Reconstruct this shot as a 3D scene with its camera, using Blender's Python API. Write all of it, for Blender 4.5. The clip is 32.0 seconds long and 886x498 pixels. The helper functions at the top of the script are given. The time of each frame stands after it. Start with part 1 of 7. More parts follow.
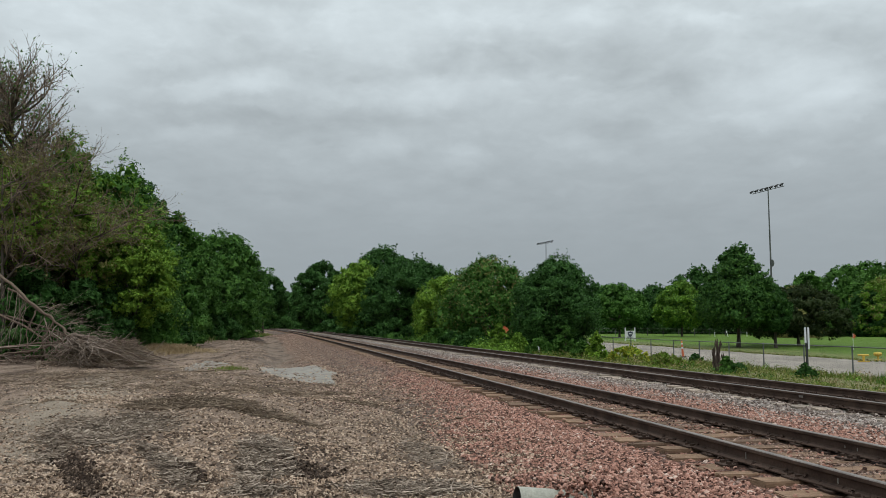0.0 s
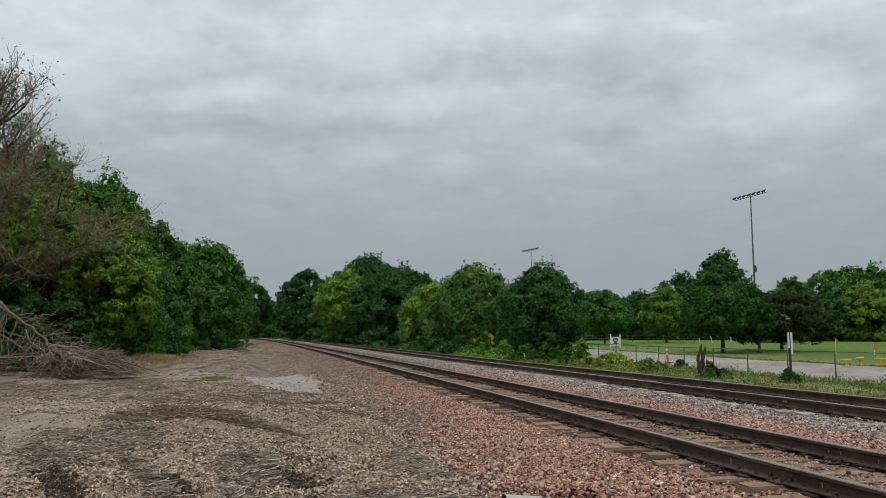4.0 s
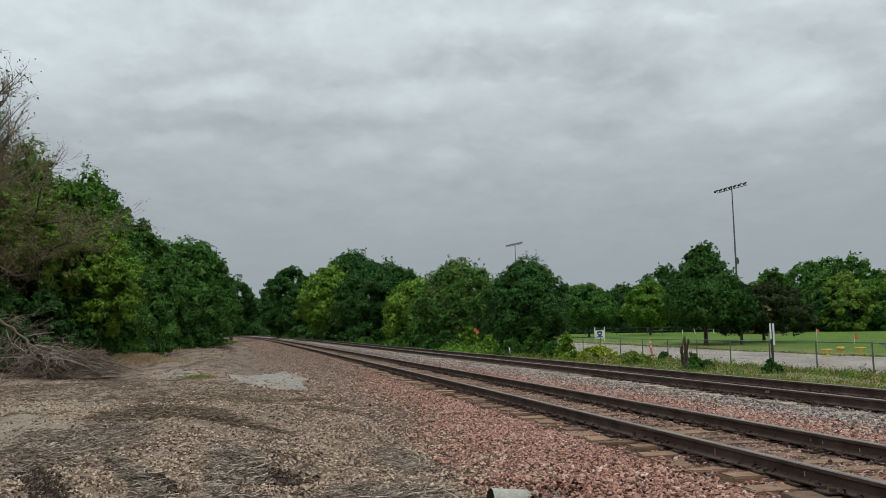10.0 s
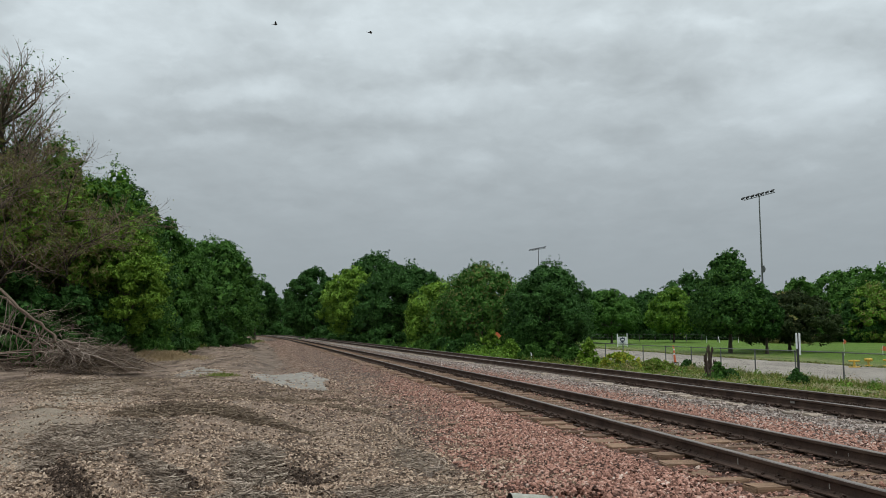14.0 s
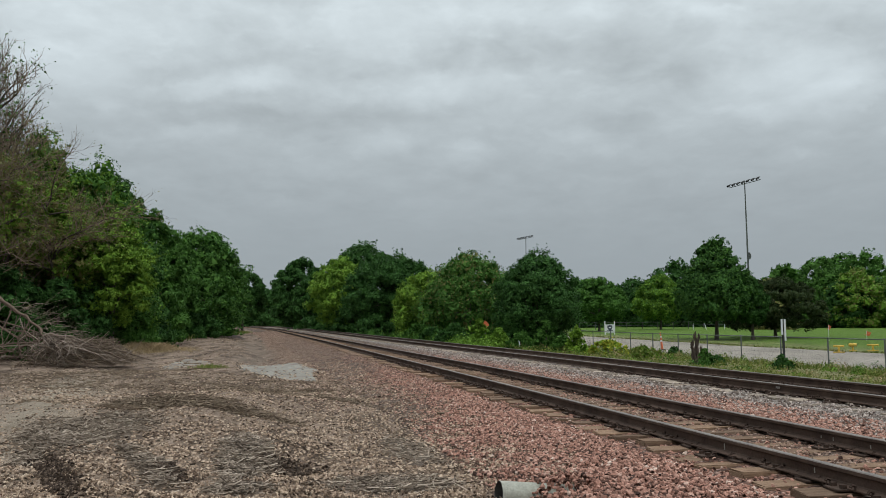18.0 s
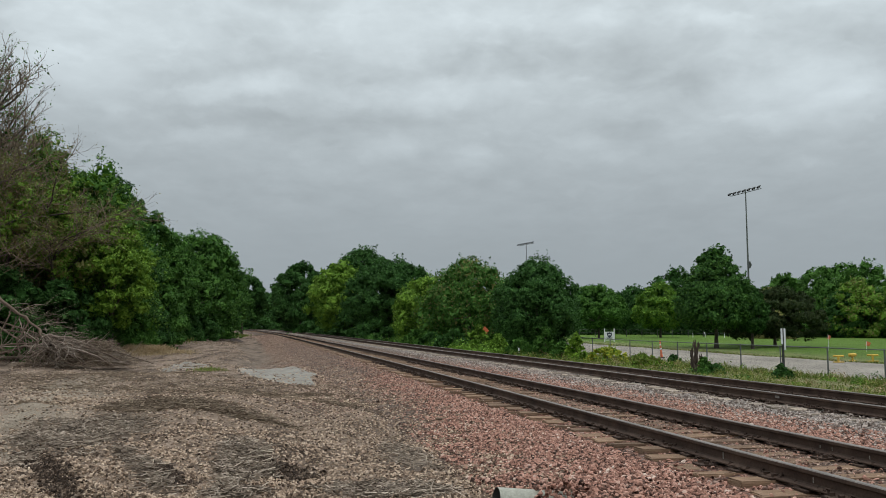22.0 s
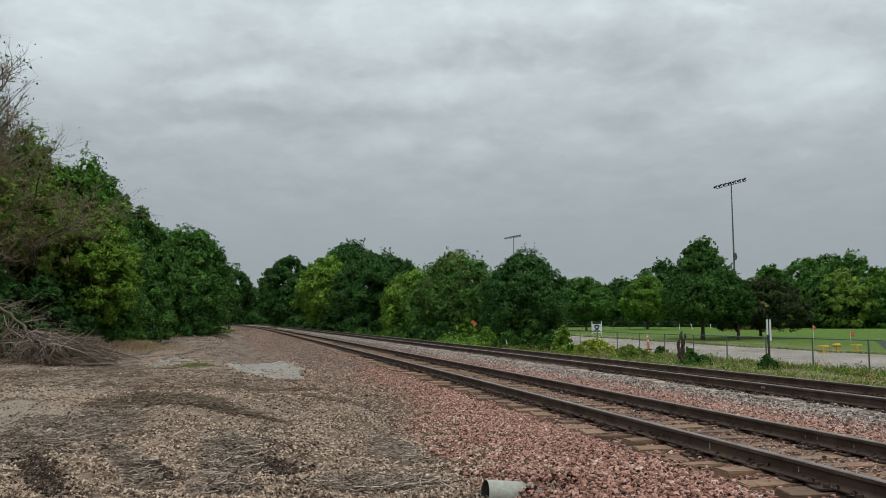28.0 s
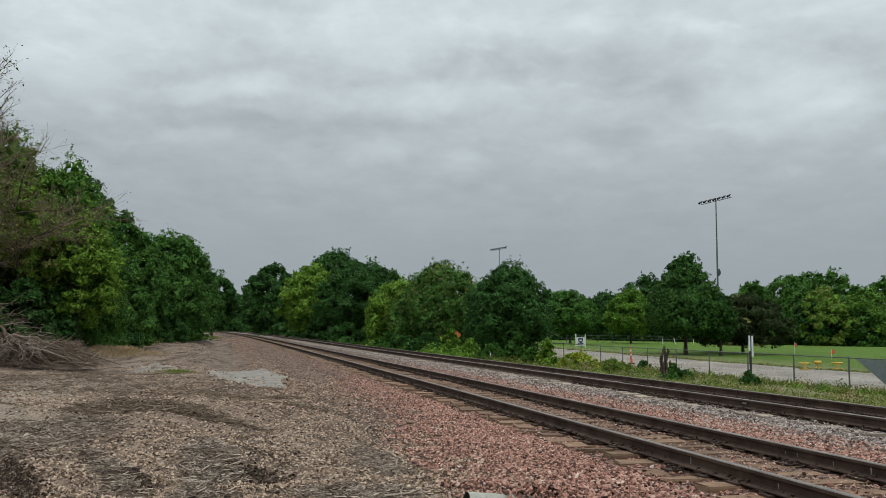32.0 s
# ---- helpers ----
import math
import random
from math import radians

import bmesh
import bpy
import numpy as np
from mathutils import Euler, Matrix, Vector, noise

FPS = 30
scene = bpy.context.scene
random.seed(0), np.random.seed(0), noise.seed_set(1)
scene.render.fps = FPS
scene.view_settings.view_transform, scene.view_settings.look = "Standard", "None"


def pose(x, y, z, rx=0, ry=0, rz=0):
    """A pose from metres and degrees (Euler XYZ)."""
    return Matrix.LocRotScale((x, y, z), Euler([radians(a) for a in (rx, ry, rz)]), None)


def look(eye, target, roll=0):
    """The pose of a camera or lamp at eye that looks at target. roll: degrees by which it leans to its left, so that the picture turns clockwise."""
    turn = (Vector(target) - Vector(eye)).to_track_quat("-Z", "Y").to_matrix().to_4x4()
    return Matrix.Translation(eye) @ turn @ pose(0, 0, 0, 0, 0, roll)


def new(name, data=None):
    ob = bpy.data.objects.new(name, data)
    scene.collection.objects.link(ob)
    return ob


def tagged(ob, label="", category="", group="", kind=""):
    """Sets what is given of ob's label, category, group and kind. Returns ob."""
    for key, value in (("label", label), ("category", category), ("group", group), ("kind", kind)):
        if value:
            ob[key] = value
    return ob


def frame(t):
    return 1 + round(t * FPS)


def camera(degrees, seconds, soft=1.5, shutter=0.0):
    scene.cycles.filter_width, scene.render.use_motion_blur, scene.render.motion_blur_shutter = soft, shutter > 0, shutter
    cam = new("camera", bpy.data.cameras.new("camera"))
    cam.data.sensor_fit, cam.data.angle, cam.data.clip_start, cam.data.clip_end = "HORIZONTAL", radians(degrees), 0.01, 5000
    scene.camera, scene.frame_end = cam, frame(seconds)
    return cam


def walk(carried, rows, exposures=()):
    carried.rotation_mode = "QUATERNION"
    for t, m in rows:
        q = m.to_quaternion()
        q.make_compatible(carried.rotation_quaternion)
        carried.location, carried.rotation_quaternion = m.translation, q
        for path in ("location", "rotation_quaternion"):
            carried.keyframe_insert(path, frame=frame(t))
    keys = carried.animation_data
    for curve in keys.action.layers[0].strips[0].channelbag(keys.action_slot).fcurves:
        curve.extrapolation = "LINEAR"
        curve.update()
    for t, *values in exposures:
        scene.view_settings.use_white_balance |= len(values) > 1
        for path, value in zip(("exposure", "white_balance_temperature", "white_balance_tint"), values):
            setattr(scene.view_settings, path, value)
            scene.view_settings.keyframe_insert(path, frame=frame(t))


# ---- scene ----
# ---------- camera ----------
EYE = 1.664
cam = camera(59.0, 32.0, soft=0.9)
PATH = [
    (0, pose(0, 0, EYE, 95.714, -0.205, 1.518)),
    (0.5, pose(0, 0, EYE, 96.070, 0.099, 1.288)),
    (1, pose(0, 0, EYE, 95.897, 0.115, 1.347)),
    (1.5, pose(0, 0, EYE, 95.583, 0.529, 1.508)),
    (2, pose(0, 0, EYE, 95.544, 0.642, 1.017)),
    (2.5, pose(0, 0, EYE, 95.924, 0.376, 0.291)),
    (3, pose(0, 0, EYE, 95.901, 0.110, 0.036)),
    (3.5, pose(0, 0, EYE, 96.030, 0.105, -0.019)),
    (4, pose(0, 0, EYE, 96.285, 0.231, 0.483)),
    (4.5, pose(0, 0, EYE, 96.764, 0.377, 0.901)),
    (6.5, pose(0, 0, EYE, 97.018, -0.631, 1.458)),
    (7, pose(0, 0, EYE, 96.539, -0.384, 1.126)),
    (7.5, pose(0, 0, EYE, 96.388, 0.127, 0.921)),
    (8, pose(0, 0, EYE, 96.124, 0.485, 0.736)),
    (8.5, pose(0, 0, EYE, 96.115, 0.845, 0.489)),
    (9, pose(0, 0, EYE, 96.002, 0.811, 0.004)),
    (9.5, pose(0, 0, EYE, 96.145, 0.922, -0.441)),
    (10, pose(0, 0, EYE, 95.932, 0.964, -0.605)),
    (10.5, pose(0, 0, EYE, 96.208, 0.772, -0.665)),
    (11, pose(0, 0, EYE, 96.629, 0.494, -0.409)),
    (11.5, pose(0, 0, EYE, 96.463, 0.077, -0.174)),
    (12, pose(0, 0, EYE, 96.570, -0.084, 0.025)),
    (12.5, pose(0, 0, EYE, 96.488, -0.069, 0.395)),
    (13, pose(0, 0, EYE, 96.644, -0.133, 0.573)),
    (13.5, pose(0, 0, EYE, 96.342, -0.323, 1.009)),
    (14, pose(0, 0, EYE, 96.162, -0.141, 0.969)),
    (14.5, pose(0, 0, EYE, 95.897, 0.038, 0.543)),
    (16.5, pose(0, 0, EYE, 95.556, 0.399, -0.112)),
    (17, pose(0, 0, EYE, 95.471, 0.258, -0.005)),
    (17.5, pose(0, 0, EYE, 95.535, 0.384, 0.151)),
    (18, pose(0, 0, EYE, 95.393, 0.402, 0.117)),
    (18.5, pose(0, 0, EYE, 95.373, 0.584, 0.065)),
    (19, pose(0, 0, EYE, 95.470, 0.410, -0.100)),
    (19.5, pose(0, 0, EYE, 95.708, 0.144, -0.148)),
    (20, pose(0, 0, EYE, 95.654, 0.138, -0.442)),
    (20.5, pose(0, 0, EYE, 95.790, 0.259, -0.252)),
    (21, pose(0, 0, EYE, 95.889, 0.026, -0.084)),
    (21.5, pose(0, 0, EYE, 95.889, -0.324, -0.032)),
    (22, pose(0, 0, EYE, 95.786, -0.231, 0.081)),
    (22.5, pose(0, 0, EYE, 95.652, -0.222, 0.246)),
    (23, pose(0, 0, EYE, 95.492, -0.211, 0.326)),
    (23.5, pose(0, 0, EYE, 95.409, -0.382, 0.283)),
    (24, pose(0, 0, EYE, 95.609, -0.307, 0.259)),
    (24.5, pose(0, 0, EYE, 95.435, -0.034, -0.212)),
    (25, pose(0, 0, EYE, 95.410, 0.386, -0.426)),
    (25.5, pose(0, 0, EYE, 95.375, 0.609, -0.384)),
    (27.5, pose(0, 0, EYE, 95.417, 0.416, -0.647)),
    (28, pose(0, 0, EYE, 95.318, 0.185, -0.791)),
    (28.5, pose(0, 0, EYE, 95.324, 0.118, -0.643)),
    (29, pose(0, 0, EYE, 95.590, 0.070, -0.411)),
    (29.5, pose(0, 0, EYE, 96.190, -0.152, -0.586)),
    (30, pose(0, 0, EYE, 96.416, -0.404, -1.026)),
    (30.5, pose(0, 0, EYE, 96.321, -0.627, -1.184)),
    (31, pose(0, 0, EYE, 96.561, -0.996, -1.338)),
    (31.5, pose(0, 0, EYE, 96.558, -1.334, -1.327)),
    (32, pose(0, 0, EYE, 96.092, -0.811, -1.944)),
]
walk(cam, PATH)

# ---------- world, sun, exposure ----------
SKY_LOW = (0.323, 0.366, 0.394, 1)
SKY_HIGH = (0.600, 0.672, 0.706, 1)
SKY_ZENITH = 2.5


# single billows of the drifting layer: slope right, slope up, half width, half height, brighter or darker
PUFFS = ((0.44, 0.311, 0.108, 0.054, 0.2), (-0.329, 0.317, 0.063, 0.019, 0.16), (-0.277, 0.323, 0.041, 0.019, 0.14), (-0.138, 0.41, 0.207, 0.049, 0.12),
         (-0.049, 0.311, 0.068, 0.017, 0.11), (-0.101, 0.238, 0.059, 0.015, 0.11), (-0.001, 0.224, 0.041, 0.014, 0.09), (0.099, 0.321, 0.059, 0.015, 0.07),
         (-0.354, 0.257, 0.059, 0.015, 0.13), (0.298, 0.258, 0.081, 0.024, 0.08), (-0.500, 0.390, 0.170, 0.090, 0.22), (0.138, 0.401, 0.081, 0.027, 0.07),
         (-0.243, 0.366, 0.126, 0.041, 0.02), (0.093, 0.371, 0.144, 0.03, -0.10), (-0.446, 0.29, 0.117, 0.022, -0.02), (0.165, 0.335, 0.130, 0.040, -0.05),
         (0.487, 0.374, 0.099, 0.038, -0.09), (-0.287, 0.267, 0.099, 0.019, -0.08), (0.026, 0.342, 0.081, 0.024, -0.07), (-0.138, 0.276, 0.108, 0.015, -0.06),
         (0.304, 0.329, 0.081, 0.028, -0.06), (-0.394, 0.334, 0.054, 0.017, -0.05))


def puff_nodes(nt, direction, total):
    """Adds the single billows, frayed by noise, to the cloud density."""
    n, l = nt.nodes, nt.links
    sep = n.new("ShaderNodeSeparateXYZ"); l.new(direction, sep.inputs[0])
    cmb = n.new("ShaderNodeCombineXYZ")
    for k, axis in enumerate("XZ"):
        d = n.new("ShaderNodeMath"); d.operation = "DIVIDE"
        l.new(sep.outputs[axis], d.inputs[0]); l.new(sep.outputs["Y"], d.inputs[1])
        l.new(d.outputs[0], cmb.inputs[k])
    no = n.new("ShaderNodeTexNoise"); l.new(cmb.outputs[0], no.inputs["Vector"])
    no.inputs["Scale"].default_value, no.inputs["Detail"].default_value, no.inputs["Roughness"].default_value = 11.0, 6.0, 0.62
    w = n.new("ShaderNodeVectorMath"); w.operation = "MULTIPLY_ADD"
    l.new(no.outputs["Color"], w.inputs[0]); w.inputs[1].default_value, w.inputs[2].default_value = (0.10, 0.046, 0), (-0.05, -0.023, 0)
    p = n.new("ShaderNodeVectorMath"); p.operation = "ADD"
    l.new(cmb.outputs[0], p.inputs[0]); l.new(w.outputs[0], p.inputs[1])
    # small tufts in flocks, with soft flat feet
    for scale, lo, hi, amp, off in ((7.0, 0.50, 0.72, 0.060, 2.3), (16.0, 0.50, 0.76, 0.040, 6.1), (5.0, 0.52, 0.76, -0.06, 11.7)):
        mp = n.new("ShaderNodeMapping"); l.new(p.outputs[0], mp.inputs[0])
        mp.inputs["Scale"].default_value, mp.inputs["Location"].default_value = (1, 2.7, 0), (off, off * 0.6, 0)
        tn = n.new("ShaderNodeTexNoise"); l.new(mp.outputs[0], tn.inputs["Vector"])
        tn.inputs["Scale"].default_value, tn.inputs["Detail"].default_value, tn.inputs["Roughness"].default_value = scale, 3.0, 0.5
        tm = n.new("ShaderNodeMapRange"); tm.interpolation_type = "SMOOTHSTEP"; l.new(tn.outputs["Fac"], tm.inputs[0])
        tm.inputs[1].default_value, tm.inputs[2].default_value, tm.inputs[3].default_value, tm.inputs[4].default_value = lo, hi, -0.15 * amp, amp
        # they thin out into the haze
        th = n.new("ShaderNodeMapRange"); l.new(sep.outputs["Z"], th.inputs[0])
        th.inputs[1].default_value, th.inputs[2].default_value = 0.06, 0.24
        mu = n.new("ShaderNodeMath"); mu.operation = "MULTIPLY"; l.new(tm.outputs[0], mu.inputs[0]); l.new(th.outputs[0], mu.inputs[1])
        a = n.new("ShaderNodeMath"); a.operation = "ADD"; l.new(total, a.inputs[0]); l.new(mu.outputs[0], a.inputs[1])
        total = a.outputs[0]
    for u, v, ru, rv, amp in PUFFS:
        s = n.new("ShaderNodeVectorMath"); s.operation = "MULTIPLY_ADD"
        l.new(p.outputs[0], s.inputs[0]); s.inputs[1].default_value, s.inputs[2].default_value = (1 / ru, 1 / rv, 0), (-u / ru, -v / rv, 0)
        q = n.new("ShaderNodeVectorMath"); q.operation = "LENGTH"; l.new(s.outputs[0], q.inputs[0])
        m = n.new("ShaderNodeMapRange"); m.interpolation_type = "SMOOTHERSTEP"
        l.new(q.outputs["Value"], m.inputs[0])
        m.inputs[1].default_value, m.inputs[2].default_value, m.inputs[3].default_value, m.inputs[4].default_value = 0.0, 1.6, amp * 0.95, 0.0
        a = n.new("ShaderNodeMath"); a.operation = "ADD"
        l.new(total, a.inputs[0]); l.new(m.outputs[0], a.inputs[1])
        total = a.outputs[0]
    return total


def cloud_nodes(nt, direction, puffs=False):
    """Grey overcast: a gradient from the horizon up, with soft cloud billows on a flat layer. Returns the colour socket."""
    n, l = nt.nodes, nt.links
    nrm = n.new("ShaderNodeVectorMath"); nrm.operation = "NORMALIZE"
    l.new(direction, nrm.inputs[0])
    sep = n.new("ShaderNodeSeparateXYZ"); l.new(nrm.outputs[0], sep.inputs[0])
    up = n.new("ShaderNodeMath"); up.operation = "ADD"; l.new(sep.outputs["Z"], up.inputs[0]); up.inputs[1].default_value = 0.16
    upc = n.new("ShaderNodeMath"); upc.operation = "MAXIMUM"; l.new(up.outputs[0], upc.inputs[0]); upc.inputs[1].default_value = 0.12
    dv = n.new("ShaderNodeVectorMath"); dv.operation = "DIVIDE"; l.new(nrm.outputs[0], dv.inputs[0])
    cmb = n.new("ShaderNodeCombineXYZ")
    for k in range(3):
        l.new(upc.outputs[0], cmb.inputs[k])
    l.new(cmb.outputs[0], dv.inputs[1])
    grad = n.new("ShaderNodeMapRange"); grad.interpolation_type = "SMOOTHSTEP"
    l.new(sep.outputs["Z"], grad.inputs[0])
    grad.inputs[1].default_value, grad.inputs[2].default_value = 0.02, 0.50
    base = n.new("ShaderNodeMix"); base.data_type = "RGBA"
    l.new(grad.outputs[0], base.inputs[0])
    base.inputs[6].default_value, base.inputs[7].default_value = SKY_LOW, SKY_HIGH
    total = None
    for scale, stretch, amount, off in ((0.55, 0.6, 0.26, 3.1), (1.5, 0.7, 0.30, 7.7), (4.2, 0.8, 0.40, 1.3), (9.5, 0.8, 0.22, 5.2)):
        mp = n.new("ShaderNodeMapping"); l.new(dv.outputs[0], mp.inputs[0])
        mp.inputs["Scale"].default_value = (1, stretch, 0)
        mp.inputs["Rotation"].default_value = (0, 0, 0.03)
        mp.inputs["Location"].default_value = (off, off * 0.7, 0)
        no = n.new("ShaderNodeTexNoise"); l.new(mp.outputs[0], no.inputs["Vector"])
        no.inputs["Scale"].default_value, no.inputs["Detail"].default_value, no.inputs["Roughness"].default_value = scale, 4.5, 0.56
        no.inputs["Distortion"].default_value = 0.35
        m = n.new("ShaderNodeMath"); m.operation = "MULTIPLY_ADD"
        l.new(no.outputs["Fac"], m.inputs[0]); m.inputs[1].default_value, m.inputs[2].default_value = amount, -0.5 * amount
        if total is None:
            total = m.outputs[0]
        else:
            ad = n.new("ShaderNodeMath"); ad.operation = "ADD"
            l.new(total, ad.inputs[0]); l.new(m.outputs[0], ad.inputs[1])
            total = ad.outputs[0]
    # the billows flatten into haze near the horizon
    fade = n.new("ShaderNodeMapRange"); l.new(sep.outputs["Z"], fade.inputs[0])
    fade.inputs[1].default_value, fade.inputs[2].default_value, fade.inputs[3].default_value, fade.inputs[4].default_value = 0.08, 0.36, 0.08, 1.0
    fm = n.new("ShaderNodeMath"); fm.operation = "MULTIPLY"; l.new(total, fm.inputs[0]); l.new(fade.outputs[0], fm.inputs[1])
    density = puff_nodes(nt, nrm.outputs[0], fm.outputs[0]) if puffs else fm.outputs[0]
    gain = n.new("ShaderNodeMath"); gain.operation = "MULTIPLY_ADD"
    l.new(density, gain.inputs[0]); gain.inputs[1].default_value, gain.inputs[2].default_value = 1.28, 1.0
    # an overcast sky is brightest overhead
    zen = n.new("ShaderNodeMapRange"); zen.interpolation_type = "SMOOTHSTEP"; l.new(sep.outputs["Z"], zen.inputs[0])
    zen.inputs[1].default_value, zen.inputs[2].default_value, zen.inputs[3].default_value, zen.inputs[4].default_value = 0.45, 0.95, 1.0, SKY_ZENITH
    lift = n.new("ShaderNodeVectorMath"); lift.operation = "SCALE"
    l.new(base.outputs[2], lift.inputs[0]); l.new(zen.outputs[0], lift.inputs["Scale"])
    out = n.new("ShaderNodeVectorMath"); out.operation = "SCALE"
    l.new(lift.outputs[0], out.inputs[0]); l.new(gain.outputs[0], out.inputs["Scale"])
    return out.outputs[0]


SUN_EL, SUN_ROT = radians(69), radians(163)
world = bpy.data.worlds.new("overcast_sky")
scene.world = world
world.use_nodes = True
wn = world.node_tree
bg = wn.nodes["Background"]
tc = wn.nodes.new("ShaderNodeTexCoord")
sky = wn.nodes.new("ShaderNodeTexSky")
sky.sky_type, sky.sun_disc, sky.sun_elevation, sky.sun_rotation = "NISHITA", False, SUN_EL, SUN_ROT
sks = wn.nodes.new("ShaderNodeVectorMath"); sks.operation = "SCALE"
wn.links.new(sky.outputs[0], sks.inputs[0]); sks.inputs["Scale"].default_value = 0.06
wmix = wn.nodes.new("ShaderNodeMix"); wmix.data_type = "RGBA"; wmix.inputs[0].default_value = 0.93
wn.links.new(sks.outputs[0], wmix.inputs[6])
wn.links.new(cloud_nodes(wn, tc.outputs["Generated"]), wmix.inputs[7])
wn.links.new(wmix.outputs[2], bg.inputs["Color"])
bg.inputs["Strength"].default_value = 1.0

sun = new("sun", bpy.data.lights.new("sun", "SUN"))
sun.data.energy, sun.data.angle, sun.data.color = 1.25, radians(25), (1.0, 0.97, 0.93)
sun.matrix_world = look((14, -26, 126), (0, 20, 0))
scene.view_settings.exposure = 0.0

# ---------- small builders ----------


def mesh_from(name, verts, faces, mat, smooth=False):
    """One mesh from an array of points and an array of faces with the same number of corners (or a list of such arrays)."""
    me = bpy.data.meshes.new(name)
    groups = faces if isinstance(faces, list) else [faces]
    groups = [np.asarray(g, dtype=np.int32) for g in groups if len(g)]
    verts = np.asarray(verts, dtype=np.float32)
    me.vertices.add(len(verts))
    me.vertices.foreach_set("co", verts.ravel())
    loops = np.concatenate([g.ravel() for g in groups])
    counts = np.concatenate([np.full(len(g), g.shape[1], dtype=np.int32) for g in groups])
    me.loops.add(len(loops)); me.polygons.add(len(counts))
    me.loops.foreach_set("vertex_index", loops)
    me.polygons.foreach_set("loop_start", np.concatenate([[0], np.cumsum(counts)[:-1]]).astype(np.int32))
    me.polygons.foreach_set("use_smooth", np.full(len(counts), smooth, dtype=bool))
    me.update(calc_edges=True)
    me.validate()
    if mat:
        me.materials.append(mat)
    return me


def bm_mesh(name, bm, mat, smooth=False):
    me = bpy.data.meshes.new(name)
    for f in bm.faces:
        f.smooth = smooth
    bm.to_mesh(me); bm.free()
    me.materials.append(mat)
    return me


def part(name, data, parent=None, label="", at=None):
    """Links a mesh as one object, under its thing where one is given."""
    ob = new(name, data)
    if parent:
        ob.parent = parent
    if at is not None:
        ob.matrix_basis = at if isinstance(at, Matrix) else pose(*at)
    if label:
        ob["label"] = label
    return ob


def thing(name, label, category, at=None, group="", kind=""):
    ob = new(name)
    ob.empty_display_size = 0.2
    if at is not None:
        ob.matrix_basis = at if isinstance(at, Matrix) else pose(*at)
    return tagged(ob, label, category, group, kind)


def box_bm(sx, sy, sz, bevel=0.0, z0=0.0):
    bm = bmesh.new()
    bmesh.ops.create_cube(bm, size=1)
    bmesh.ops.scale(bm, vec=(sx, sy, sz), verts=bm.verts)
    bmesh.ops.translate(bm, vec=(0, 0, sz / 2 + z0), verts=bm.verts)
    if bevel:
        bmesh.ops.bevel(bm, geom=bm.edges[:], offset=bevel, segments=2, affect="EDGES")
    return bm


def tube(points, radii, sides=6):
    """A tapered tube along a line of points; returns its points and quads."""
    P = np.asarray(points, float); n = len(P)
    T = np.gradient(P, axis=0); T /= np.linalg.norm(T, axis=1)[:, None] + 1e-9
    ref = np.array([0.31, 0.87, 0.38])
    A = np.cross(T, ref); A /= np.linalg.norm(A, axis=1)[:, None] + 1e-9
    B = np.cross(T, A)
    a = np.linspace(0, 2 * np.pi, sides, endpoint=False)
    r = np.asarray(radii, float)[:, None, None]
    V = P[:, None] + r * (np.cos(a)[None, :, None] * A[:, None] + np.sin(a)[None, :, None] * B[:, None])
    i = np.arange(n - 1)[:, None] * sides; j = np.arange(sides)[None]
    k = (j + 1) % sides
    F = np.stack([i + j, i + k, i + sides + k, i + sides + j], -1).reshape(-1, 4)
    return V.reshape(-1, 3), F


class Pile:
    """Collects points and faces of one mesh."""

    def __init__(self):
        self.v, self.f, self.n = [], {}, 0

    def add(self, V, F):
        V = np.asarray(V, float); F = np.asarray(F)
        self.v.append(V)
        self.f.setdefault(F.shape[1], []).append(F + self.n)
        self.n += len(V)

    def mesh(self, name, mat, smooth=False):
        return mesh_from(name, np.concatenate(self.v), [np.concatenate(g) for g in self.f.values()], mat, smooth)


# ---------- materials ----------
def material(name, rough=0.8, metal=0.0):
    m = bpy.data.materials.new(name)
    m.use_nodes = True
    b = m.node_tree.nodes["Principled BSDF"]
    b.inputs["Roughness"].default_value, b.inputs["Metallic"].default_value = rough, metal
    b.inputs["Specular IOR Level"].default_value = 0.2 if rough > 0.84 else 0.5
    return m, m.node_tree, b


def noise_tex(nt, scale, detail=4, rough=0.55, coord="Object", stretch=None, rot=0.0):
    t = nt.nodes.new("ShaderNodeTexCoord")
    mp = nt.nodes.new("ShaderNodeMapping")
    nt.links.new(t.outputs[coord], mp.inputs[0])
    if stretch:
        mp.inputs["Scale"].default_value = stretch
    mp.inputs["Rotation"].default_value = (0, 0, rot)
    n = nt.nodes.new("ShaderNodeTexNoise")
    nt.links.new(mp.outputs[0], n.inputs["Vector"])
    n.inputs["Scale"].default_value, n.inputs["Detail"].default_value, n.inputs["Roughness"].default_value = scale, detail, rough
    return n.outputs["Fac"]


def ramp(nt, fac, stops):
    r = nt.nodes.new("ShaderNodeValToRGB")
    nt.links.new(fac, r.inputs[0])
    e = r.color_ramp.elements
    while len(e) < len(stops):
        e.new(0.5)
    for k, (p, c) in enumerate(stops):
        e[k].position, e[k].color = p, (*c, 1)
    return r.outputs[0]


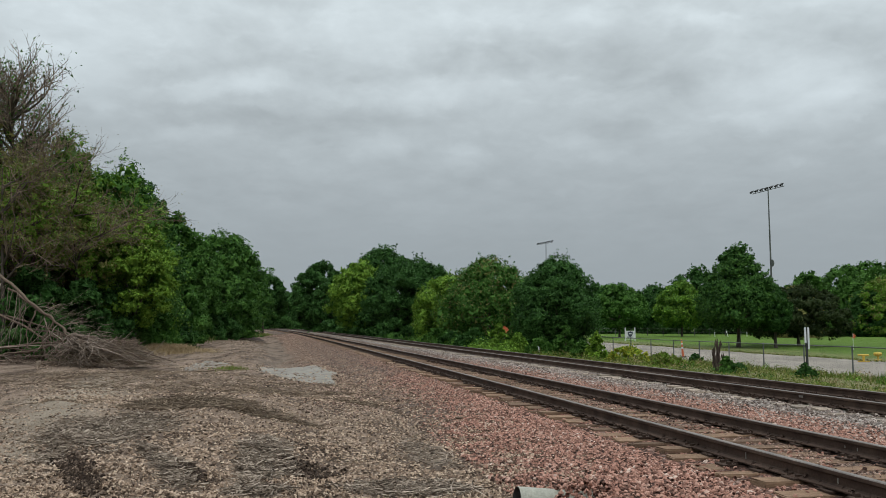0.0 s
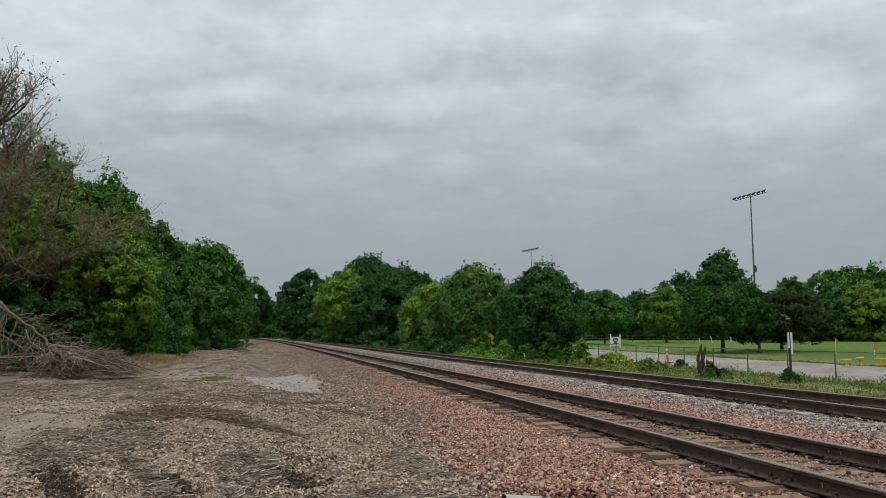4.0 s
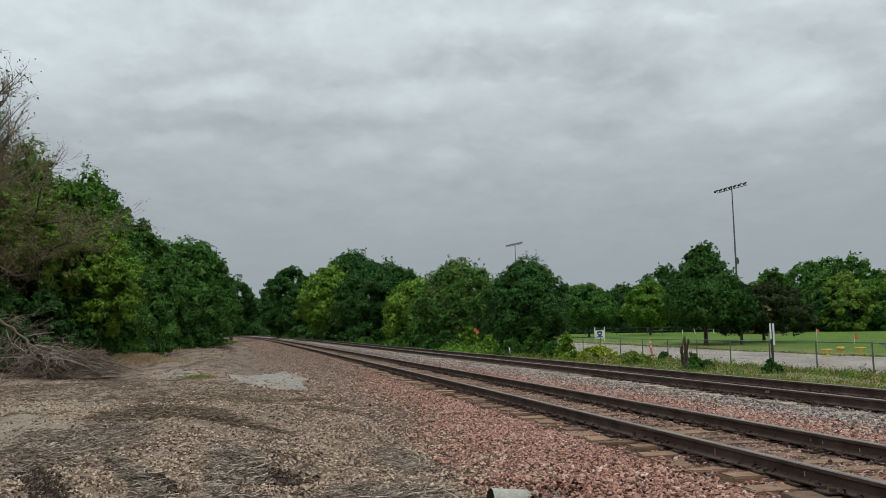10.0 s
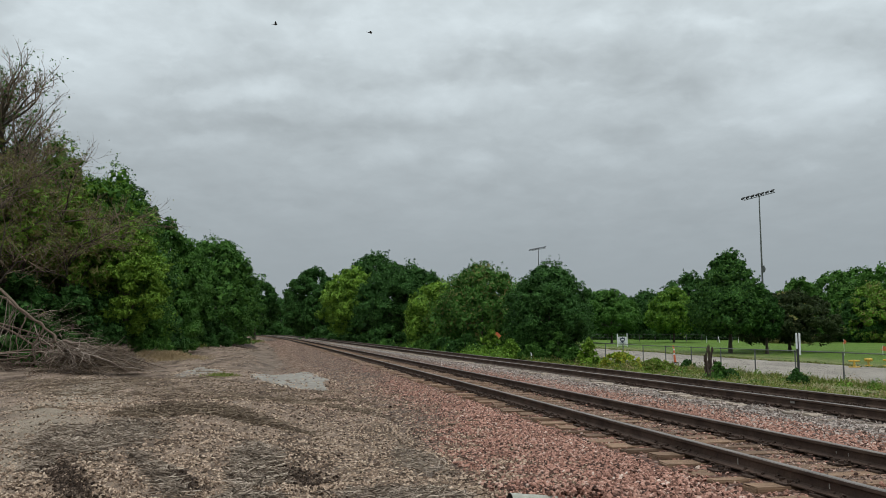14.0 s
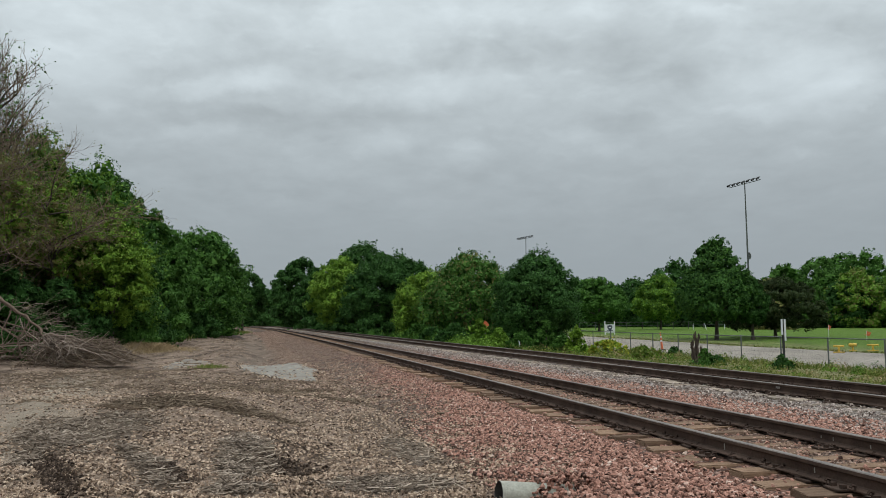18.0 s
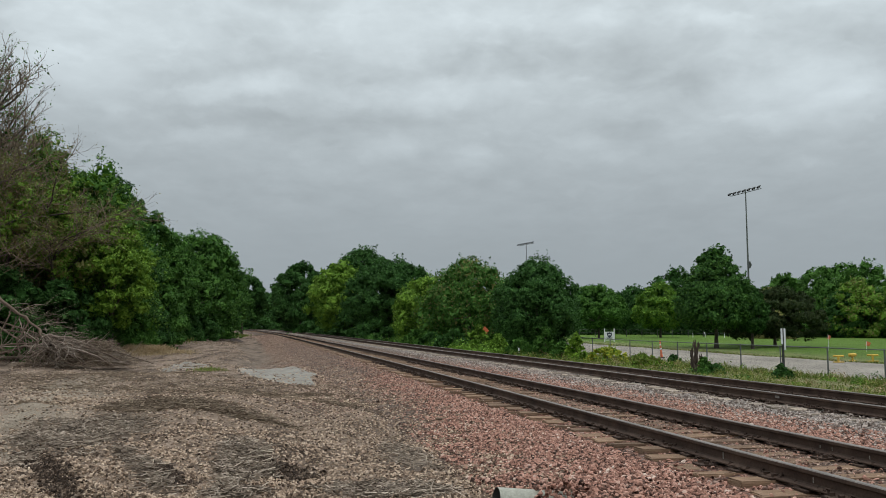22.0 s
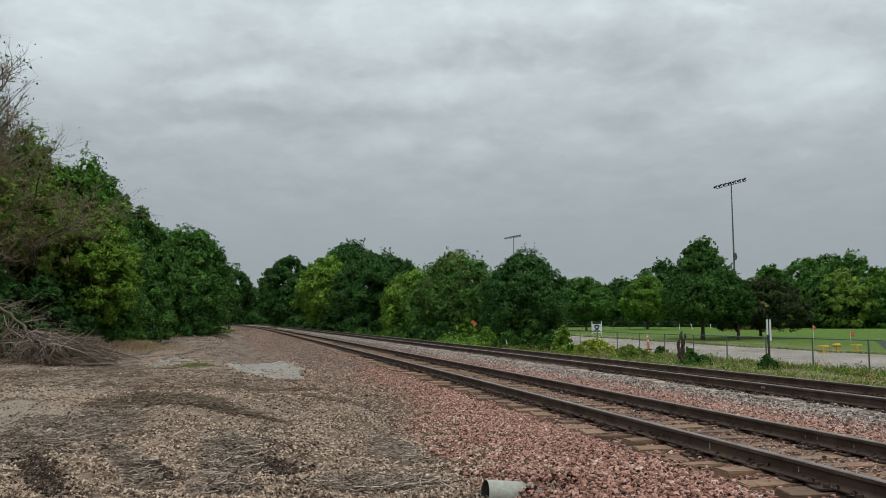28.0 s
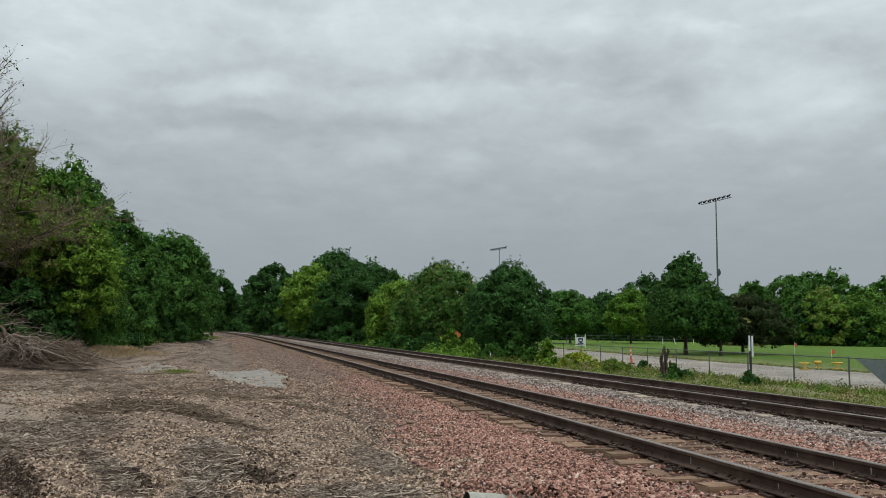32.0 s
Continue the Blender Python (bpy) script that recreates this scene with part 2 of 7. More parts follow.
def mix(nt, fac, a, b, mode="MIX"):
    m = nt.nodes.new("ShaderNodeMix"); m.data_type, m.blend_type = "RGBA", mode
    for k, s in ((0, fac), (6, a), (7, b)):
        if hasattr(s, "is_linked"):
            nt.links.new(s, m.inputs[k])
        else:
            m.inputs[k].default_value = s if k == 0 else (*s, 1)
    return m.outputs[2]


def bump(nt, b, height, strength=0.4, dist=0.01):
    n = nt.nodes.new("ShaderNodeBump")
    nt.links.new(height, n.inputs["Height"])
    n.inputs["Strength"].default_value, n.inputs["Distance"].default_value = strength, dist
    nt.links.new(n.outputs[0], b.inputs["Normal"])


def worn(name, c1, c2, scale=6.0, rough=0.8, metal=0.0, bump_d=0.004, fine=60.0, stretch=None):
    """A surface whose colour drifts between two tones at a coarse and a fine scale."""
    m, nt, b = material(name, rough, metal)
    big = noise_tex(nt, scale, 5, 0.6, stretch=stretch)
    small = noise_tex(nt, fine, 4, 0.6, stretch=stretch)
    c = ramp(nt, big, [(0.32, c1), (0.68, c2)])
    g = ramp(nt, small, [(0.25, (0.62, 0.62, 0.62)), (0.75, (1.25, 1.25, 1.25))])
    nt.links.new(mix(nt, 0.8, c, g, "MULTIPLY"), b.inputs["Base Color"])
    bump(nt, b, small, 0.5, bump_d)
    return m


def island_mat(name, stops, rough=0.85, fine=40.0, transl=0.0, spread=0.25, patch=0.0, patch_scale=0.6):
    """For many small pieces in one mesh: each piece draws its own tone; patch shifts the tones over larger areas."""
    m, nt, b = material(name, rough)
    geo = nt.nodes.new("ShaderNodeNewGeometry")
    fac = geo.outputs["Random Per Island"]
    if patch:
        big = noise_tex(nt, patch_scale, 3)
        a = nt.nodes.new("ShaderNodeMath"); a.operation = "MULTIPLY_ADD"
        nt.links.new(big, a.inputs[0]); a.inputs[1].default_value, a.inputs[2].default_value = patch * 2, -patch
        s = nt.nodes.new("ShaderNodeMath"); s.operation = "ADD"; s.use_clamp = True
        nt.links.new(a.outputs[0], s.inputs[0]); nt.links.new(fac, s.inputs[1])
        fac = s.outputs[0]
    c = ramp(nt, fac, stops)
    small = noise_tex(nt, fine, 3)
    g = ramp(nt, small, [(0.2, (1 - spread,) * 3), (0.8, (1 + spread,) * 3)])
    col = mix(nt, 1.0, c, g, "MULTIPLY")
    nt.links.new(col, b.inputs["Base Color"])
    if transl:
        tr = nt.nodes.new("ShaderNodeBsdfTranslucent")
        nt.links.new(col, tr.inputs["Color"])
        ms = nt.nodes.new("ShaderNodeMixShader"); ms.inputs[0].default_value = transl
        out = nt.nodes["Material Output"]
        nt.links.new(b.outputs[0], ms.inputs[1]); nt.links.new(tr.outputs[0], ms.inputs[2])
        nt.links.new(ms.outputs[0], out.inputs["Surface"])
        b.inputs["Specular IOR Level"].default_value = 0.06
    return m


def leaf_mat(name, dark, mid, light):
    return island_mat(name, [(0.0, dark), (0.5, mid), (1.0, light)], rough=0.6, fine=0.8, transl=0.16, spread=0.30)


LEAF_DEEP = leaf_mat("leaf_deep_green", (0.016, 0.044, 0.011), (0.038, 0.100, 0.023), (0.075, 0.171, 0.043))
LEAF_MID = leaf_mat("leaf_mid_green", (0.027, 0.071, 0.014), (0.060, 0.144, 0.026), (0.109, 0.234, 0.048))
LEAF_FRESH = leaf_mat("leaf_fresh_green", (0.056, 0.117, 0.015), (0.120, 0.230, 0.029), (0.205, 0.353, 0.052))
LEAF_OLIVE = leaf_mat("leaf_olive_brown", (0.140, 0.142, 0.044), (0.195, 0.190, 0.064), (0.262, 0.244, 0.092))
LEAF_RED = leaf_mat("leaf_dull_bronze", (0.024, 0.042, 0.015), (0.037, 0.056, 0.020), (0.058, 0.074, 0.028))
LEAF_GOLD = leaf_mat("leaf_golden_tip", (0.260, 0.300, 0.036), (0.370, 0.390, 0.046), (0.480, 0.450, 0.060))
LEAF_SPRING = leaf_mat("leaf_spring_green", (0.071, 0.139, 0.018), (0.154, 0.278, 0.035), (0.257, 0.410, 0.059))
WEED = island_mat("weed_blade", [(0.0, (0.085, 0.140, 0.026)), (0.40, (0.140, 0.185, 0.040)), (0.72, (0.200, 0.208, 0.070)), (1.0, (0.280, 0.240, 0.115))], rough=0.7, fine=2.0, transl=0.25, patch=0.45, patch_scale=0.45)
WEEDLEAF = leaf_mat("weed_leaf", (0.085, 0.140, 0.026), (0.160, 0.200, 0.042), (0.260, 0.245, 0.085))
DRY = island_mat("dry_grass", [(0.0, (0.27, 0.200, 0.110)), (0.6, (0.400, 0.300, 0.175)), (1.0, (0.500, 0.395, 0.250))], rough=0.8, fine=3.0, transl=0.2)
BARK = worn("bark", (0.060, 0.048, 0.038), (0.115, 0.098, 0.080), 5.0, 0.9, fine=40, stretch=(1, 1, 0.25), bump_d=0.02)
STUMPWOOD = worn("brown_dead_stump", (0.050, 0.036, 0.029), (0.125, 0.094, 0.076), 9.0, 0.95, fine=50, stretch=(1, 1, 0.2), bump_d=0.02)
SOIL = island_mat("dark_moist_soil", [(0.0, (0.022, 0.015, 0.011)), (0.6, (0.058, 0.039, 0.028)), (1.0, (0.170, 0.124, 0.092))], rough=0.95, fine=40.0)
DEADWOOD = island_mat("dead_branch_wood", [(0.0, (0.060, 0.040, 0.029)), (0.6, (0.125, 0.090, 0.067)), (1.0, (0.260, 0.205, 0.160))], rough=0.88, fine=18.0, spread=0.4)
PALEBRANCH = island_mat("pale_bare_branch", [(0.0, (0.095, 0.070, 0.054)), (0.6, (0.205, 0.160, 0.128)), (1.0, (0.370, 0.306, 0.252))], rough=0.88, fine=18.0, spread=0.4)
TWIG_BROWN = island_mat("dry_brown_twig", [(0.0, (0.095, 0.068, 0.047)), (0.6, (0.175, 0.130, 0.092)), (1.0, (0.280, 0.218, 0.160))], rough=0.9, fine=8.0)
STRAW = island_mat("grey_twig_litter", [(0.0, (0.085, 0.064, 0.049)), (0.5, (0.225, 0.176, 0.136)), (1.0, (0.420, 0.345, 0.275))], rough=0.9, fine=30.0)
PINK = island_mat("pink_ballast_stone", [(0.0, (0.042, 0.025, 0.020)), (0.28, (0.200, 0.102, 0.076)), (0.70, (0.385, 0.203, 0.152)), (0.94, (0.465, 0.282, 0.220)), (1.0, (0.540, 0.420, 0.350))], rough=0.88, fine=60.0, patch=0.18, patch_scale=0.5)
GREYSTONE = island_mat("grey_limestone_ballast", [(0.0, (0.085, 0.062, 0.052)), (0.5, (0.255, 0.200, 0.172)), (1.0, (0.470, 0.400, 0.352))], rough=0.88, fine=60.0, patch=0.16)
TAN = island_mat("tan_gravel_chip", [(0.0, (0.040, 0.026, 0.018)), (0.30, (0.165, 0.113, 0.080)), (0.66, (0.350, 0.252, 0.180)), (1.0, (0.520, 0.405, 0.305))], rough=0.9, fine=60.0, patch=0.12, patch_scale=0.45)
BANKSTONE = island_mat("pinkish_tan_stone", [(0.0, (0.066, 0.041, 0.031)), (0.35, (0.190, 0.120, 0.090)), (0.75, (0.315, 0.208, 0.158)), (1.0, (0.430, 0.315, 0.250))], rough=0.88, fine=60.0, patch=0.18)
RAILSTEEL = worn("weathered_rail_steel", (0.048, 0.031, 0.024), (0.108, 0.071, 0.054), 2.5, 0.82, 0.05, 0.001, 45)
RAILSTEEL.node_tree.nodes["Principled BSDF"].inputs["Specular IOR Level"].default_value = 0.15
# worn head steel, its thin highlight painted in as a brighter tone
RAILTOP = worn("worn_rail_head_highlight", (0.150, 0.124, 0.108), (0.240, 0.202, 0.176), 3.0, 0.5, 0.6, 0.0004, 70)
PLATE = worn("rusty_tie_plate", (0.045, 0.030, 0.024), (0.085, 0.056, 0.042), 14.0, 0.85, 0.2, 0.002, 90)
GALV = worn("galvanised_steel", (0.090, 0.096, 0.092), (0.150, 0.156, 0.150), 4.0, 0.6, 0.3, 0.0005, 60)
FENCEWIRE = worn("dull_fence_wire", (0.060, 0.066, 0.060), (0.100, 0.108, 0.098), 3.0, 0.65, 0.3, 0.0003, 80)
WHITE = worn("white_painted_board", (0.62, 0.64, 0.65), (0.78, 0.80, 0.80), 3.0, 0.6, 0.0, 0.0006, 40)
DULLPAINT = worn("dirty_pale_paint", (0.24, 0.22, 0.19), (0.36, 0.33, 0.29), 9.0, 0.8, 0.0, 0.0006, 60)
NAVY = worn("dark_blue_print", (0.035, 0.045, 0.075), (0.055, 0.065, 0.100), 5.0, 0.6, 0.0, 0.0003, 40)
BLACKPOST = worn("dark_steel_post", (0.028, 0.028, 0.030), (0.050, 0.050, 0.050), 6.0, 0.7, 0.2, 0.0008, 60)
ORANGE = worn("orange_plastic", (0.52, 0.110, 0.040), (0.68, 0.175, 0.068), 4.0, 0.55, 0.0, 0.0004, 40)
YELLOW = worn("yellow_paint", (0.52, 0.330, 0.035), (0.68, 0.450, 0.060), 4.0, 0.55, 0.0, 0.0006, 40)
BANNER = worn("grey_mesh_banner", (0.165, 0.195, 0.200), (0.225, 0.255, 0.260), 2.5, 0.8, 0.0, 0.002, 30)
PIPE = worn("grey_green_metal_pipe", (0.27, 0.270, 0.220), (0.38, 0.375, 0.315), 7.0, 0.65, 0.1, 0.001, 50)
PIPE_IN = worn("dark_pipe_inside", (0.020, 0.020, 0.018), (0.045, 0.043, 0.040), 7.0, 0.8, 0.0, 0.001, 50)
BIRDMAT = worn("dark_feather", (0.025, 0.024, 0.026), (0.060, 0.056, 0.055), 20.0, 0.7, 0.0, 0.001, 90)


def tie_material(name, tones):
    m, nt, b = material(name, 0.9)
    oi = nt.nodes.new("ShaderNodeObjectInfo")
    grain = noise_tex(nt, 9.0, 6, 0.7, stretch=(0.35, 9, 9))
    big = noise_tex(nt, 2.0, 4)
    c = ramp(nt, grain, list(zip((0.25, 0.5, 0.78), tones)))
    v = ramp(nt, oi.outputs["Random"], [(0.0, (0.70, 0.68, 0.66)), (1.0, (1.25, 1.20, 1.12))])
    c = mix(nt, 1.0, c, v, "MULTIPLY")
    c = mix(nt, 0.6, c, ramp(nt, big, [(0.3, (0.65, 0.62, 0.60)), (0.7, (1.2, 1.15, 1.1))]), "MULTIPLY")
    nt.links.new(c, b.inputs["Base Color"])
    bump(nt, b, grain, 0.8, 0.012)
    return m


TIEWOOD = tie_material("weathered_tie_wood", ((0.060, 0.039, 0.028), (0.190, 0.128, 0.090), (0.370, 0.270, 0.198)))
PALETIE = tie_material("bleached_tie_wood", ((0.110, 0.090, 0.074), (0.300, 0.258, 0.220), (0.500, 0.450, 0.400)))
MOUND = worn("dark_ditch_mound", (0.048, 0.034, 0.029), (0.105, 0.076, 0.064), 1.6, 0.95, bump_d=0.05, fine=9.0)


def ballast_material():
    """Broken stone seen as a bed: cells of stone with the shade between them painted dark, pink beside the near track,
    grey limestone beside the far one.
    """
    m, nt, b = material("ballast_bed", 0.9)
    t = nt.nodes.new("ShaderNodeTexCoord")
    vo = nt.nodes.new("ShaderNodeTexVoronoi"); vo.inputs["Scale"].default_value = 17.0
    ve = nt.nodes.new("ShaderNodeTexVoronoi"); ve.feature = "DISTANCE_TO_EDGE"; ve.inputs["Scale"].default_value = 17.0
    for v in (vo, ve):
        nt.links.new(t.outputs["Object"], v.inputs["Vector"])
    sep = nt.nodes.new("ShaderNodeSeparateColor"); nt.links.new(vo.outputs["Color"], sep.inputs[0])
    # pink and tan set below the loose stones' tones, painting shade between them
    pink = ramp(nt, sep.outputs[0], [(0.0, (0.075, 0.043, 0.033)), (0.4, (0.190, 0.102, 0.076)), (0.8, (0.320, 0.177, 0.133)), (1.0, (0.420, 0.300, 0.250))])
    tan = ramp(nt, sep.outputs[0], [(0.0, (0.060, 0.040, 0.030)), (0.4, (0.140, 0.095, 0.071)), (0.8, (0.230, 0.162, 0.124)), (1.0, (0.330, 0.255, 0.204))])
    grey = ramp(nt, sep.outputs[0], [(0.0, (0.140, 0.118, 0.105)), (0.5, (0.335, 0.292, 0.264)), (1.0, (0.540, 0.495, 0.455))])
    at = nt.nodes.new("ShaderNodeAttribute"); at.attribute_name = "zone"
    s2 = nt.nodes.new("ShaderNodeSeparateColor"); nt.links.new(at.outputs["Color"], s2.inputs[0])
    c = mix(nt, s2.outputs[0], tan, pink)
    c = mix(nt, s2.outputs[1], c, grey)
    patch = noise_tex(nt, 1.3, 4)
    c = mix(nt, 0.55, c, ramp(nt, patch, [(0.3, (0.72, 0.70, 0.68)), (0.7, (1.22, 1.20, 1.18))]), "MULTIPLY")
    # cell edges darkened to paint the shade down between stones
    gap_shade = ramp(nt, ve.outputs["Distance"], [(0.0, (0.16, 0.15, 0.14)), (0.20, (1, 1, 1))])
    c = mix(nt, 0.9, c, gap_shade, "MULTIPLY")
    nt.links.new(c, b.inputs["Base Color"])
    bump(nt, b, ve.outputs["Distance"], 1.0, 0.05)
    return m


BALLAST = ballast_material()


def ground_material():
    """Trodden tan gravel and dirt beside the track; grass where the zone says so."""
    m, nt, b = material("dirt_gravel_and_grass", 0.92)
    t = nt.nodes.new("ShaderNodeTexCoord")
    at = nt.nodes.new("ShaderNodeAttribute"); at.attribute_name = "zone"
    s2 = nt.nodes.new("ShaderNodeSeparateColor"); nt.links.new(at.outputs["Color"], s2.inputs[0])
    vo = nt.nodes.new("ShaderNodeTexVoronoi"); vo.inputs["Scale"].default_value = 22.0
    ve = nt.nodes.new("ShaderNodeTexVoronoi"); ve.feature = "DISTANCE_TO_EDGE"; ve.inputs["Scale"].default_value = 22.0
    for v in (vo, ve):
        nt.links.new(t.outputs["Object"], v.inputs["Vector"])
    sv = nt.nodes.new("ShaderNodeSeparateColor"); nt.links.new(vo.outputs["Color"], sv.inputs[0])
    # chip tones lowered and cell edges darkened: painted shade between loose chips
    chip = ramp(nt, sv.outputs[0], [(0.0, (0.036, 0.024, 0.017)), (0.45, (0.092, 0.064, 0.047)), (1.0, (0.230, 0.170, 0.128))])
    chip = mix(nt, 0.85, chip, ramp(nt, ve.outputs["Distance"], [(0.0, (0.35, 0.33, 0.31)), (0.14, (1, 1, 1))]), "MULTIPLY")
    streak = noise_tex(nt, 0.55, 6, 0.65, stretch=(2.6, 0.7, 1), rot=-0.35)
    dirt = ramp(nt, noise_tex(nt, 7.0, 6, 0.75), [(0.3, (0.150, 0.110, 0.084)), (0.7, (0.385, 0.298, 0.236))])
    gravel = mix(nt, ramp(nt, streak, [(0.40, (0, 0, 0)), (0.56, (1, 1, 1))]), chip, dirt)
    blotch = ramp(nt, noise_tex(nt, 0.30, 5, 0.6), [(0.30, (0.78, 0.74, 0.72)), (0.70, (1.22, 1.18, 1.12))])
    gravel = mix(nt, 0.8, gravel, blotch, "MULTIPLY")
    path = ramp(nt, noise_tex(nt, 14.0, 5, 0.7), [(0.3, (0.255, 0.207, 0.155)), (0.7, (0.355, 0.297, 0.230))])
    gravel = mix(nt, s2.outputs[2], gravel, path)
    # mulch tone under twigs, and for the painted dark band in the hollow
    at2 = nt.nodes.new("ShaderNodeAttribute"); at2.attribute_name = "litter"
    mulch = ramp(nt, noise_tex(nt, 24.0, 5, 0.75, stretch=(1, 2.2, 1), rot=0.6), [(0.3, (0.090, 0.066, 0.052)), (0.55, (0.190, 0.148, 0.118)), (0.75, (0.320, 0.265, 0.218))])
    gravel = mix(nt, at2.outputs["Fac"], gravel, mulch)
    lawn = ramp(nt, noise_tex(nt, 0.22, 6, 0.65), [(0.25, (0.070, 0.128, 0.016)), (0.55, (0.098, 0.172, 0.022)), (0.8, (0.140, 0.204, 0.036))])
    lawn = mix(nt, 0.7, lawn, ramp(nt, noise_tex(nt, 18.0, 4, 0.7), [(0.25, (0.6, 0.6, 0.6)), (0.75, (1.3, 1.3, 1.3))]), "MULTIPLY")
    rough = ramp(nt, noise_tex(nt, 0.9, 6, 0.7), [(0.34, (0.100, 0.135, 0.040)), (0.50, (0.200, 0.185, 0.085)), (0.66, (0.300, 0.245, 0.160))])
    c = mix(nt, s2.outputs[0], gravel, lawn)
    c = mix(nt, s2.outputs[1], c, rough)
    nt.links.new(c, b.inputs["Base Color"])
    h = mix(nt, 0.35, ve.outputs["Distance"], noise_tex(nt, 3.0, 8, 0.72, stretch=(1.6, 0.8, 1), rot=-0.35))
    bump(nt, b, h, 1.0, 0.10)
    return m


GROUND = ground_material()


def pavement_material():
    m, nt, b = material("worn_grey_asphalt_lot", 0.9)
    big = noise_tex(nt, 0.35, 6, 0.65, stretch=(1, 0.5, 1))
    c = ramp(nt, big, [(0.28, (0.150, 0.130, 0.108)), (0.5, (0.245, 0.216, 0.182)), (0.75, (0.325, 0.290, 0.248))])
    c = mix(nt, 0.6, c, ramp(nt, noise_tex(nt, 26.0, 5, 0.7), [(0.25, (0.7, 0.7, 0.7)), (0.75, (1.2, 1.2, 1.2))]), "MULTIPLY")
    nt.links.new(c, b.inputs["Base Color"])
    bump(nt, b, noise_tex(nt, 60.0, 3), 0.4, 0.006)
    return m


PAVE = pavement_material()


def silt_material():
    m, nt, b = material("pale_dried_silt", 0.75)
    c = ramp(nt, noise_tex(nt, 1.1, 6, 0.65), [(0.32, (0.125, 0.098, 0.076)), (0.5, (0.205, 0.184, 0.154)), (0.72, (0.285, 0.265, 0.228))])
    c = mix(nt, 0.6, c, ramp(nt, noise_tex(nt, 16.0, 5, 0.7), [(0.3, (0.72, 0.71, 0.69)), (0.7, (1.12, 1.12, 1.12))]), "MULTIPLY")
    nt.links.new(c, b.inputs["Base Color"])
    bump(nt, b, noise_tex(nt, 20.0, 4), 0.5, 0.008)
    return m


SILT = silt_material()


def cloud_material():
    m = bpy.data.materials.new("cloud_layer"); m.use_nodes = True
    nt = m.node_tree
    nt.nodes.remove(nt.nodes["Principled BSDF"])
    t = nt.nodes.new("ShaderNodeTexCoord")
    e = nt.nodes.new("ShaderNodeEmission")
    nt.links.new(cloud_nodes(nt, t.outputs["Object"], True), e.inputs["Color"])
    nt.links.new(e.outputs[0], nt.nodes["Material Output"].inputs["Surface"])
    return m

# ---------- the line of the track ----------
RAIL_Z, GAUGE, SPACING, LIFT = 0.40, 1.505, 4.349, 0.109
RAIL_H, PLATE_H = 0.165, 0.02
TIE_Z = RAIL_Z - RAIL_H - PLATE_H
_s = np.linspace(-60, 330, 3901)
_th = 0.223 + 0.00062 * _s - 0.0000085 * _s ** 2 / 2 + 0.122e-6 * _s ** 3 / 6
_x = np.concatenate([[0], np.cumsum(-np.sin(_th))[:-1]]) * 0.1
_y = np.concatenate([[0], np.cumsum(np.cos(_th))[:-1]]) * 0.1
_x += 4.678 - np.interp(0, _s, _x)
_y += 1.5 - np.interp(0, _s, _y)


def on_track(s, off):
    """Plan place and heading at the length s along the near rail, off metres to its right."""
    th = np.interp(s, _s, _th)
    return np.interp(s, _s, _x) + np.cos(th) * off, np.interp(s, _s, _y) + np.sin(th) * off, th


def to_track(x, y):
    """Length along the near rail and offset to its right, of plan points."""
    x, y = np.asarray(x, float), np.asarray(y, float)
    s = np.interp(y, _y, _s)
    for _ in range(4):
        px, py, th = on_track(s, 0)
        s = np.clip(s + (x - px) * -np.sin(th) + (y - py) * np.cos(th), -60, 330)
    px, py, th = on_track(s, 0)
    return s, (x - px) * np.cos(th) + (y - py) * np.sin(th)


def ramp01(v, a, b):
    t = np.clip((v - a) / (b - a), 0, 1)
    return t * t * (3 - 2 * t)


BED = ((-2.75, -0.05), (-2.2, 0.03), (-1.5, 0.10), (-0.95, 0.155), (-0.62, 0.164), (-0.14, 0.172), (-0.05, 0.196), (0.05, 0.200), (0.16, 0.184), (1.36, 0.184), (1.46, 0.200), (1.55, 0.198), (1.65, 0.190),
       (2.1, 0.192), (2.4, 0.205), (3.0, 0.24), (3.75, 0.292), (4.3, 0.306), (5.1, 0.296), (5.85, 0.306), (6.6, 0.285), (7.4, 0.16), (8.4, -0.05))


def grade(s):
    """The line climbs a little towards the bend."""
    return np.interp(s, (-60, 10, 40, 70, 100, 130, 160, 200, 330), (0, 0, 0.02, 0.08, 0.18, 0.32, 0.49, 0.65, 0.72))


def bed_z(d):
    return np.interp(d, [p[0] for p in BED], [p[1] for p in BED])


def bed_at(x, y):
    """Height of the ballast bed's surface at plan points; far below outside it."""
    s, d = to_track(x, y)
    return np.where(d > -2.75, bed_z(d) + grade(s), -9.0)


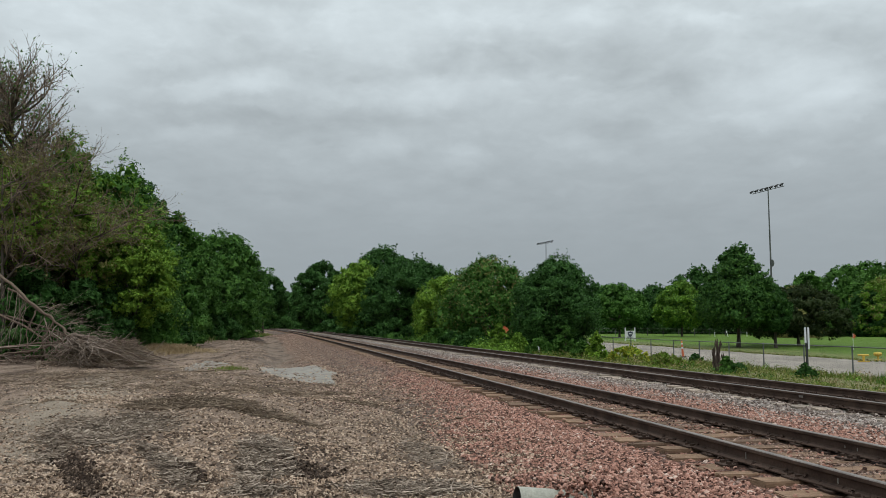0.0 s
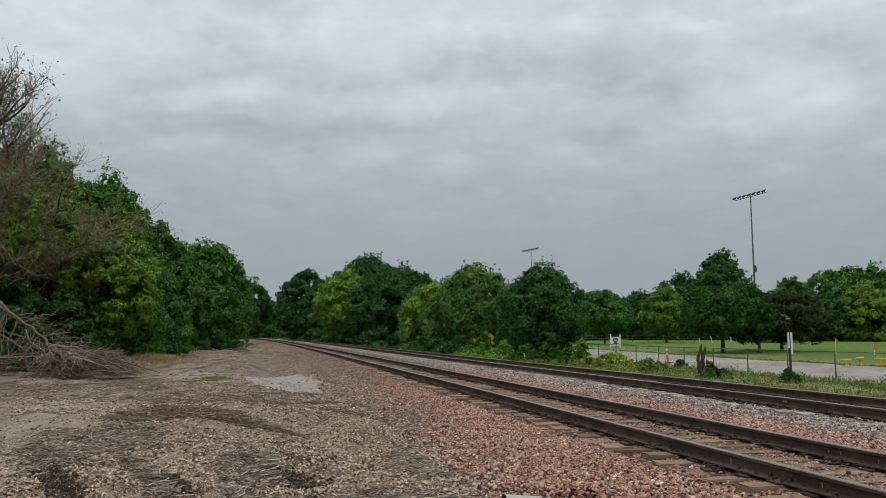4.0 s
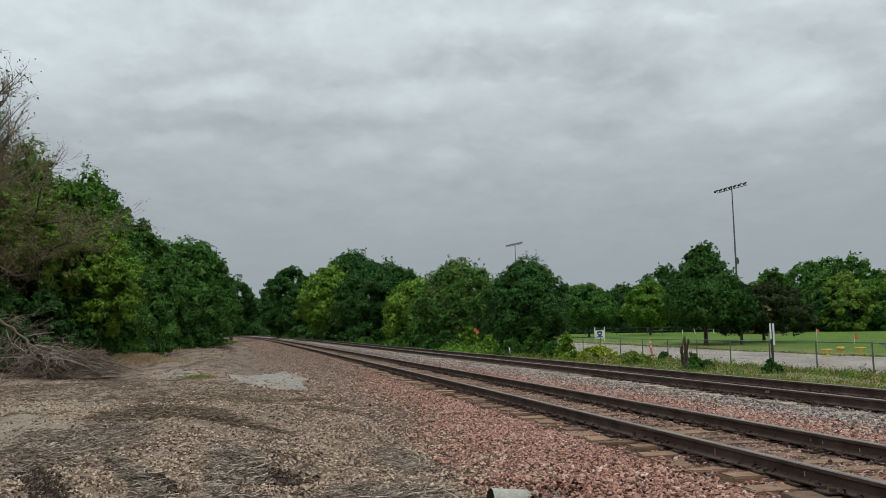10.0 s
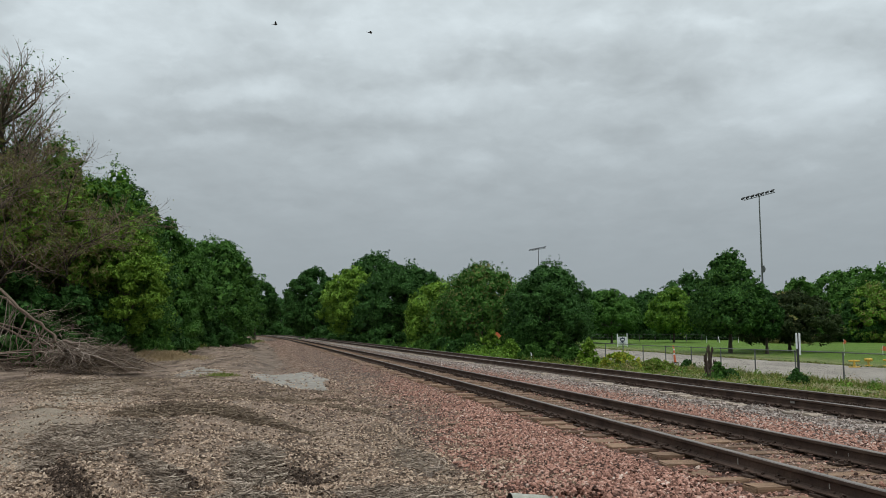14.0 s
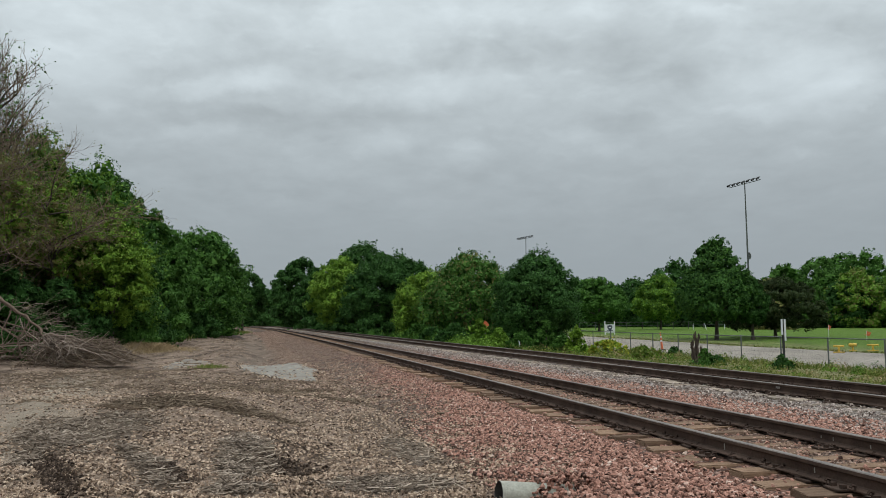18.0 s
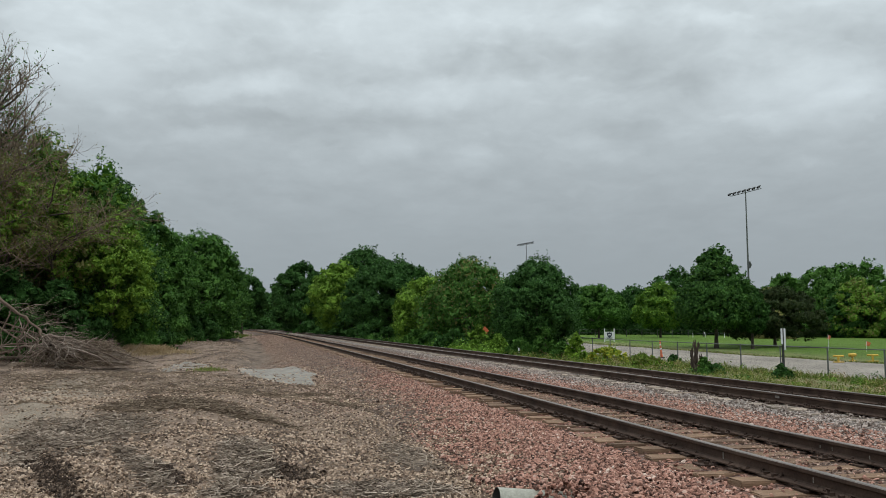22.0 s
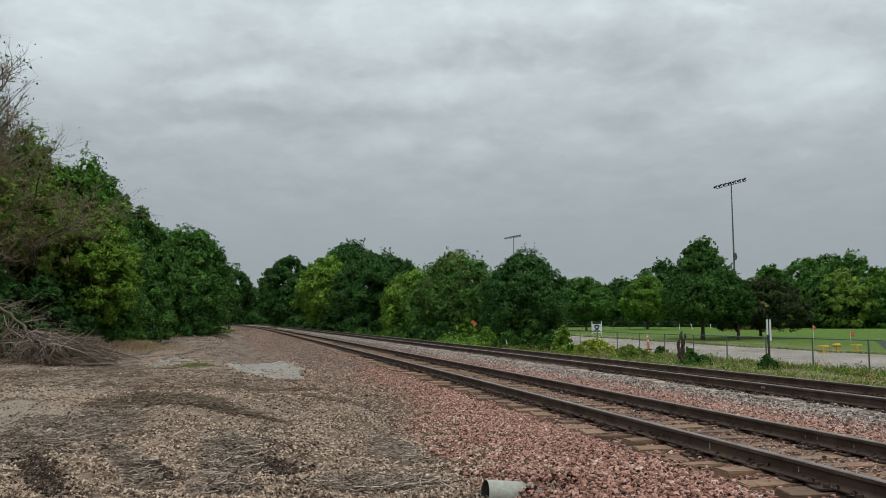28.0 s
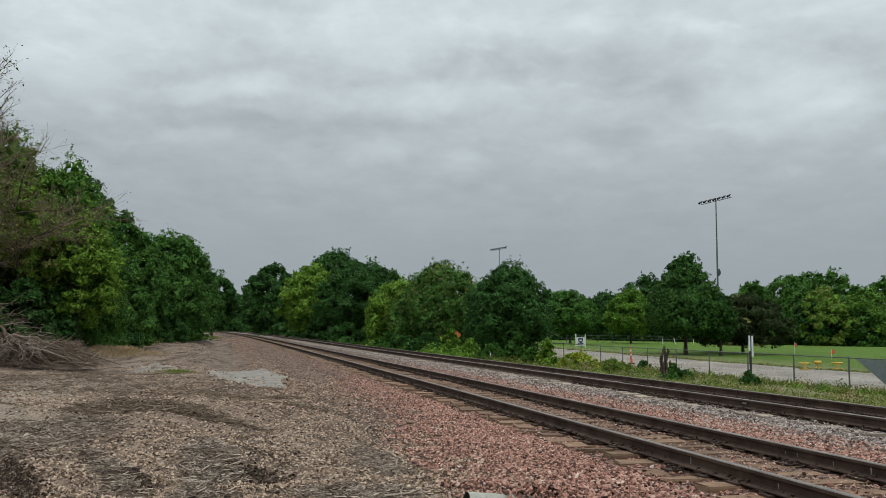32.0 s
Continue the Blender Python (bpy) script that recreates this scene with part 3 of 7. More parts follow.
def swell(x, y):
    """Low swells and ruts of the dirt beside the track."""
    return (0.10 * np.sin(x * 0.55 + 0.8 * np.sin(y * 0.21) + 1.3) * np.sin(y * 0.33 + 0.4) + 0.045 * np.sin(x * 1.7 + y * 0.6) * np.sin(y * 0.9 - x * 0.5)
            + 0.02 * np.sin(x * 3.9 + 1.1) * np.sin(y * 2.7 + x)
            + 0.30 * np.exp(-(((x + 4.6) / 2.7) ** 2 + ((y - 14.0) / 3.0) ** 2) ** 1.5) + 0.20 * np.exp(-((x + 2.5) / 0.95) ** 2 - ((y - 10.4) / 1.2) ** 2)
            + 0.15 * ramp01((x + 4.32) * 0.82 + (y - 8.8) * 0.57, -0.06, 0.14) * np.exp(-(((x + 3.9) / 2.0) ** 2 + ((y - 9.4) / 2.2) ** 2) ** 1.5)
            - 0.10 * np.exp(-((x + 1.75) / 0.35) ** 2 - ((y - 9.0) / 0.45) ** 2)
            + 0.020 * np.sin(7.5 * (0.45 * x + 0.9 * y) + 1.6 * np.sin(1.3 * x - 0.5 * y)) * np.sin(0.8 * x + 0.45 * y + 1.0) + 0.012 * np.sin(15 * (0.3 * x + 0.95 * y) + 2 * np.sin(2.1 * x))
            + 0.14 * np.exp(-((x + 9.5) / 2.5) ** 2 - ((y - 24.0) / 2.0) ** 2)
            + 0.60 * np.exp(-((x + 17.4) / 3.2) ** 2 - ((y - 44.4) / 2.4) ** 2))


LITTER = ((-4.95, 10.85, 0.85, 1.45, 0.3, 0.38), (-3.25, 8.65, 0.15, 1.15, 0.6, 0.06), (-2.30, 9.15, 0.30, 1.05, 0.2, 0.17), (-2.0, 7.7, 0.30, 0.26, 0.0, 0.035), (-0.55, 8.3, 0.65, 0.42, 0.1, 0.10), (-0.5, 10.6, 0.3, 1.2, 0.25, 0.03),
          (-4.6, 13.2, 1.05, 0.60, -0.1, 0.55), (-3.3, 12.75, 0.9, 0.26, -0.15, 0.18), (-4.7, 20.8, 2.5, 0.24, -0.6, 0.15), (-2.2, 17.0, 1.2, 0.22, -0.9, 0.06))


def litter_and_hollow(x, y):
    """How thickly dead twigs lie on the dirt, with the darkened band in the bank's hollow."""
    a = np.zeros(np.shape(x))
    for cx, cy, rx, ry, rot, _ in LITTER:
        u = (x - cx) * math.cos(rot) + (y - cy) * math.sin(rot)
        w = -(x - cx) * math.sin(rot) + (y - cy) * math.cos(rot)
        a = np.maximum(a, np.exp(-((u / rx) ** 2 + (w / ry) ** 2) ** 2.5 * 0.8))
    # dark band without twigs: brown soil plus the hollow's shade, put into the colour
    s, d = to_track(x, y)
    a = np.maximum(a, 0.8 * ramp01(s, 30, 38) * (1 - ramp01(s, 75, 100)) * np.exp(-((d + 5.0 + 0.5 * np.sin(s * 0.21)) / 0.8) ** 2))
    return np.clip(0.80 * a * (1.0 + 0.35 * np.sin(x * 4.1 + y * 2.2) * np.sin(y * 3.3 - x)), 0, 1)


def ground_z(x, y):
    x, y = np.asarray(x, float), np.asarray(y, float)
    s, d = to_track(x, y)
    side = ramp01(-d, 2.3, 5.0)
    z = swell(x, y) * side * (1 - ramp01(y, 45, 80))
    z = z - 0.10 * ramp01(d, -3.0, -2.2) * (1 - ramp01(d, 8.2, 9.0))
    z = z - 0.25 * ramp01(d, 8.5, 12) * (1 - ramp01(y, 45, 78))
    z = z + 0.0075 * np.clip(y - 70, 0, 110) * ramp01(d, 9, 30)
    z = z + 0.5 * ramp01(-d, 14, 26) * ramp01(y, 12, 40)
    # the dirt climbs to the trees by the bend, with a hollow along the foot of the bank
    z = z + 0.62 * ramp01(y, 50, 100) * ramp01(-d, 5.2, 9.5) * (1 + 0.25 * np.sin(y * 0.31 + x * 0.4)) - 0.48 * np.exp(-((d + 4.6) / 1.1) ** 2) * ramp01(s, 26, 42) * (1 - ramp01(s, 100, 130))
    z = z + grade(s) * (1 - ramp01(d, 9, 25))
    return z


# ---------- ground ----------
def grown(a, b, step, far, ratio=1.22):
    mid = list(np.arange(a, b, step))
    left, right = [], []
    h, v = step, mid[0]
    while v > -far:
        h *= ratio; v -= h; left.append(v)
    h, v = step, mid[-1]
    while v < far:
        h *= ratio; v += h; right.append(v)
    return np.array(left[::-1] + mid + right)


def build_ground():
    xs, ys = grown(-11, 4, 0.15, 2500, 1.10), grown(6, 22, 0.18, 2500, 1.08)
    X, Y = np.meshgrid(xs, ys)
    x, y = X.ravel(), Y.ravel()
    z = ground_z(x, y)
    nx, ny = len(xs), len(ys)
    i = (np.arange(ny - 1)[:, None] * nx + np.arange(nx - 1)[None]).ravel()
    F = np.stack([i, i + 1, i + nx + 1, i + nx], -1)
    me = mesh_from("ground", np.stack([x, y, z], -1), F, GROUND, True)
    s, d = to_track(x, y)
    lawn = ramp01(d + 0.5 * np.sin(y * 0.6) + 0.3 * np.sin(y * 1.7), 29.6, 31.2) + ramp01(-d, 30, 45) * 0.6
    rough = ramp01(d, 7.2, 8.2) * (1 - ramp01(d + 0.5 * np.sin(y * 0.6) + 0.3 * np.sin(y * 1.7), 29.6, 31.2)) + ramp01(-d, 17, 22) * ramp01(y, 20, 40) * (1 - ramp01(-d, 30, 45))
    rough = rough + 0.55 * np.exp(-((d - 32.9 - 0.8 * np.sin(y * 0.23)) / 2.6) ** 2) * ramp01(d, 29.6, 31.2)
    path = np.exp(-((x + 6.9 + 0.37 * (y - 12.7) + 0.25 * np.sin(y * 1.9)) / 1.0) ** 2) * ramp01(y, 9, 13) * (1 - ramp01(y, 20, 25)) * 0.9
    path = np.maximum(path, np.exp(-((x + 5.7) / 0.6) ** 2) * (1 - ramp01(y, 10, 13)) * 0.8)
    col = np.stack([np.clip(lawn, 0, 1), np.clip(rough, 0, 1), np.clip(path, 0, 1), np.ones_like(x)], -1)
    ca = me.color_attributes.new("zone", "FLOAT_COLOR", "POINT")
    ca.data.foreach_set("color", col.astype(np.float32).ravel())
    la = me.attributes.new("litter", "FLOAT", "POINT")
    la.data.foreach_set("value", litter_and_hollow(x, y).astype(np.float32))
    tagged(new("ground", me), "uneven tan gravel and dirt ground with grass beyond the tracks", "ground", kind="structure")


def ribbon(s, prof):
    """A strip along the track with the cross profile prof (offset, height)."""
    V = []
    for d, z in prof:
        x, y, _ = on_track(s, d)
        V.append(np.stack([x, y, z + grade(s)], -1))
    V = np.stack(V, 1)
    n, k = V.shape[:2]
    i = (np.arange(n - 1)[:, None] * k + np.arange(k - 1)[None]).ravel()
    F = np.stack([i, i + 1, i + k + 1, i + k], -1)
    return V.reshape(-1, 3), F


def build_bed():
    s = np.concatenate([np.arange(-40, 60, 0.4), np.arange(60, 328, 2.0)])
    ds = np.arange(-2.75, 8.41, 0.18)
    V, F = ribbon(s, [(d, float(bed_z(d))) for d in ds])
    lump = 0.025 * np.sin(V[:, 0] * 5.1 + V[:, 1] * 2.3) * np.sin(V[:, 1] * 4.2) + 0.015 * np.sin(V[:, 0] * 11 + 3) * np.sin(V[:, 1] * 9)
    S, D = to_track(V[:, 0], V[:, 1])
    V[:, 2] += lump * (1 - ramp01(S, 40, 60)) * (0.5 + 0.5 * ramp01(-D, 0.9, 1.4))
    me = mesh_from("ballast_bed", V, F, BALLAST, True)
    edge = -2.25 + 0.35 * np.sin(S * 0.5) + 0.06 * np.clip(S - 10, 0, 20)
    pink = ramp01(D, edge - 0.5, edge + 0.9) * (1 - 0.85 * ramp01(S, 22, 55)) * (1 - ramp01(D, 3.0, 3.6) * 0.6) * (1 - 0.75 * ramp01(D, -0.1, 0.1) * (1 - ramp01(D, 1.4, 1.6)))
    grey = ramp01(D, 2.9, 3.6) * 0.8 * (1 - ramp01(D, 4.4, 5.2) * 0.3)
    col = np.stack([pink, grey, 0 * pink, 1 + 0 * pink], -1)
    ca = me.color_attributes.new("zone", "FLOAT_COLOR", "POINT")
    ca.data.foreach_set("color", np.clip(col, 0, 1).astype(np.float32).ravel())
    tagged(new("ballast_bed", me), "raised bed of pink and grey broken ballast stone", "ballast", kind="structure")


def build_lot():
    s = np.concatenate([np.arange(-30, 140, 1.0)])
    rows = []
    for d in np.linspace(17.2, 29.4, 17):
        x, y, _ = on_track(s, d + 0.25 * np.sin(s * 0.37 + d) * (d > 28.9 or d < 17.4))
        rows.append(np.stack([x, y, ground_z(x, y) + 0.03], -1))
    V = np.stack(rows, 1); n, k = V.shape[:2]
    i = (np.arange(n - 1)[:, None] * k + np.arange(k - 1)[None]).ravel()
    me = mesh_from("pavement", V.reshape(-1, 3), np.stack([i, i + 1, i + k + 1, i + k], -1), PAVE, True)
    tagged(new("pavement", me), "worn pale grey asphalt strip behind the fence", "pavement", kind="structure")


build_ground()
build_bed()
build_lot()


# ---------- railway tracks ----------
def rail_profile():
    h = [(-0.070, 0.0), (-0.070, 0.012), (-0.020, 0.028), (-0.009, 0.042), (-0.009, 0.114), (-0.036, 0.127), (-0.036, 0.157), (-0.028, 0.165)]
    return h + [(-a, b) for a, b in reversed(h)]


def rail_mesh(off, z):
    prof = np.array(rail_profile()); k = len(prof)
    s = np.concatenate([np.arange(-40, 80, 1.0), np.arange(80, 329, 3.0)])
    V = []
    for d, h in prof:
        x, y, _ = on_track(s, off + d)
        V.append(np.stack([x, y, z - RAIL_H + h + grade(s)], -1))
    V = np.stack(V, 1); n = len(s)
    j = np.arange(k); j2 = (j + 1) % k
    i = np.arange(n - 1)[:, None] * k
    F = np.stack([i + j, i + j2, i + k + j2, i + k + j], -1).reshape(-1, 4)
    me = mesh_from("rail", V.reshape(-1, 3), F, RAILSTEEL)
    me.materials.append(RAILTOP)
    idx = np.tile(np.where((j >= 6) & (j <= 8), 1, 0), n - 1)
    me.polygons.foreach_set("material_index", idx.astype(np.int32))
    return me


def tie_meshes(wood):
    out = []
    for k in range(4):
        r = random.Random(k)
        bm = box_bm(2.6 + r.uniform(-0.16, 0.16), 0.23 + r.uniform(-0.01, 0.015), 0.18, 0.012, -0.18)
        for v in bm.verts:
            v.co += Vector((r.uniform(-0.012, 0.012), r.uniform(-0.01, 0.01), r.uniform(-0.012, 0.006)))
        out.append(bm_mesh("tie", bm, wood))
    return out


def plate_mesh():
    """A tie plate with four spike heads and the two ears of the anchors."""
    bm = box_bm(0.36, 0.19, PLATE_H, 0.004)
    for x, y in ((-0.10, 0.06), (-0.10, -0.06), (0.10, 0.06), (0.10, -0.06)):
        c = box_bm(0.05, 0.03, 0.032, 0, PLATE_H)
        bmesh.ops.translate(c, vec=(x, y, 0), verts=c.verts)
        tmp = bpy.data.meshes.new("t"); c.to_mesh(tmp); c.free(); bm.from_mesh(tmp); bpy.data.meshes.remove(tmp)
    return bm_mesh("tie_plate", bm, PLATE)


def anchor_mesh():
    """A bent spring anchor gripping the rail's foot."""
    P = [(-0.105, 0, 0.03), (-0.09, 0, 0.052), (-0.055, 0, 0.040), (-0.06, 0, 0.0), (0, 0, -0.014), (0.06, 0, 0.0), (0.085, 0, 0.030), (0.10, 0, 0.016)]
    V, F = tube(P, [0.014] * len(P), 5)
    return mesh_from("rail_anchor", V, F, PLATE)


def build_track(label, off, dz, near_to, detail_to, wood):
    track = thing("railway_track", label, "railway track", kind="")
    for g in (0, GAUGE):
        part("rail", rail_mesh(off + g, RAIL_Z + dz), track)
    ties, plate, anchor = tie_meshes(wood), plate_mesh(), anchor_mesh()
    far = Pile()
    n = 0
    bx = np.array([(a, b, c) for c in (-0.18, 0) for b in (-0.115, 0.115) for a in (-1.3, 1.3)])
    bf = np.array([(0, 1, 5, 4), (1, 3, 7, 5), (3, 2, 6, 7), (2, 0, 4, 6), (4, 5, 7, 6)])
    s = -38.0
    r = random.Random(int(off * 10) + 3)
    while s < 300:
        x, y, th = on_track(s, off + GAUGE / 2 + r.uniform(-0.09, 0.09))
        rz = th + radians(r.uniform(-1.2, 1.2))
        up = dz + float(grade(s))
        if -2 < s < near_to:
            tie = part("tie", ties[n % 4], track, at=pose(x, y, TIE_Z + up + r.uniform(-0.02, 0.002), 0, r.uniform(-0.9, 0.9), math.degrees(rz)))
            if s < detail_to:
                for g in (-1, 1):
                    part("tie_plate", plate, tie, at=(g * GAUGE / 2, 0, 0.001))
                    part("rail_anchor", anchor, tie, at=(g * GAUGE / 2, 0.15, PLATE_H - 0.004))
                    part("rail_anchor", anchor, tie, at=(g * GAUGE / 2, -0.15, PLATE_H - 0.004))
        else:
            c, sn = math.cos(rz), math.sin(rz)
            V = bx @ np.array([[c, sn, 0], [-sn, c, 0], [0, 0, 1]]) + np.array([x, y, TIE_Z + up])
            far.add(V, bf)
        n += 1
        s += 0.51 + r.uniform(-0.02, 0.02)
    tagged(part("distant_tie_run", far.mesh("distant_tie_run", wood), track), kind="stuff")
    return track


near_track = build_track("rusty steel railway track on weathered wooden ties in pink ballast", 0.0, 0.0, 62, 34, TIEWOOD)
far_track = build_track("second rusty railway track on wooden ties in grey ballast", SPACING, LIFT, 48, 20, PALETIE)


def paint_mark(track, s, off, z, w, h, label):
    """A small pale dab on the near face of a rail's web."""
    x, y, th = on_track(s, off - 0.0115)
    bm = box_bm(0.004, w, h, 0.001)
    part("paint_mark", bm_mesh("paint_mark", bm, DULLPAINT), track, label, pose(float(x), float(y), z, 0, 0, math.degrees(float(th))))


for s_at, off, z, w, h in ((7.35, 0.0, 0.27, 0.016, 0.075), (5.92, 0.0, 0.285, 0.014, 0.05), (7.72, GAUGE, 0.29, 0.014, 0.03), (7.52, GAUGE, 0.285, 0.012, 0.04), (6.95, GAUGE, 0.28, 0.014, 0.04), (6.42, GAUGE, 0.26, 0.018, 0.085)):
    paint_mark(near_track, s_at, off, z, w, h, "pale vertical paint mark")
paint_mark(far_track, 12.4, SPACING, 0.42, 0.12, 0.045, "pale grey tag on the rail")


# ---------- loose stone ----------
def stone_shapes(points, seed):
    """A few irregular broken stones out of the same corners."""
    out = []
    for k in range(9):
        r = np.random.default_rng(seed + k)
        V = np.array(points, float)
        V = V + r.uniform(-0.14, 0.14, V.shape)
        out.append(V * np.array([1.0, r.uniform(0.55, 0.85), r.uniform(0.5, 0.8)]))
    return np.array(out)


# block: a top, two rings of five corners for the nearest; lump: six corners; crumb: a low cap for those farther off
_ring = np.arange(5) * 2 * np.pi / 5
BLOCK = (stone_shapes(np.concatenate([np.stack([0.60 * np.cos(_ring), 0.60 * np.sin(_ring), 0 * _ring - 0.26], -1), np.stack([0.56 * np.cos(_ring + 0.63), 0.56 * np.sin(_ring + 0.63), 0 * _ring + 0.30], -1), [(0, 0, 0.52)]]), 50),
         np.array([(i, (i + 1) % 5, 5 + i) for i in range(5)] + [((i + 1) % 5, 5 + (i + 1) % 5, 5 + i) for i in range(5)] + [(5 + i, 5 + (i + 1) % 5, 10) for i in range(5)]))
LUMP = (stone_shapes([(0.6, 0, 0), (0, 0.6, 0), (-0.6, 0, 0), (0, -0.6, 0), (0.05, 0, 0.55), (0, 0, -0.55)], 70),
        np.array([(0, 1, 4), (1, 2, 4), (2, 3, 4), (3, 0, 4), (1, 0, 5), (2, 1, 5), (3, 2, 5), (0, 3, 5)]))
CRUMB = (stone_shapes([(0.6, 0, -0.1), (0, 0.6, -0.1), (-0.6, 0, -0.1), (0, -0.6, -0.1), (0.05, 0, 0.5)], 90), np.array([(0, 1, 4), (1, 2, 4), (2, 3, 4), (3, 0, 4)]))


def turn_matrices(n, g, tilt=0.7):
    a, b, c = g.uniform(0, 2 * np.pi, n), g.normal(0, tilt, n), g.normal(0, tilt, n)
    ca, sa, cb, sb, cc, sc = np.cos(a), np.sin(a), np.cos(b), np.sin(b), np.cos(c), np.sin(c)
    Z = np.zeros((n, 3, 3)); Y = Z.copy(); X = Z.copy()
    Z[:, 0, 0], Z[:, 0, 1], Z[:, 1, 0], Z[:, 1, 1], Z[:, 2, 2] = ca, -sa, sa, ca, 1
    Y[:, 0, 0], Y[:, 0, 2], Y[:, 2, 0], Y[:, 2, 2], Y[:, 1, 1] = cb, sb, -sb, cb, 1
    X[:, 1, 1], X[:, 1, 2], X[:, 2, 1], X[:, 2, 2], X[:, 0, 0] = cc, -sc, sc, cc, 1
    return Z @ Y @ X


def scatter_stones(name, x, y, z, size, mat, label, g, shape=LUMP, tilt=0.7):
    n = len(x)
    shapes, faces = shape
    S = shapes[g.integers(0, len(shapes), n)] * size[:, None, None]
    V = np.einsum("nij,nkj->nki", turn_matrices(n, g, tilt), S) + np.stack([x, y, z], -1)[:, None]
    F = faces[None] + (np.arange(n) * shapes.shape[1])[:, None, None]
    me = mesh_from(name, V.reshape(-1, 3), F.reshape(-1, faces.shape[1]), mat, False)
    return tagged(new(name, me), label, "gravel", kind="stuff")


def near_and_far(name, x, y, z, size, mat, label, g, near, limit, shape):
    k = y < limit
    scatter_stones(name, x[k], y[k], z[k], size[k], mat, label, g, near)
    k = ~k
    scatter_stones(name, x[k], y[k], z[k], size[k] * 1.1, mat, label + ", farther off", g, shape, 0.3)


def thin(s, near, far, g):
    """Keeps fewer pieces farther along."""
    return g.uniform(0, 1, len(s)) < np.clip(1 - (s - near) / (far - near), 0.0, 1)


def build_stones():
    g = np.random.default_rng(11)
    # pink ballast: the near shoulder and the crib
    n = 122000
    s, d = g.uniform(2, 40, n) ** 1.0, g.uniform(-2.6, 3.4, n)
    s = 2 + (s - 2) * g.uniform(0.25, 1, n)
    keep = thin(s, 16, 40, g)
    edge = -2.2 + 0.35 * np.sin(s * 0.5) + 0.06 * np.clip(s - 10, 0, 20)
    keep &= (d > edge + g.normal(0.05, 0.42, n))
    keep &= ~((d > -0.62) & (d < 0.0) & (g.uniform(0, 1, n) < 0.86 * (1 - 0.6 * ramp01(s, 26, 36))))
    keep &= ~((d > 0.05) & (d < 1.45) & (g.uniform(0, 1, n) < 0.93))
    keep &= ~((np.abs(d) < 0.09) | (np.abs(d - GAUGE) < 0.09))
    keep &= (g.uniform(0, 1, n) > ramp01(d, 2.6, 3.4) * 0.7)
    s, d = s[keep], d[keep]
    x, y, _ = on_track(s, d)
    size = g.uniform(0.026, 0.053, len(s))
    z = bed_at(x, y) + size * 0.24 + 0.02 * ((d > -0.66) & (d < 1.5) & (g.uniform(0, 1, len(d)) < np.where(d < 0, 0.06, 0.14))) + 0.025 * np.sin(x * 5.1 + y * 2.3) * np.sin(y * 4.2) * ramp01(-d, 0.9, 1.4)
    near_and_far("pink_ballast", x, y, z, size, PINK, "loose angular pink ballast stones beside the track", g, BLOCK, 8.9, CRUMB)
    # the wide stony foot of the bank
    n = 31000
    s, d = 13 + 120 * g.uniform(0, 1, n) ** 1.6, g.uniform(-4.6, -0.12, n)
    keep = (d > -4.3 + 0.5 * np.sin(s * 0.4) + g.normal(0, 0.25, n)) & (g.uniform(0, 1, n) < ramp01(s, 13, 20)) & ((d < -0.7) | (s > 30 + g.normal(0, 4, n)))
    s, d = s[keep], d[keep]
    x, y, _ = on_track(s, d)
    size = g.uniform(0.035, 0.075, len(s)) * (1 + ramp01(s, 50, 130))
    z = np.maximum(ground_z(x, y), bed_at(x, y)) + size * 0.1 + 0.02 * ramp01(d, -0.9, -0.6)
    scatter_stones("bank_ballast", x, y, z, size, BANKSTONE, "pinkish tan stones at the foot of the bank", g, CRUMB, 0.35)
    # brown dusty stone filling the crib between the rails
    n = 17000
    s, d = 2 + 40 * g.uniform(0, 1, n) ** 1.4, g.uniform(0.1, 1.4, n)
    keep = thin(s, 16, 42, g)
    s, d = s[keep], d[keep]
    x, y, _ = on_track(s, d)
    size = g.uniform(0.022, 0.05, len(s))
    scatter_stones("crib_ballast", x, y, bed_at(x, y) + 0.002 + 0.034 * (g.uniform(0, 1, len(s)) < 0.07), size, BANKSTONE, "dusty brown ballast between the rails", g, CRUMB, 0.4)
    # grey limestone between the tracks
    n = 34000
    s, d = 2 + 48 * g.uniform(0, 1, n) ** 1.3, g.uniform(2.3, 6.9, n)
    keep = thin(s, 22, 50, g) & (g.uniform(0, 1, n) < ramp01(d, 2.3, 3.3)) & ~((d > SPACING - 0.6) & (g.uniform(0, 1, n) < 0.5))
    keep &= ~((np.abs(d - SPACING) < 0.09) | (np.abs(d - SPACING - GAUGE) < 0.09))
    s, d = s[keep], d[keep]
    x, y, _ = on_track(s, d)
    size = g.uniform(0.036, 0.072, len(s))
    near_and_far("grey_ballast", x, y, bed_at(x, y) + size * 0.18, size, GREYSTONE, "loose pale grey limestone ballast between the tracks", g, LUMP, 20.0, CRUMB)
    # tan chips over the open ground
    n = 100000
    y = 6.2 + 24 * g.uniform(0, 1, n) ** 1.75
    x = g.uniform(-0.62, 0.14, n) * (y + 1.5)
    s, d = to_track(x, y)
    keep = thin(y, 12, 30, g) & (d < -1.75 + g.normal(0, 0.45, n)) & (x > -15)
    bare = np.exp(-((x + 6.9 + 0.37 * (y - 12.7) + 0.25 * np.sin(y * 1.9)) / 0.9) ** 2) * ramp01(y, 9, 13)
    keep &= g.uniform(0, 1, n) > np.maximum(bare * 0.9, litter_and_hollow(x, y) * 0.90)
    x, y, d = x[keep], y[keep], d[keep]
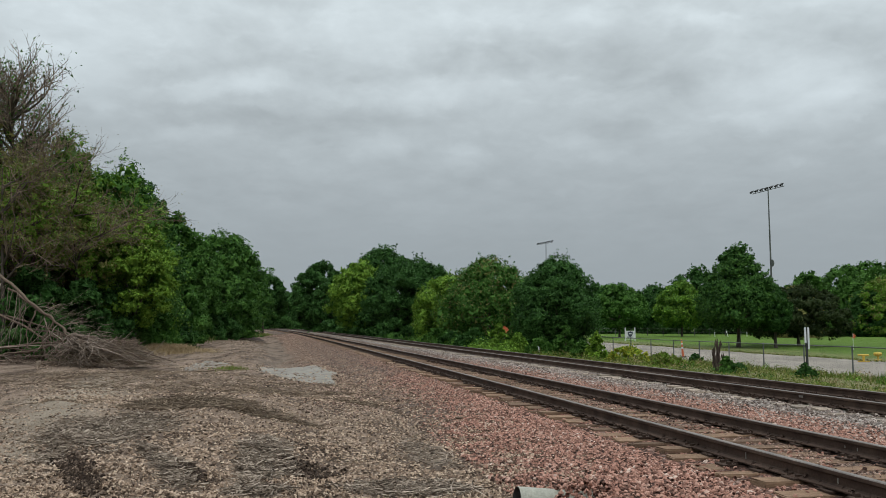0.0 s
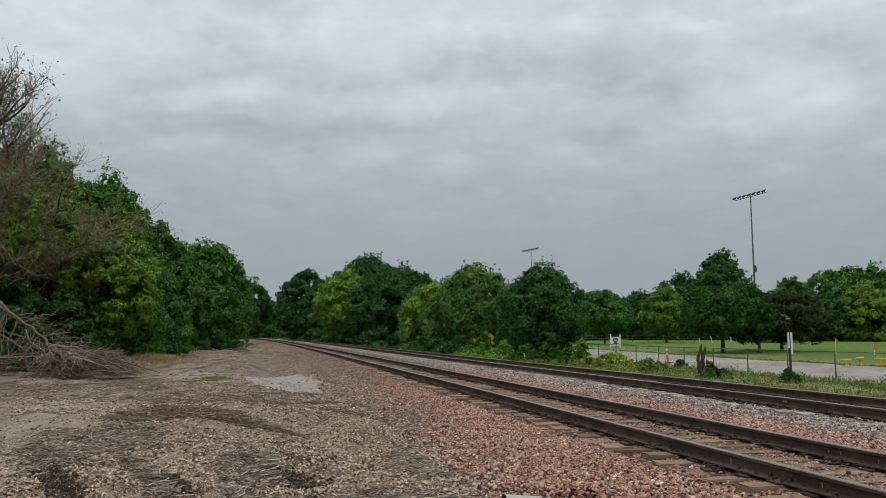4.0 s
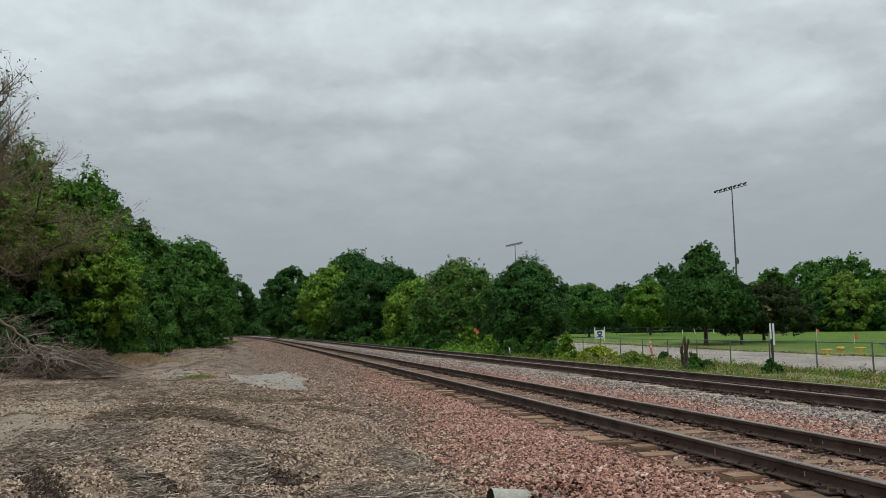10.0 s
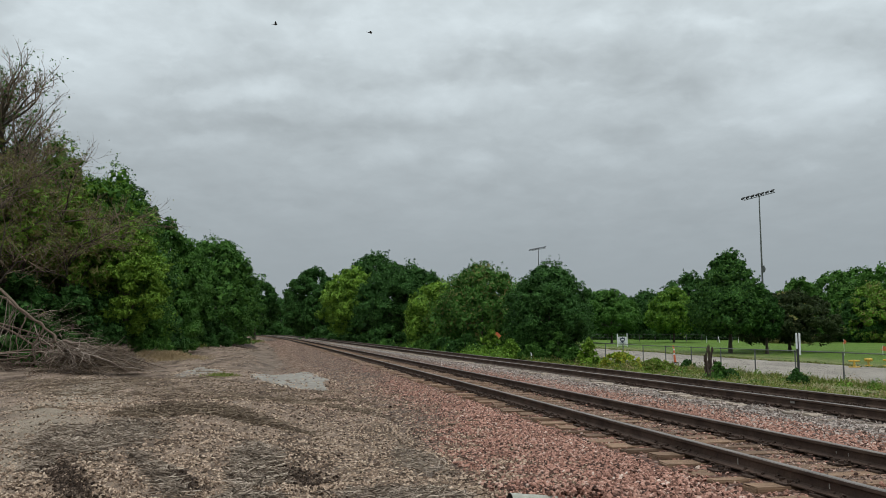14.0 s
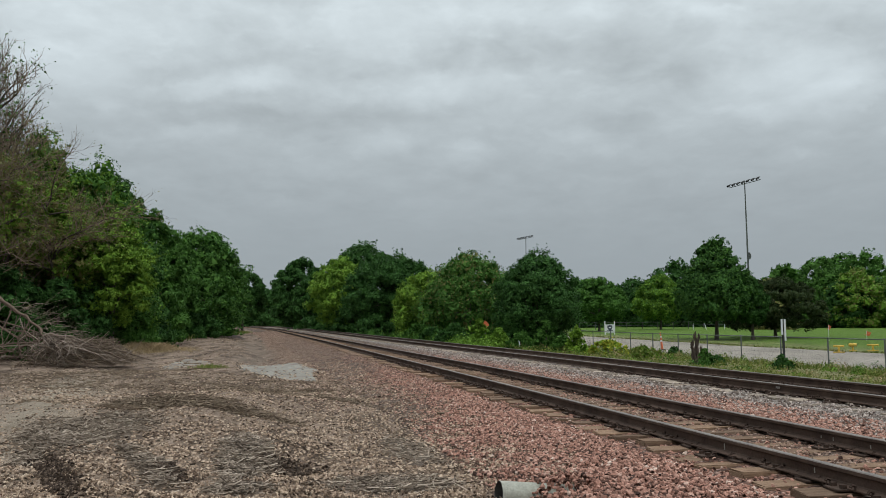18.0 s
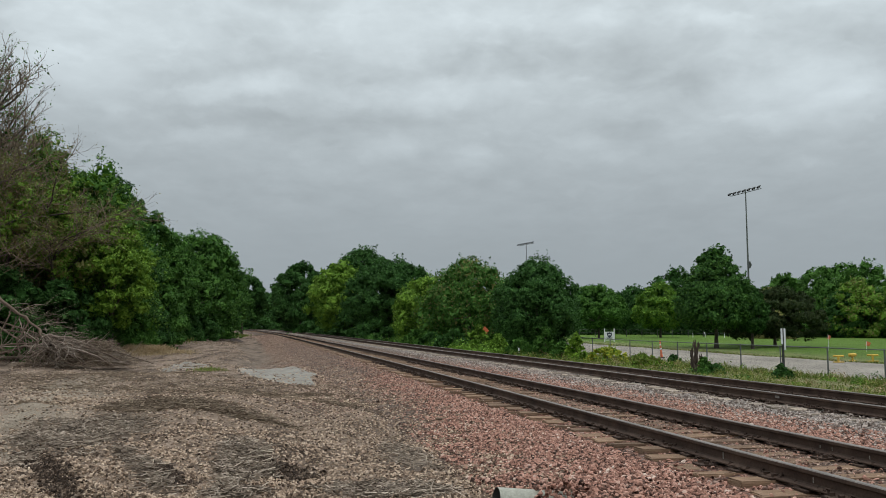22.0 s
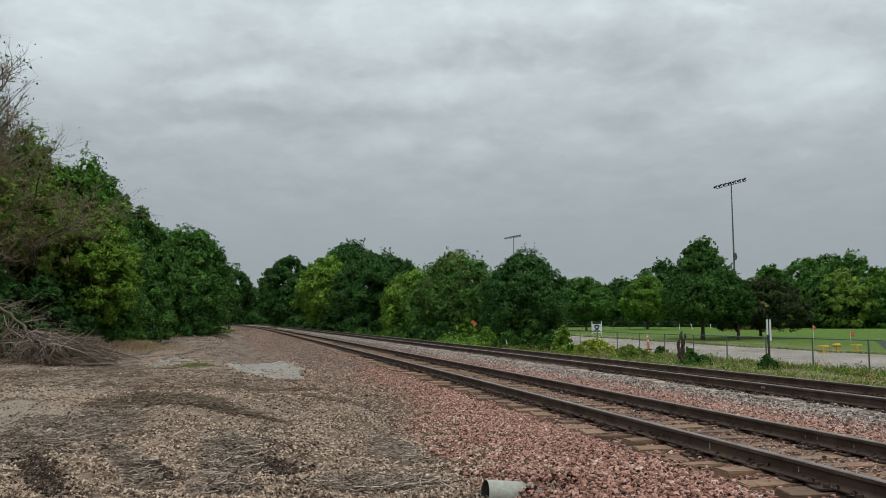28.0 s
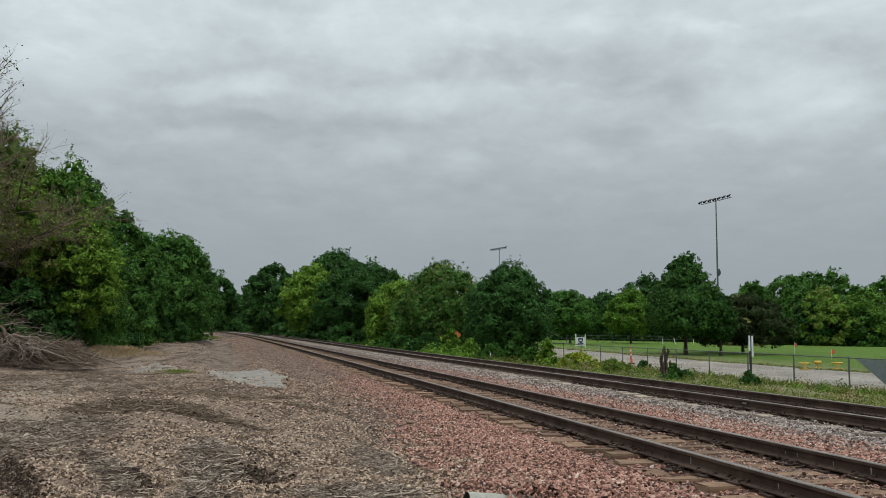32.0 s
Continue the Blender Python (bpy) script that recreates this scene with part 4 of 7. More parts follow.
    size = g.uniform(0.020, 0.046, len(x)) * (0.8 + 0.4 * g.uniform(0, 1, len(x)))
    z = np.maximum(ground_z(x, y), bed_at(x, y)) + size * 0.20
    near_and_far("tan_gravel", x, y, z, size, TAN, "scattered tan gravel chips on trodden dirt", g, LUMP, 8.6, CRUMB)
    # coarser crumbs farther off
    n = 52000
    y = 17 + 95 * g.uniform(0, 1, n) ** 1.7
    x = g.uniform(-0.55, 0.05, n) * y
    s, d = to_track(x, y)
    clump = np.sin(x * 0.9 + 1.5 * np.sin(y * 0.3)) * np.sin(y * 0.45 + x * 0.25) + g.normal(0, 0.6, n)
    keep = (d < -1.6) & (d > -21) & (clump > -0.3) & (g.uniform(0, 1, n) > 0.55 * litter_and_hollow(x, y))
    x, y, d = x[keep], y[keep], d[keep]
    size = g.uniform(0.035, 0.085, len(x)) * (1 + ramp01(y, 45, 110))
    z = np.maximum(ground_z(x, y), bed_at(x, y)) + size * 0.06
    scatter_stones("tan_gravel", x, y, z, size, TAN, "coarse tan stones and crumbs over the open dirt", g, CRUMB, 0.35)


build_stones()

# ---------- twig litter on the open ground ----------
def sticks_mesh(name, base, length, radius, tilt, mat, g, az=None):
    """Many thin crooked twigs, each a three-sided bent prism lying at its base point."""
    n = len(base)
    a = g.uniform(0, 2 * np.pi, n) if az is None else az
    D = np.stack([np.cos(a), np.sin(a), tilt], -1); D /= np.linalg.norm(D, axis=1)[:, None]
    side = np.stack([-np.sin(a), np.cos(a), 0 * a], -1)
    up = np.cross(D, side)
    bend = g.normal(0, 0.12, n)[:, None] * length[:, None]
    P = [base - D * length[:, None] / 2, base + side * bend, base + D * length[:, None] / 2]
    V = []
    for k, p in enumerate(P):
        r = (radius * (1, 0.85, 0.5)[k])[:, None]
        for j in range(3):
            t = 2 * np.pi * j / 3
            V.append(p + r * (np.cos(t) * side + np.sin(t) * up))
    V = np.stack(V, 1)
    q = [(r * 3 + j, r * 3 + (j + 1) % 3, r * 3 + 3 + (j + 1) % 3, r * 3 + 3 + j) for r in range(2) for j in range(3)]
    F = np.array(q)[None] + (np.arange(n) * 9)[:, None, None]
    return mesh_from(name, V.reshape(-1, 3), F.reshape(-1, 4), mat)


def litter(name, label, blobs, n, g, mat=None, lmin=0.06, lmax=0.42):
    x, y = [], []
    for cx, cy, rx, ry, rot, w in blobs:
        k = int(n * w)
        q, a = np.sqrt(g.uniform(0, 1, k)) * g.normal(1, 0.13, k), g.uniform(0, 2 * np.pi, k)
        q = q * (1 + 0.14 * np.sin(3 * a + cx * 5) + 0.10 * np.sin(7 * a + cy))
        u = np.stack([q * np.cos(a) * rx, q * np.sin(a) * ry], -1)
        c, s = math.cos(rot), math.sin(rot)
        x.append(cx + u[:, 0] * c - u[:, 1] * s); y.append(cy + u[:, 0] * s + u[:, 1] * c)
    x, y = np.concatenate(x), np.concatenate(y)
    L = g.uniform(lmin, lmax, len(x)) ** 1.3
    z = ground_z(x, y) + g.uniform(0.004, 0.05, len(x))
    s, d = to_track(x, y)
    z = np.maximum(z, np.where(d > -2.75, bed_z(d) + 0.02, -9))
    me = sticks_mesh(name, np.stack([x, y, z], -1), L, g.uniform(0.004, 0.009, len(x)), g.normal(0, 0.22, len(x)), mat or STRAW, g)
    tagged(new(name, me), label, "twigs", kind="stuff")


def build_litter():
    g = np.random.default_rng(21)
    litter("twig_litter", "matted grey dead twigs strewn over the gravel", LITTER[:6], 10500, g, lmax=0.34)
    # the second set is added twig rows standing in for dark ruts
    litter("twig_litter", "thin dark lines of twigs standing in for ruts across the dirt", [(-6, 20, 2.6, 0.11, -0.1, 0.2), (-3.2, 17.5, 2.1, 0.11, -0.2, 0.2), (-8, 17, 1.7, 0.13, 0.05, 0.15), (-4.5, 22.8, 2.4, 0.10, -0.15, 0.15), (-9.2, 20.4, 1.7, 0.11, 0.1, 0.15), (-7.5, 26, 2.6, 0.12, -0.05, 0.15)], 1100, g, TWIG_BROWN, 0.08, 0.4)
    litter("twig_litter", "dark brown dead twigs in a crescent on the dirt", LITTER[6:], 3600, g, TWIG_BROWN)
    litter("twig_litter", "thin brown twigs spread before the brush pile",
           [(-13, 25, 4.0, 3.0, 0.0, 0.5), (-9, 22, 3.5, 2.4, 0.0, 0.3), (-4, 20, 3.0, 3.5, 0.3, 0.2)], 3000, g, TWIG_BROWN, 0.1, 0.6)


build_litter()


def build_sticks():
    g = np.random.default_rng(5)
    for cx, cy, az, L, r in ((0.15, 13.98, 0.45, 0.62, 0.022), (-0.75, 12.1, 0.7, 0.4, 0.014), (-9.6, 29.4, 0.05, 1.9, 0.035), (-10.6, 34.2, -0.3, 1.6, 0.04)):
        t = np.linspace(-0.5, 0.5, 7)
        z = max(float(ground_z(cx, cy)), float(bed_z(to_track(cx, cy)[1]))) + 0.035
        P = np.stack([cx + t * L * math.cos(az), cy + t * L * math.sin(az), z + 0.03 * np.sin(t * 5) + 0 * t], -1) + g.normal(0, 0.012, (7, 3))
        V, F = tube(P, np.linspace(r, r * 0.45, 7), 6)
        tagged(new("stick", mesh_from("stick", V, F, TWIG_BROWN, True)), "crooked dark dead stick lying on the gravel", "stick", group="loose sticks")


build_sticks()


def soil_patch(cx, cy, rx, ry, rot, n):
    """A scooped hollow of bare dark soil with crumbs of earth."""
    g = np.random.default_rng(int(abs(cx * 100)))
    u = g.normal(0, 0.45, (n, 2)) * np.array([rx, ry])
    x = cx + u[:, 0] * math.cos(rot) - u[:, 1] * math.sin(rot)
    y = cy + u[:, 0] * math.sin(rot) + u[:, 1] * math.cos(rot)
    size = g.uniform(0.025, 0.055, n)
    z = ground_z(x, y) + size * 0.45
    scatter_stones("dark_soil", x, y, z, size, SOIL, "crumbled clods of dark bare soil", g)


for p in ((-4.25, 8.65, 1.15, 0.13, -0.95, 1900), (-1.78, 9.1, 0.36, 0.36, 0.0, 600), (-2.9, 8.4, 0.55, 0.09, -0.85, 350)):
    soil_patch(*p)


def silt(cx, cy, rx, ry, rot, label):
    """A thin lens of dried silt with a ragged rim."""
    k = 64
    a = np.linspace(0, 2 * np.pi, k, endpoint=False)
    rim = 1 + 0.10 * np.sin(3 * a + cx) + 0.08 * np.sin(7 * a + cy) + 0.05 * np.sin(13 * a)
    V, F = [], []
    rings = (0.0, 0.35, 0.7, 0.92, 1.0)
    for q in rings:
        u, w = np.cos(a) * rx * rim * q, np.sin(a) * ry * rim * q
        x, y = cx + u * math.cos(rot) - w * math.sin(rot), cy + u * math.sin(rot) + w * math.cos(rot)
        z = ground_z(x, y) + (0.045 if q < 0.95 else -0.02)
        V.append(np.stack([x, y, z], -1))
    V = np.concatenate(V)
    for r in range(len(rings) - 1):
        j = np.arange(k)
        F.append(np.stack([r * k + j, (r + 1) * k + j, (r + 1) * k + (j + 1) % k, r * k + (j + 1) % k], -1))
    me = mesh_from("silt_patch", V, np.concatenate(F), SILT, True)
    tagged(new("silt_patch", me), label, "dried mud", kind="structure")


silt(-6.3, 29.6, 1.28, 5.9, 0.33, "pale grey dried silt patch on the dirt")
silt(-11.0, 33.6, 0.9, 2.8, 0.2, "smaller pale silt patch near the brush pile")


def silt_crumbs():
    g = np.random.default_rng(9)
    for cx, cy, rx, ry, rot in ((-6.3, 29.6, 1.28, 5.9, 0.33), (-11.0, 33.6, 0.9, 2.8, 0.2)):
        n = 900
        q, a = g.uniform(0.0, 1.35, n) ** 0.5, g.uniform(0, 2 * np.pi, n)
        keep = g.uniform(0, 1, n) < np.clip(q - 0.25, 0.06, 1)
        u, w = (np.cos(a) * rx * q)[keep], (np.sin(a) * ry * q)[keep]
        x, y = cx + u * math.cos(rot) - w * math.sin(rot), cy + u * math.sin(rot) + w * math.cos(rot)
        size = g.uniform(0.03, 0.10, len(x))
        scatter_stones("silt_crumbs", x, y, ground_z(x, y) + 0.045, size, TAN, "dirt crumbs strewn on dried silt", g, CRUMB, 0.3)


silt_crumbs()


def ditch_mound():
    """A low lumpy mound of dark earth, added in place of the dark ditch where the dirt meets the bend of the track."""
    n = 40
    u, v = np.meshgrid(np.linspace(-1, 1, n), np.linspace(-1, 1, n // 2))
    x, y = -24.2 + 3.4 * u - 1.2 * v, 92 + 5.0 * v
    h = 0.22 * np.clip(1 - u ** 2, 0, 1) ** 0.7 * np.clip(1 - v ** 2, 0, 1) ** 0.7 * (0.75 + 0.25 * np.sin(u * 7 + v * 3) + 0.15 * np.sin(u * 17 + 1) * np.sin(v * 9))
    V = np.stack([x, y, ground_z(x, y) - 0.05 + h], -1).reshape(-1, 3)
    i = (np.arange(n // 2 - 1)[:, None] * n + np.arange(n - 1)[None]).ravel()
    me = mesh_from("ditch_mound", V, np.stack([i, i + 1, i + n + 1, i + n], -1), MOUND, True)
    tagged(new("ditch_mound", me), "low mound of dark bare earth standing in for the ditch by the track bend", "earth bank", kind="structure")


ditch_mound()


# ---------- pipe end in the ballast ----------
def build_pipe():
    r, L = 0.135, 0.8
    pipe = thing("pipe_stub", "grey-green metal pipe end half buried in the ballast", "pipe", pose(0.50, 7.62, float(bed_z(to_track(0.50, 7.62)[1])) + 0.075, 0, 6, 13))
    k = 28
    a = np.linspace(0, 2 * np.pi, k, endpoint=False)
    rows = ((0, r), (0.006, r + 0.004), (0.02, r), (L, r * 1.02), (L, r * 0.9))
    V = np.concatenate([np.stack([np.full(k, q), np.cos(a) * w, np.sin(a) * w], -1) for q, w in rows])
    F = np.concatenate([np.stack([i * k + np.arange(k), i * k + (np.arange(k) + 1) % k, (i + 1) * k + (np.arange(k) + 1) % k, (i + 1) * k + np.arange(k)], -1) for i in range(len(rows) - 1)])
    part("shell", mesh_from("shell", V, F, PIPE, True), pipe)
    # inner wall, in a near-black tone
    rows = ((0.0, r), (0.001, r - 0.008), (L, r - 0.008), (L, 0.001))
    V = np.concatenate([np.stack([np.full(k, q), np.cos(a) * w, np.sin(a) * w], -1) for q, w in rows])
    F = np.concatenate([np.stack([i * k + np.arange(k), (i + 1) * k + np.arange(k), (i + 1) * k + (np.arange(k) + 1) % k, i * k + (np.arange(k) + 1) % k], -1) for i in range(len(rows) - 1)])
    part("inner_wall", mesh_from("inner_wall", V, F, PIPE_IN, True), pipe, "dark inside of the pipe")
    g = np.random.default_rng(3)
    n = 420
    x, y = g.uniform(0.77, 1.5, n), g.uniform(7.40, 8.2, n)
    s, d = to_track(x, y)
    size = g.uniform(0.028, 0.052, n)
    z = bed_z(d) + 0.01 + 0.15 * ramp01(x, 0.76, 0.92) * (1 - ramp01(x, 1.25, 1.6)) * np.exp(-((y - 7.62 - (x - 0.5) * 0.23) / 0.26) ** 2) * g.uniform(0.4, 1, n)
    scatter_stones("pink_ballast", x, y, z, size, PINK, "ballast stones heaped over the pipe", g, BLOCK)


build_pipe()


# ---------- trees and bushes ----------
def leaf_cloud(C, size, g, up=0.6, away=None):
    """Leaves as small pointed blades at the points C; they face outward and up, at random tilts."""
    n = len(C)
    N = g.normal(0, 0.46 if away is not None else 0.75, (n, 3))
    if away is not None:
        N += away
    else:
        N[:, 2] += up * 0.6
    N /= np.linalg.norm(N, axis=1)[:, None] + 1e-9
    T = np.cross(N, g.normal(0, 1, (n, 3))); T /= np.linalg.norm(T, axis=1)[:, None] + 1e-9
    B = np.cross(N, T)
    s = (size * g.uniform(0.6, 1.4, n))[:, None]
    V = np.stack([C - T * s * 0.9, C + T * s * 0.5 - B * s * 0.62, C + T * s * 0.9 + B * s * 0.55 - N * s * 0.2], 1)
    F = (np.arange(n) * 3)[:, None] + np.array([[0, 1, 2]])
    return V.reshape(-1, 3), F


LEAF_SCALE, LEAF_COUNT = 0.56, 1.2
PROFILES = {"round": ((0, 0.12, 0.3, 0.5, 0.7, 0.86, 1), (0.52, 0.84, 1.0, 0.99, 0.82, 0.56, 0.12)), "cone": ((0, 0.12, 0.30, 0.55, 0.8, 1), (0.62, 1.0, 1.0, 0.80, 0.50, 0.12)),
            "slope": ((0, 0.25, 0.5, 0.75, 1), (0.86, 1.0, 0.94, 0.62, 0.15)), "spread": ((0, 0.3, 0.6, 0.85, 1), (0.88, 1.0, 0.93, 0.66, 0.2)), "bush": ((0, 0.25, 0.6, 1), (1.0, 1.0, 0.85, 0.3))}


def crown_points(h0, h1, width, n, g, shape="round", clumps=46, loose=1.0, depth=None, shoots=0.07):
    """Rounded boughs that overlap over an uneven crown, with leaves on their outer faces, in small tufts on those, and larger ones inside.
    Returns the boughs' centres and radii, leaf places, the ways that the leaves face, and which lie inside."""
    H, R = h1 - h0, width / 2
    depth = depth or 1.0
    prof = PROFILES[shape]
    p1, p2, p3 = g.uniform(0, 6, 3)
    flat = np.array([1.12, 1.12, 0.78])
    tries = clumps * 14
    t, a = g.uniform(0, 1, tries) ** 0.9, g.uniform(0, 2 * np.pi, tries)
    q = np.where(g.uniform(0, 1, tries) < 0.85, g.uniform(0.82, 1.0, tries), g.uniform(0.1, 0.8, tries))
    lob = 1 + 0.08 * np.sin(2 * a + p1) + 0.07 * np.sin(5 * a + t * 7 + p2) + 0.04 * np.sin(9 * a - t * 11 + p3)
    rad = g.uniform(0.15, 0.31, tries) * min(R, H * 0.66) * loose * (1 - 0.3 * t)
    rr = np.maximum(R * np.interp(t, *prof) * lob * q - rad * 0.8, 0)
    C = np.stack([rr * np.cos(a), rr * np.sin(a) * depth, h0 + t * (H - rad * 0.4) - rad * 0.35], -1)
    C[0], rad[0] = (0.08 * R, 0, h1 - 0.2 * R), 0.25 * R
    keep = []
    for i in range(tries):
        if len(keep) >= int(clumps * 2.0):
            break
        if not keep or np.min(np.linalg.norm(C[keep] - C[i], axis=1) - 0.46 * (rad[keep] + rad[i])) > 0:
            keep.append(i)
    C, cr = C[keep], rad[keep]
    mid = np.array([0, 0, h0 + H * 0.3])

    def on_boughs(m, lift):
        w = cr ** 2; pick = g.choice(len(C), m, p=w / w.sum())
        out = C[pick] - mid; out /= np.linalg.norm(out, axis=1)[:, None] + 1e-9
        D = g.normal(0, 1, (m, 3)) + out * 0.75 + np.array([0, 0, 0.4]); D /= np.linalg.norm(D, axis=1)[:, None]
        T = C[pick] + D * (cr[pick] * lift)[:, None] * flat
        free = np.ones(m, bool)
        for c, r in zip(C, cr):
            free &= np.linalg.norm((T - c) / flat, axis=1) > r * 0.74
        return T[free], D[free], out[free], cr[pick][free]

    inner, spread = int(n * 0.17), int(n * 0.36)
    T, D, out, _ = on_boughs(int(spread * 1.8), g.uniform(0.70, 1.05, int(spread * 1.8)))
    T, D, out = T[:spread], D[:spread], out[:spread]
    P, N = [T], [0.9 * D + 0.35 * out + np.array([0, 0, 0.15])]
    m = max(40, n // 20)
    T, D, out, r = on_boughs(m, g.uniform(0.88, 1.12, m))
    tr = r * g.uniform(0.12, 0.27, len(T))
    shoot = g.uniform(0, 1, len(T)) < shoots
    k = n - inner - len(P[0])
    full = np.where(shoot, 1.8, 1.0); own = g.choice(len(T), k, p=full / full.sum())
    G = g.normal(0, 1, (k, 3)) + D[own] * 0.8; G /= np.linalg.norm(G, axis=1)[:, None]
    r = tr[own][:, None]
    ball = G * r * g.uniform(0.3, 1.1, k)[:, None] * flat
    ray = D[own] * 0.35 + np.array([0, 0, 0.8]); ray /= np.linalg.norm(ray, axis=1)[:, None]
    spike = g.normal(0, 0.17, (k, 3)) * r + ray * r * g.uniform(-0.8, 2.4, k)[:, None]
    P.append(T[own] + np.where(shoot[own][:, None], spike, ball))
    N.append(0.45 * G + 0.7 * D[own] + 0.3 * out[own] + np.array([0, 0, 0.15]))
    pick = g.integers(0, len(C), inner)
    G = g.normal(0, 1, (inner, 3)); G /= np.linalg.norm(G, axis=1)[:, None]
    P.append(C[pick] + G * (cr[pick] * g.uniform(0.3, 0.72, inner))[:, None] * flat)
    N.append(G)
    P, N = np.concatenate(P), np.concatenate(N)
    P[:, 2] = np.maximum(P[:, 2], 0.05)
    core = np.arange(len(P)) >= len(P) - inner
    return C, cr, P, N / np.linalg.norm(N, axis=1)[:, None], core


def limb_pile(C, cr, top, trunk_r, fork, g, count=14, bare=0):
    """Trunk and limbs that reach the clumps."""
    pile = Pile()
    lean = g.normal(0, 0.02, 2) * top
    tz = np.linspace(0, 1, 8)
    P = np.stack([lean[0] * tz ** 1.5, lean[1] * tz ** 1.5, tz * top * 0.8], -1)
    P[:, :2] += g.normal(0, 0.012 * top, (8, 2)) * tz[:, None]
    pile.add(*tube(P, trunk_r * np.interp(tz, (0, 0.06, 0.5, 1), (1.5, 1.05, 0.7, 0.2)), 8))
    order = np.argsort(-cr)[:count]
    for i in order:
        z0 = min(max(fork, C[i, 2] * g.uniform(0.35, 0.7)), top * 0.7)
        t0 = z0 / (top * 0.8)
        A = np.array([np.interp(t0, tz, P[:, 0]), np.interp(t0, tz, P[:, 1]), z0])
        t = np.linspace(0, 1, 6)[:, None]
        L = A + (C[i] - A) * t + np.array([0, 0, 0.12 * top]) * np.sin(t * np.pi) * 0.4 + g.normal(0, 0.02 * top, (6, 3)) * t * (1 - t) * 3
        pile.add(*tube(L, trunk_r * 0.45 * np.linspace(1, 0.2, 6), 5))
        for _ in range(bare):
            k = g.integers(2, 6)
            E = L[k] + g.normal(0, 1, 3) * cr[i] * 1.4 + np.array([0, 0, cr[i] * 0.6])
            M = L[k] + (E - L[k]) * np.linspace(0, 1, 4)[:, None] + g.normal(0, 0.05 * cr[i], (4, 3))
            pile.add(*tube(M, trunk_r * 0.12 * np.linspace(1, 0.25, 4), 3))
    return pile


def tree(x, y, top, width, leaf, label, n=9000, size=0.14, shape="round", fork=0.28, base=0.18, seed=0, clumps=46, trunk=None, loose=1.0,
         category="tree", group="", second=None, depth=None, bare=0, shoots=0.07):
    g = np.random.default_rng(1000 + seed)
    n = int(n * LEAF_COUNT)
    z = float(ground_z(x, y))
    t = thing("tree" if category == "tree" else "bush", label, category, pose(x, y, z - 0.03), group)
    H = top - z
    C, cr, P, D, core = crown_points(H * base, H, width, n, g, shape, clumps, loose, depth, shoots)
    big = 3.4 if n > 2500 else 1.3
    limbs = limb_pile(C, cr, H, trunk or max(0.05, H * 0.017), H * fork, g, bare=bare)
    part("trunk", limbs.mesh("trunk", BARK, True), t)
    if second:
        k = g.uniform(0, 1, len(P)) < second[1]
        V, F = leaf_cloud(P[k], LEAF_SCALE * size * np.where(core[k], big, 1.0), g, away=D[k])
        part("crown", mesh_from("crown", V, F, second[0]), t, second[2])
        P, D, core = P[~k], D[~k], core[~k]
    V, F = leaf_cloud(P, LEAF_SCALE * size * np.where(core, big, 1.0), g, away=D)
    part("crown", mesh_from("crown", V, F, leaf), t)
    return t


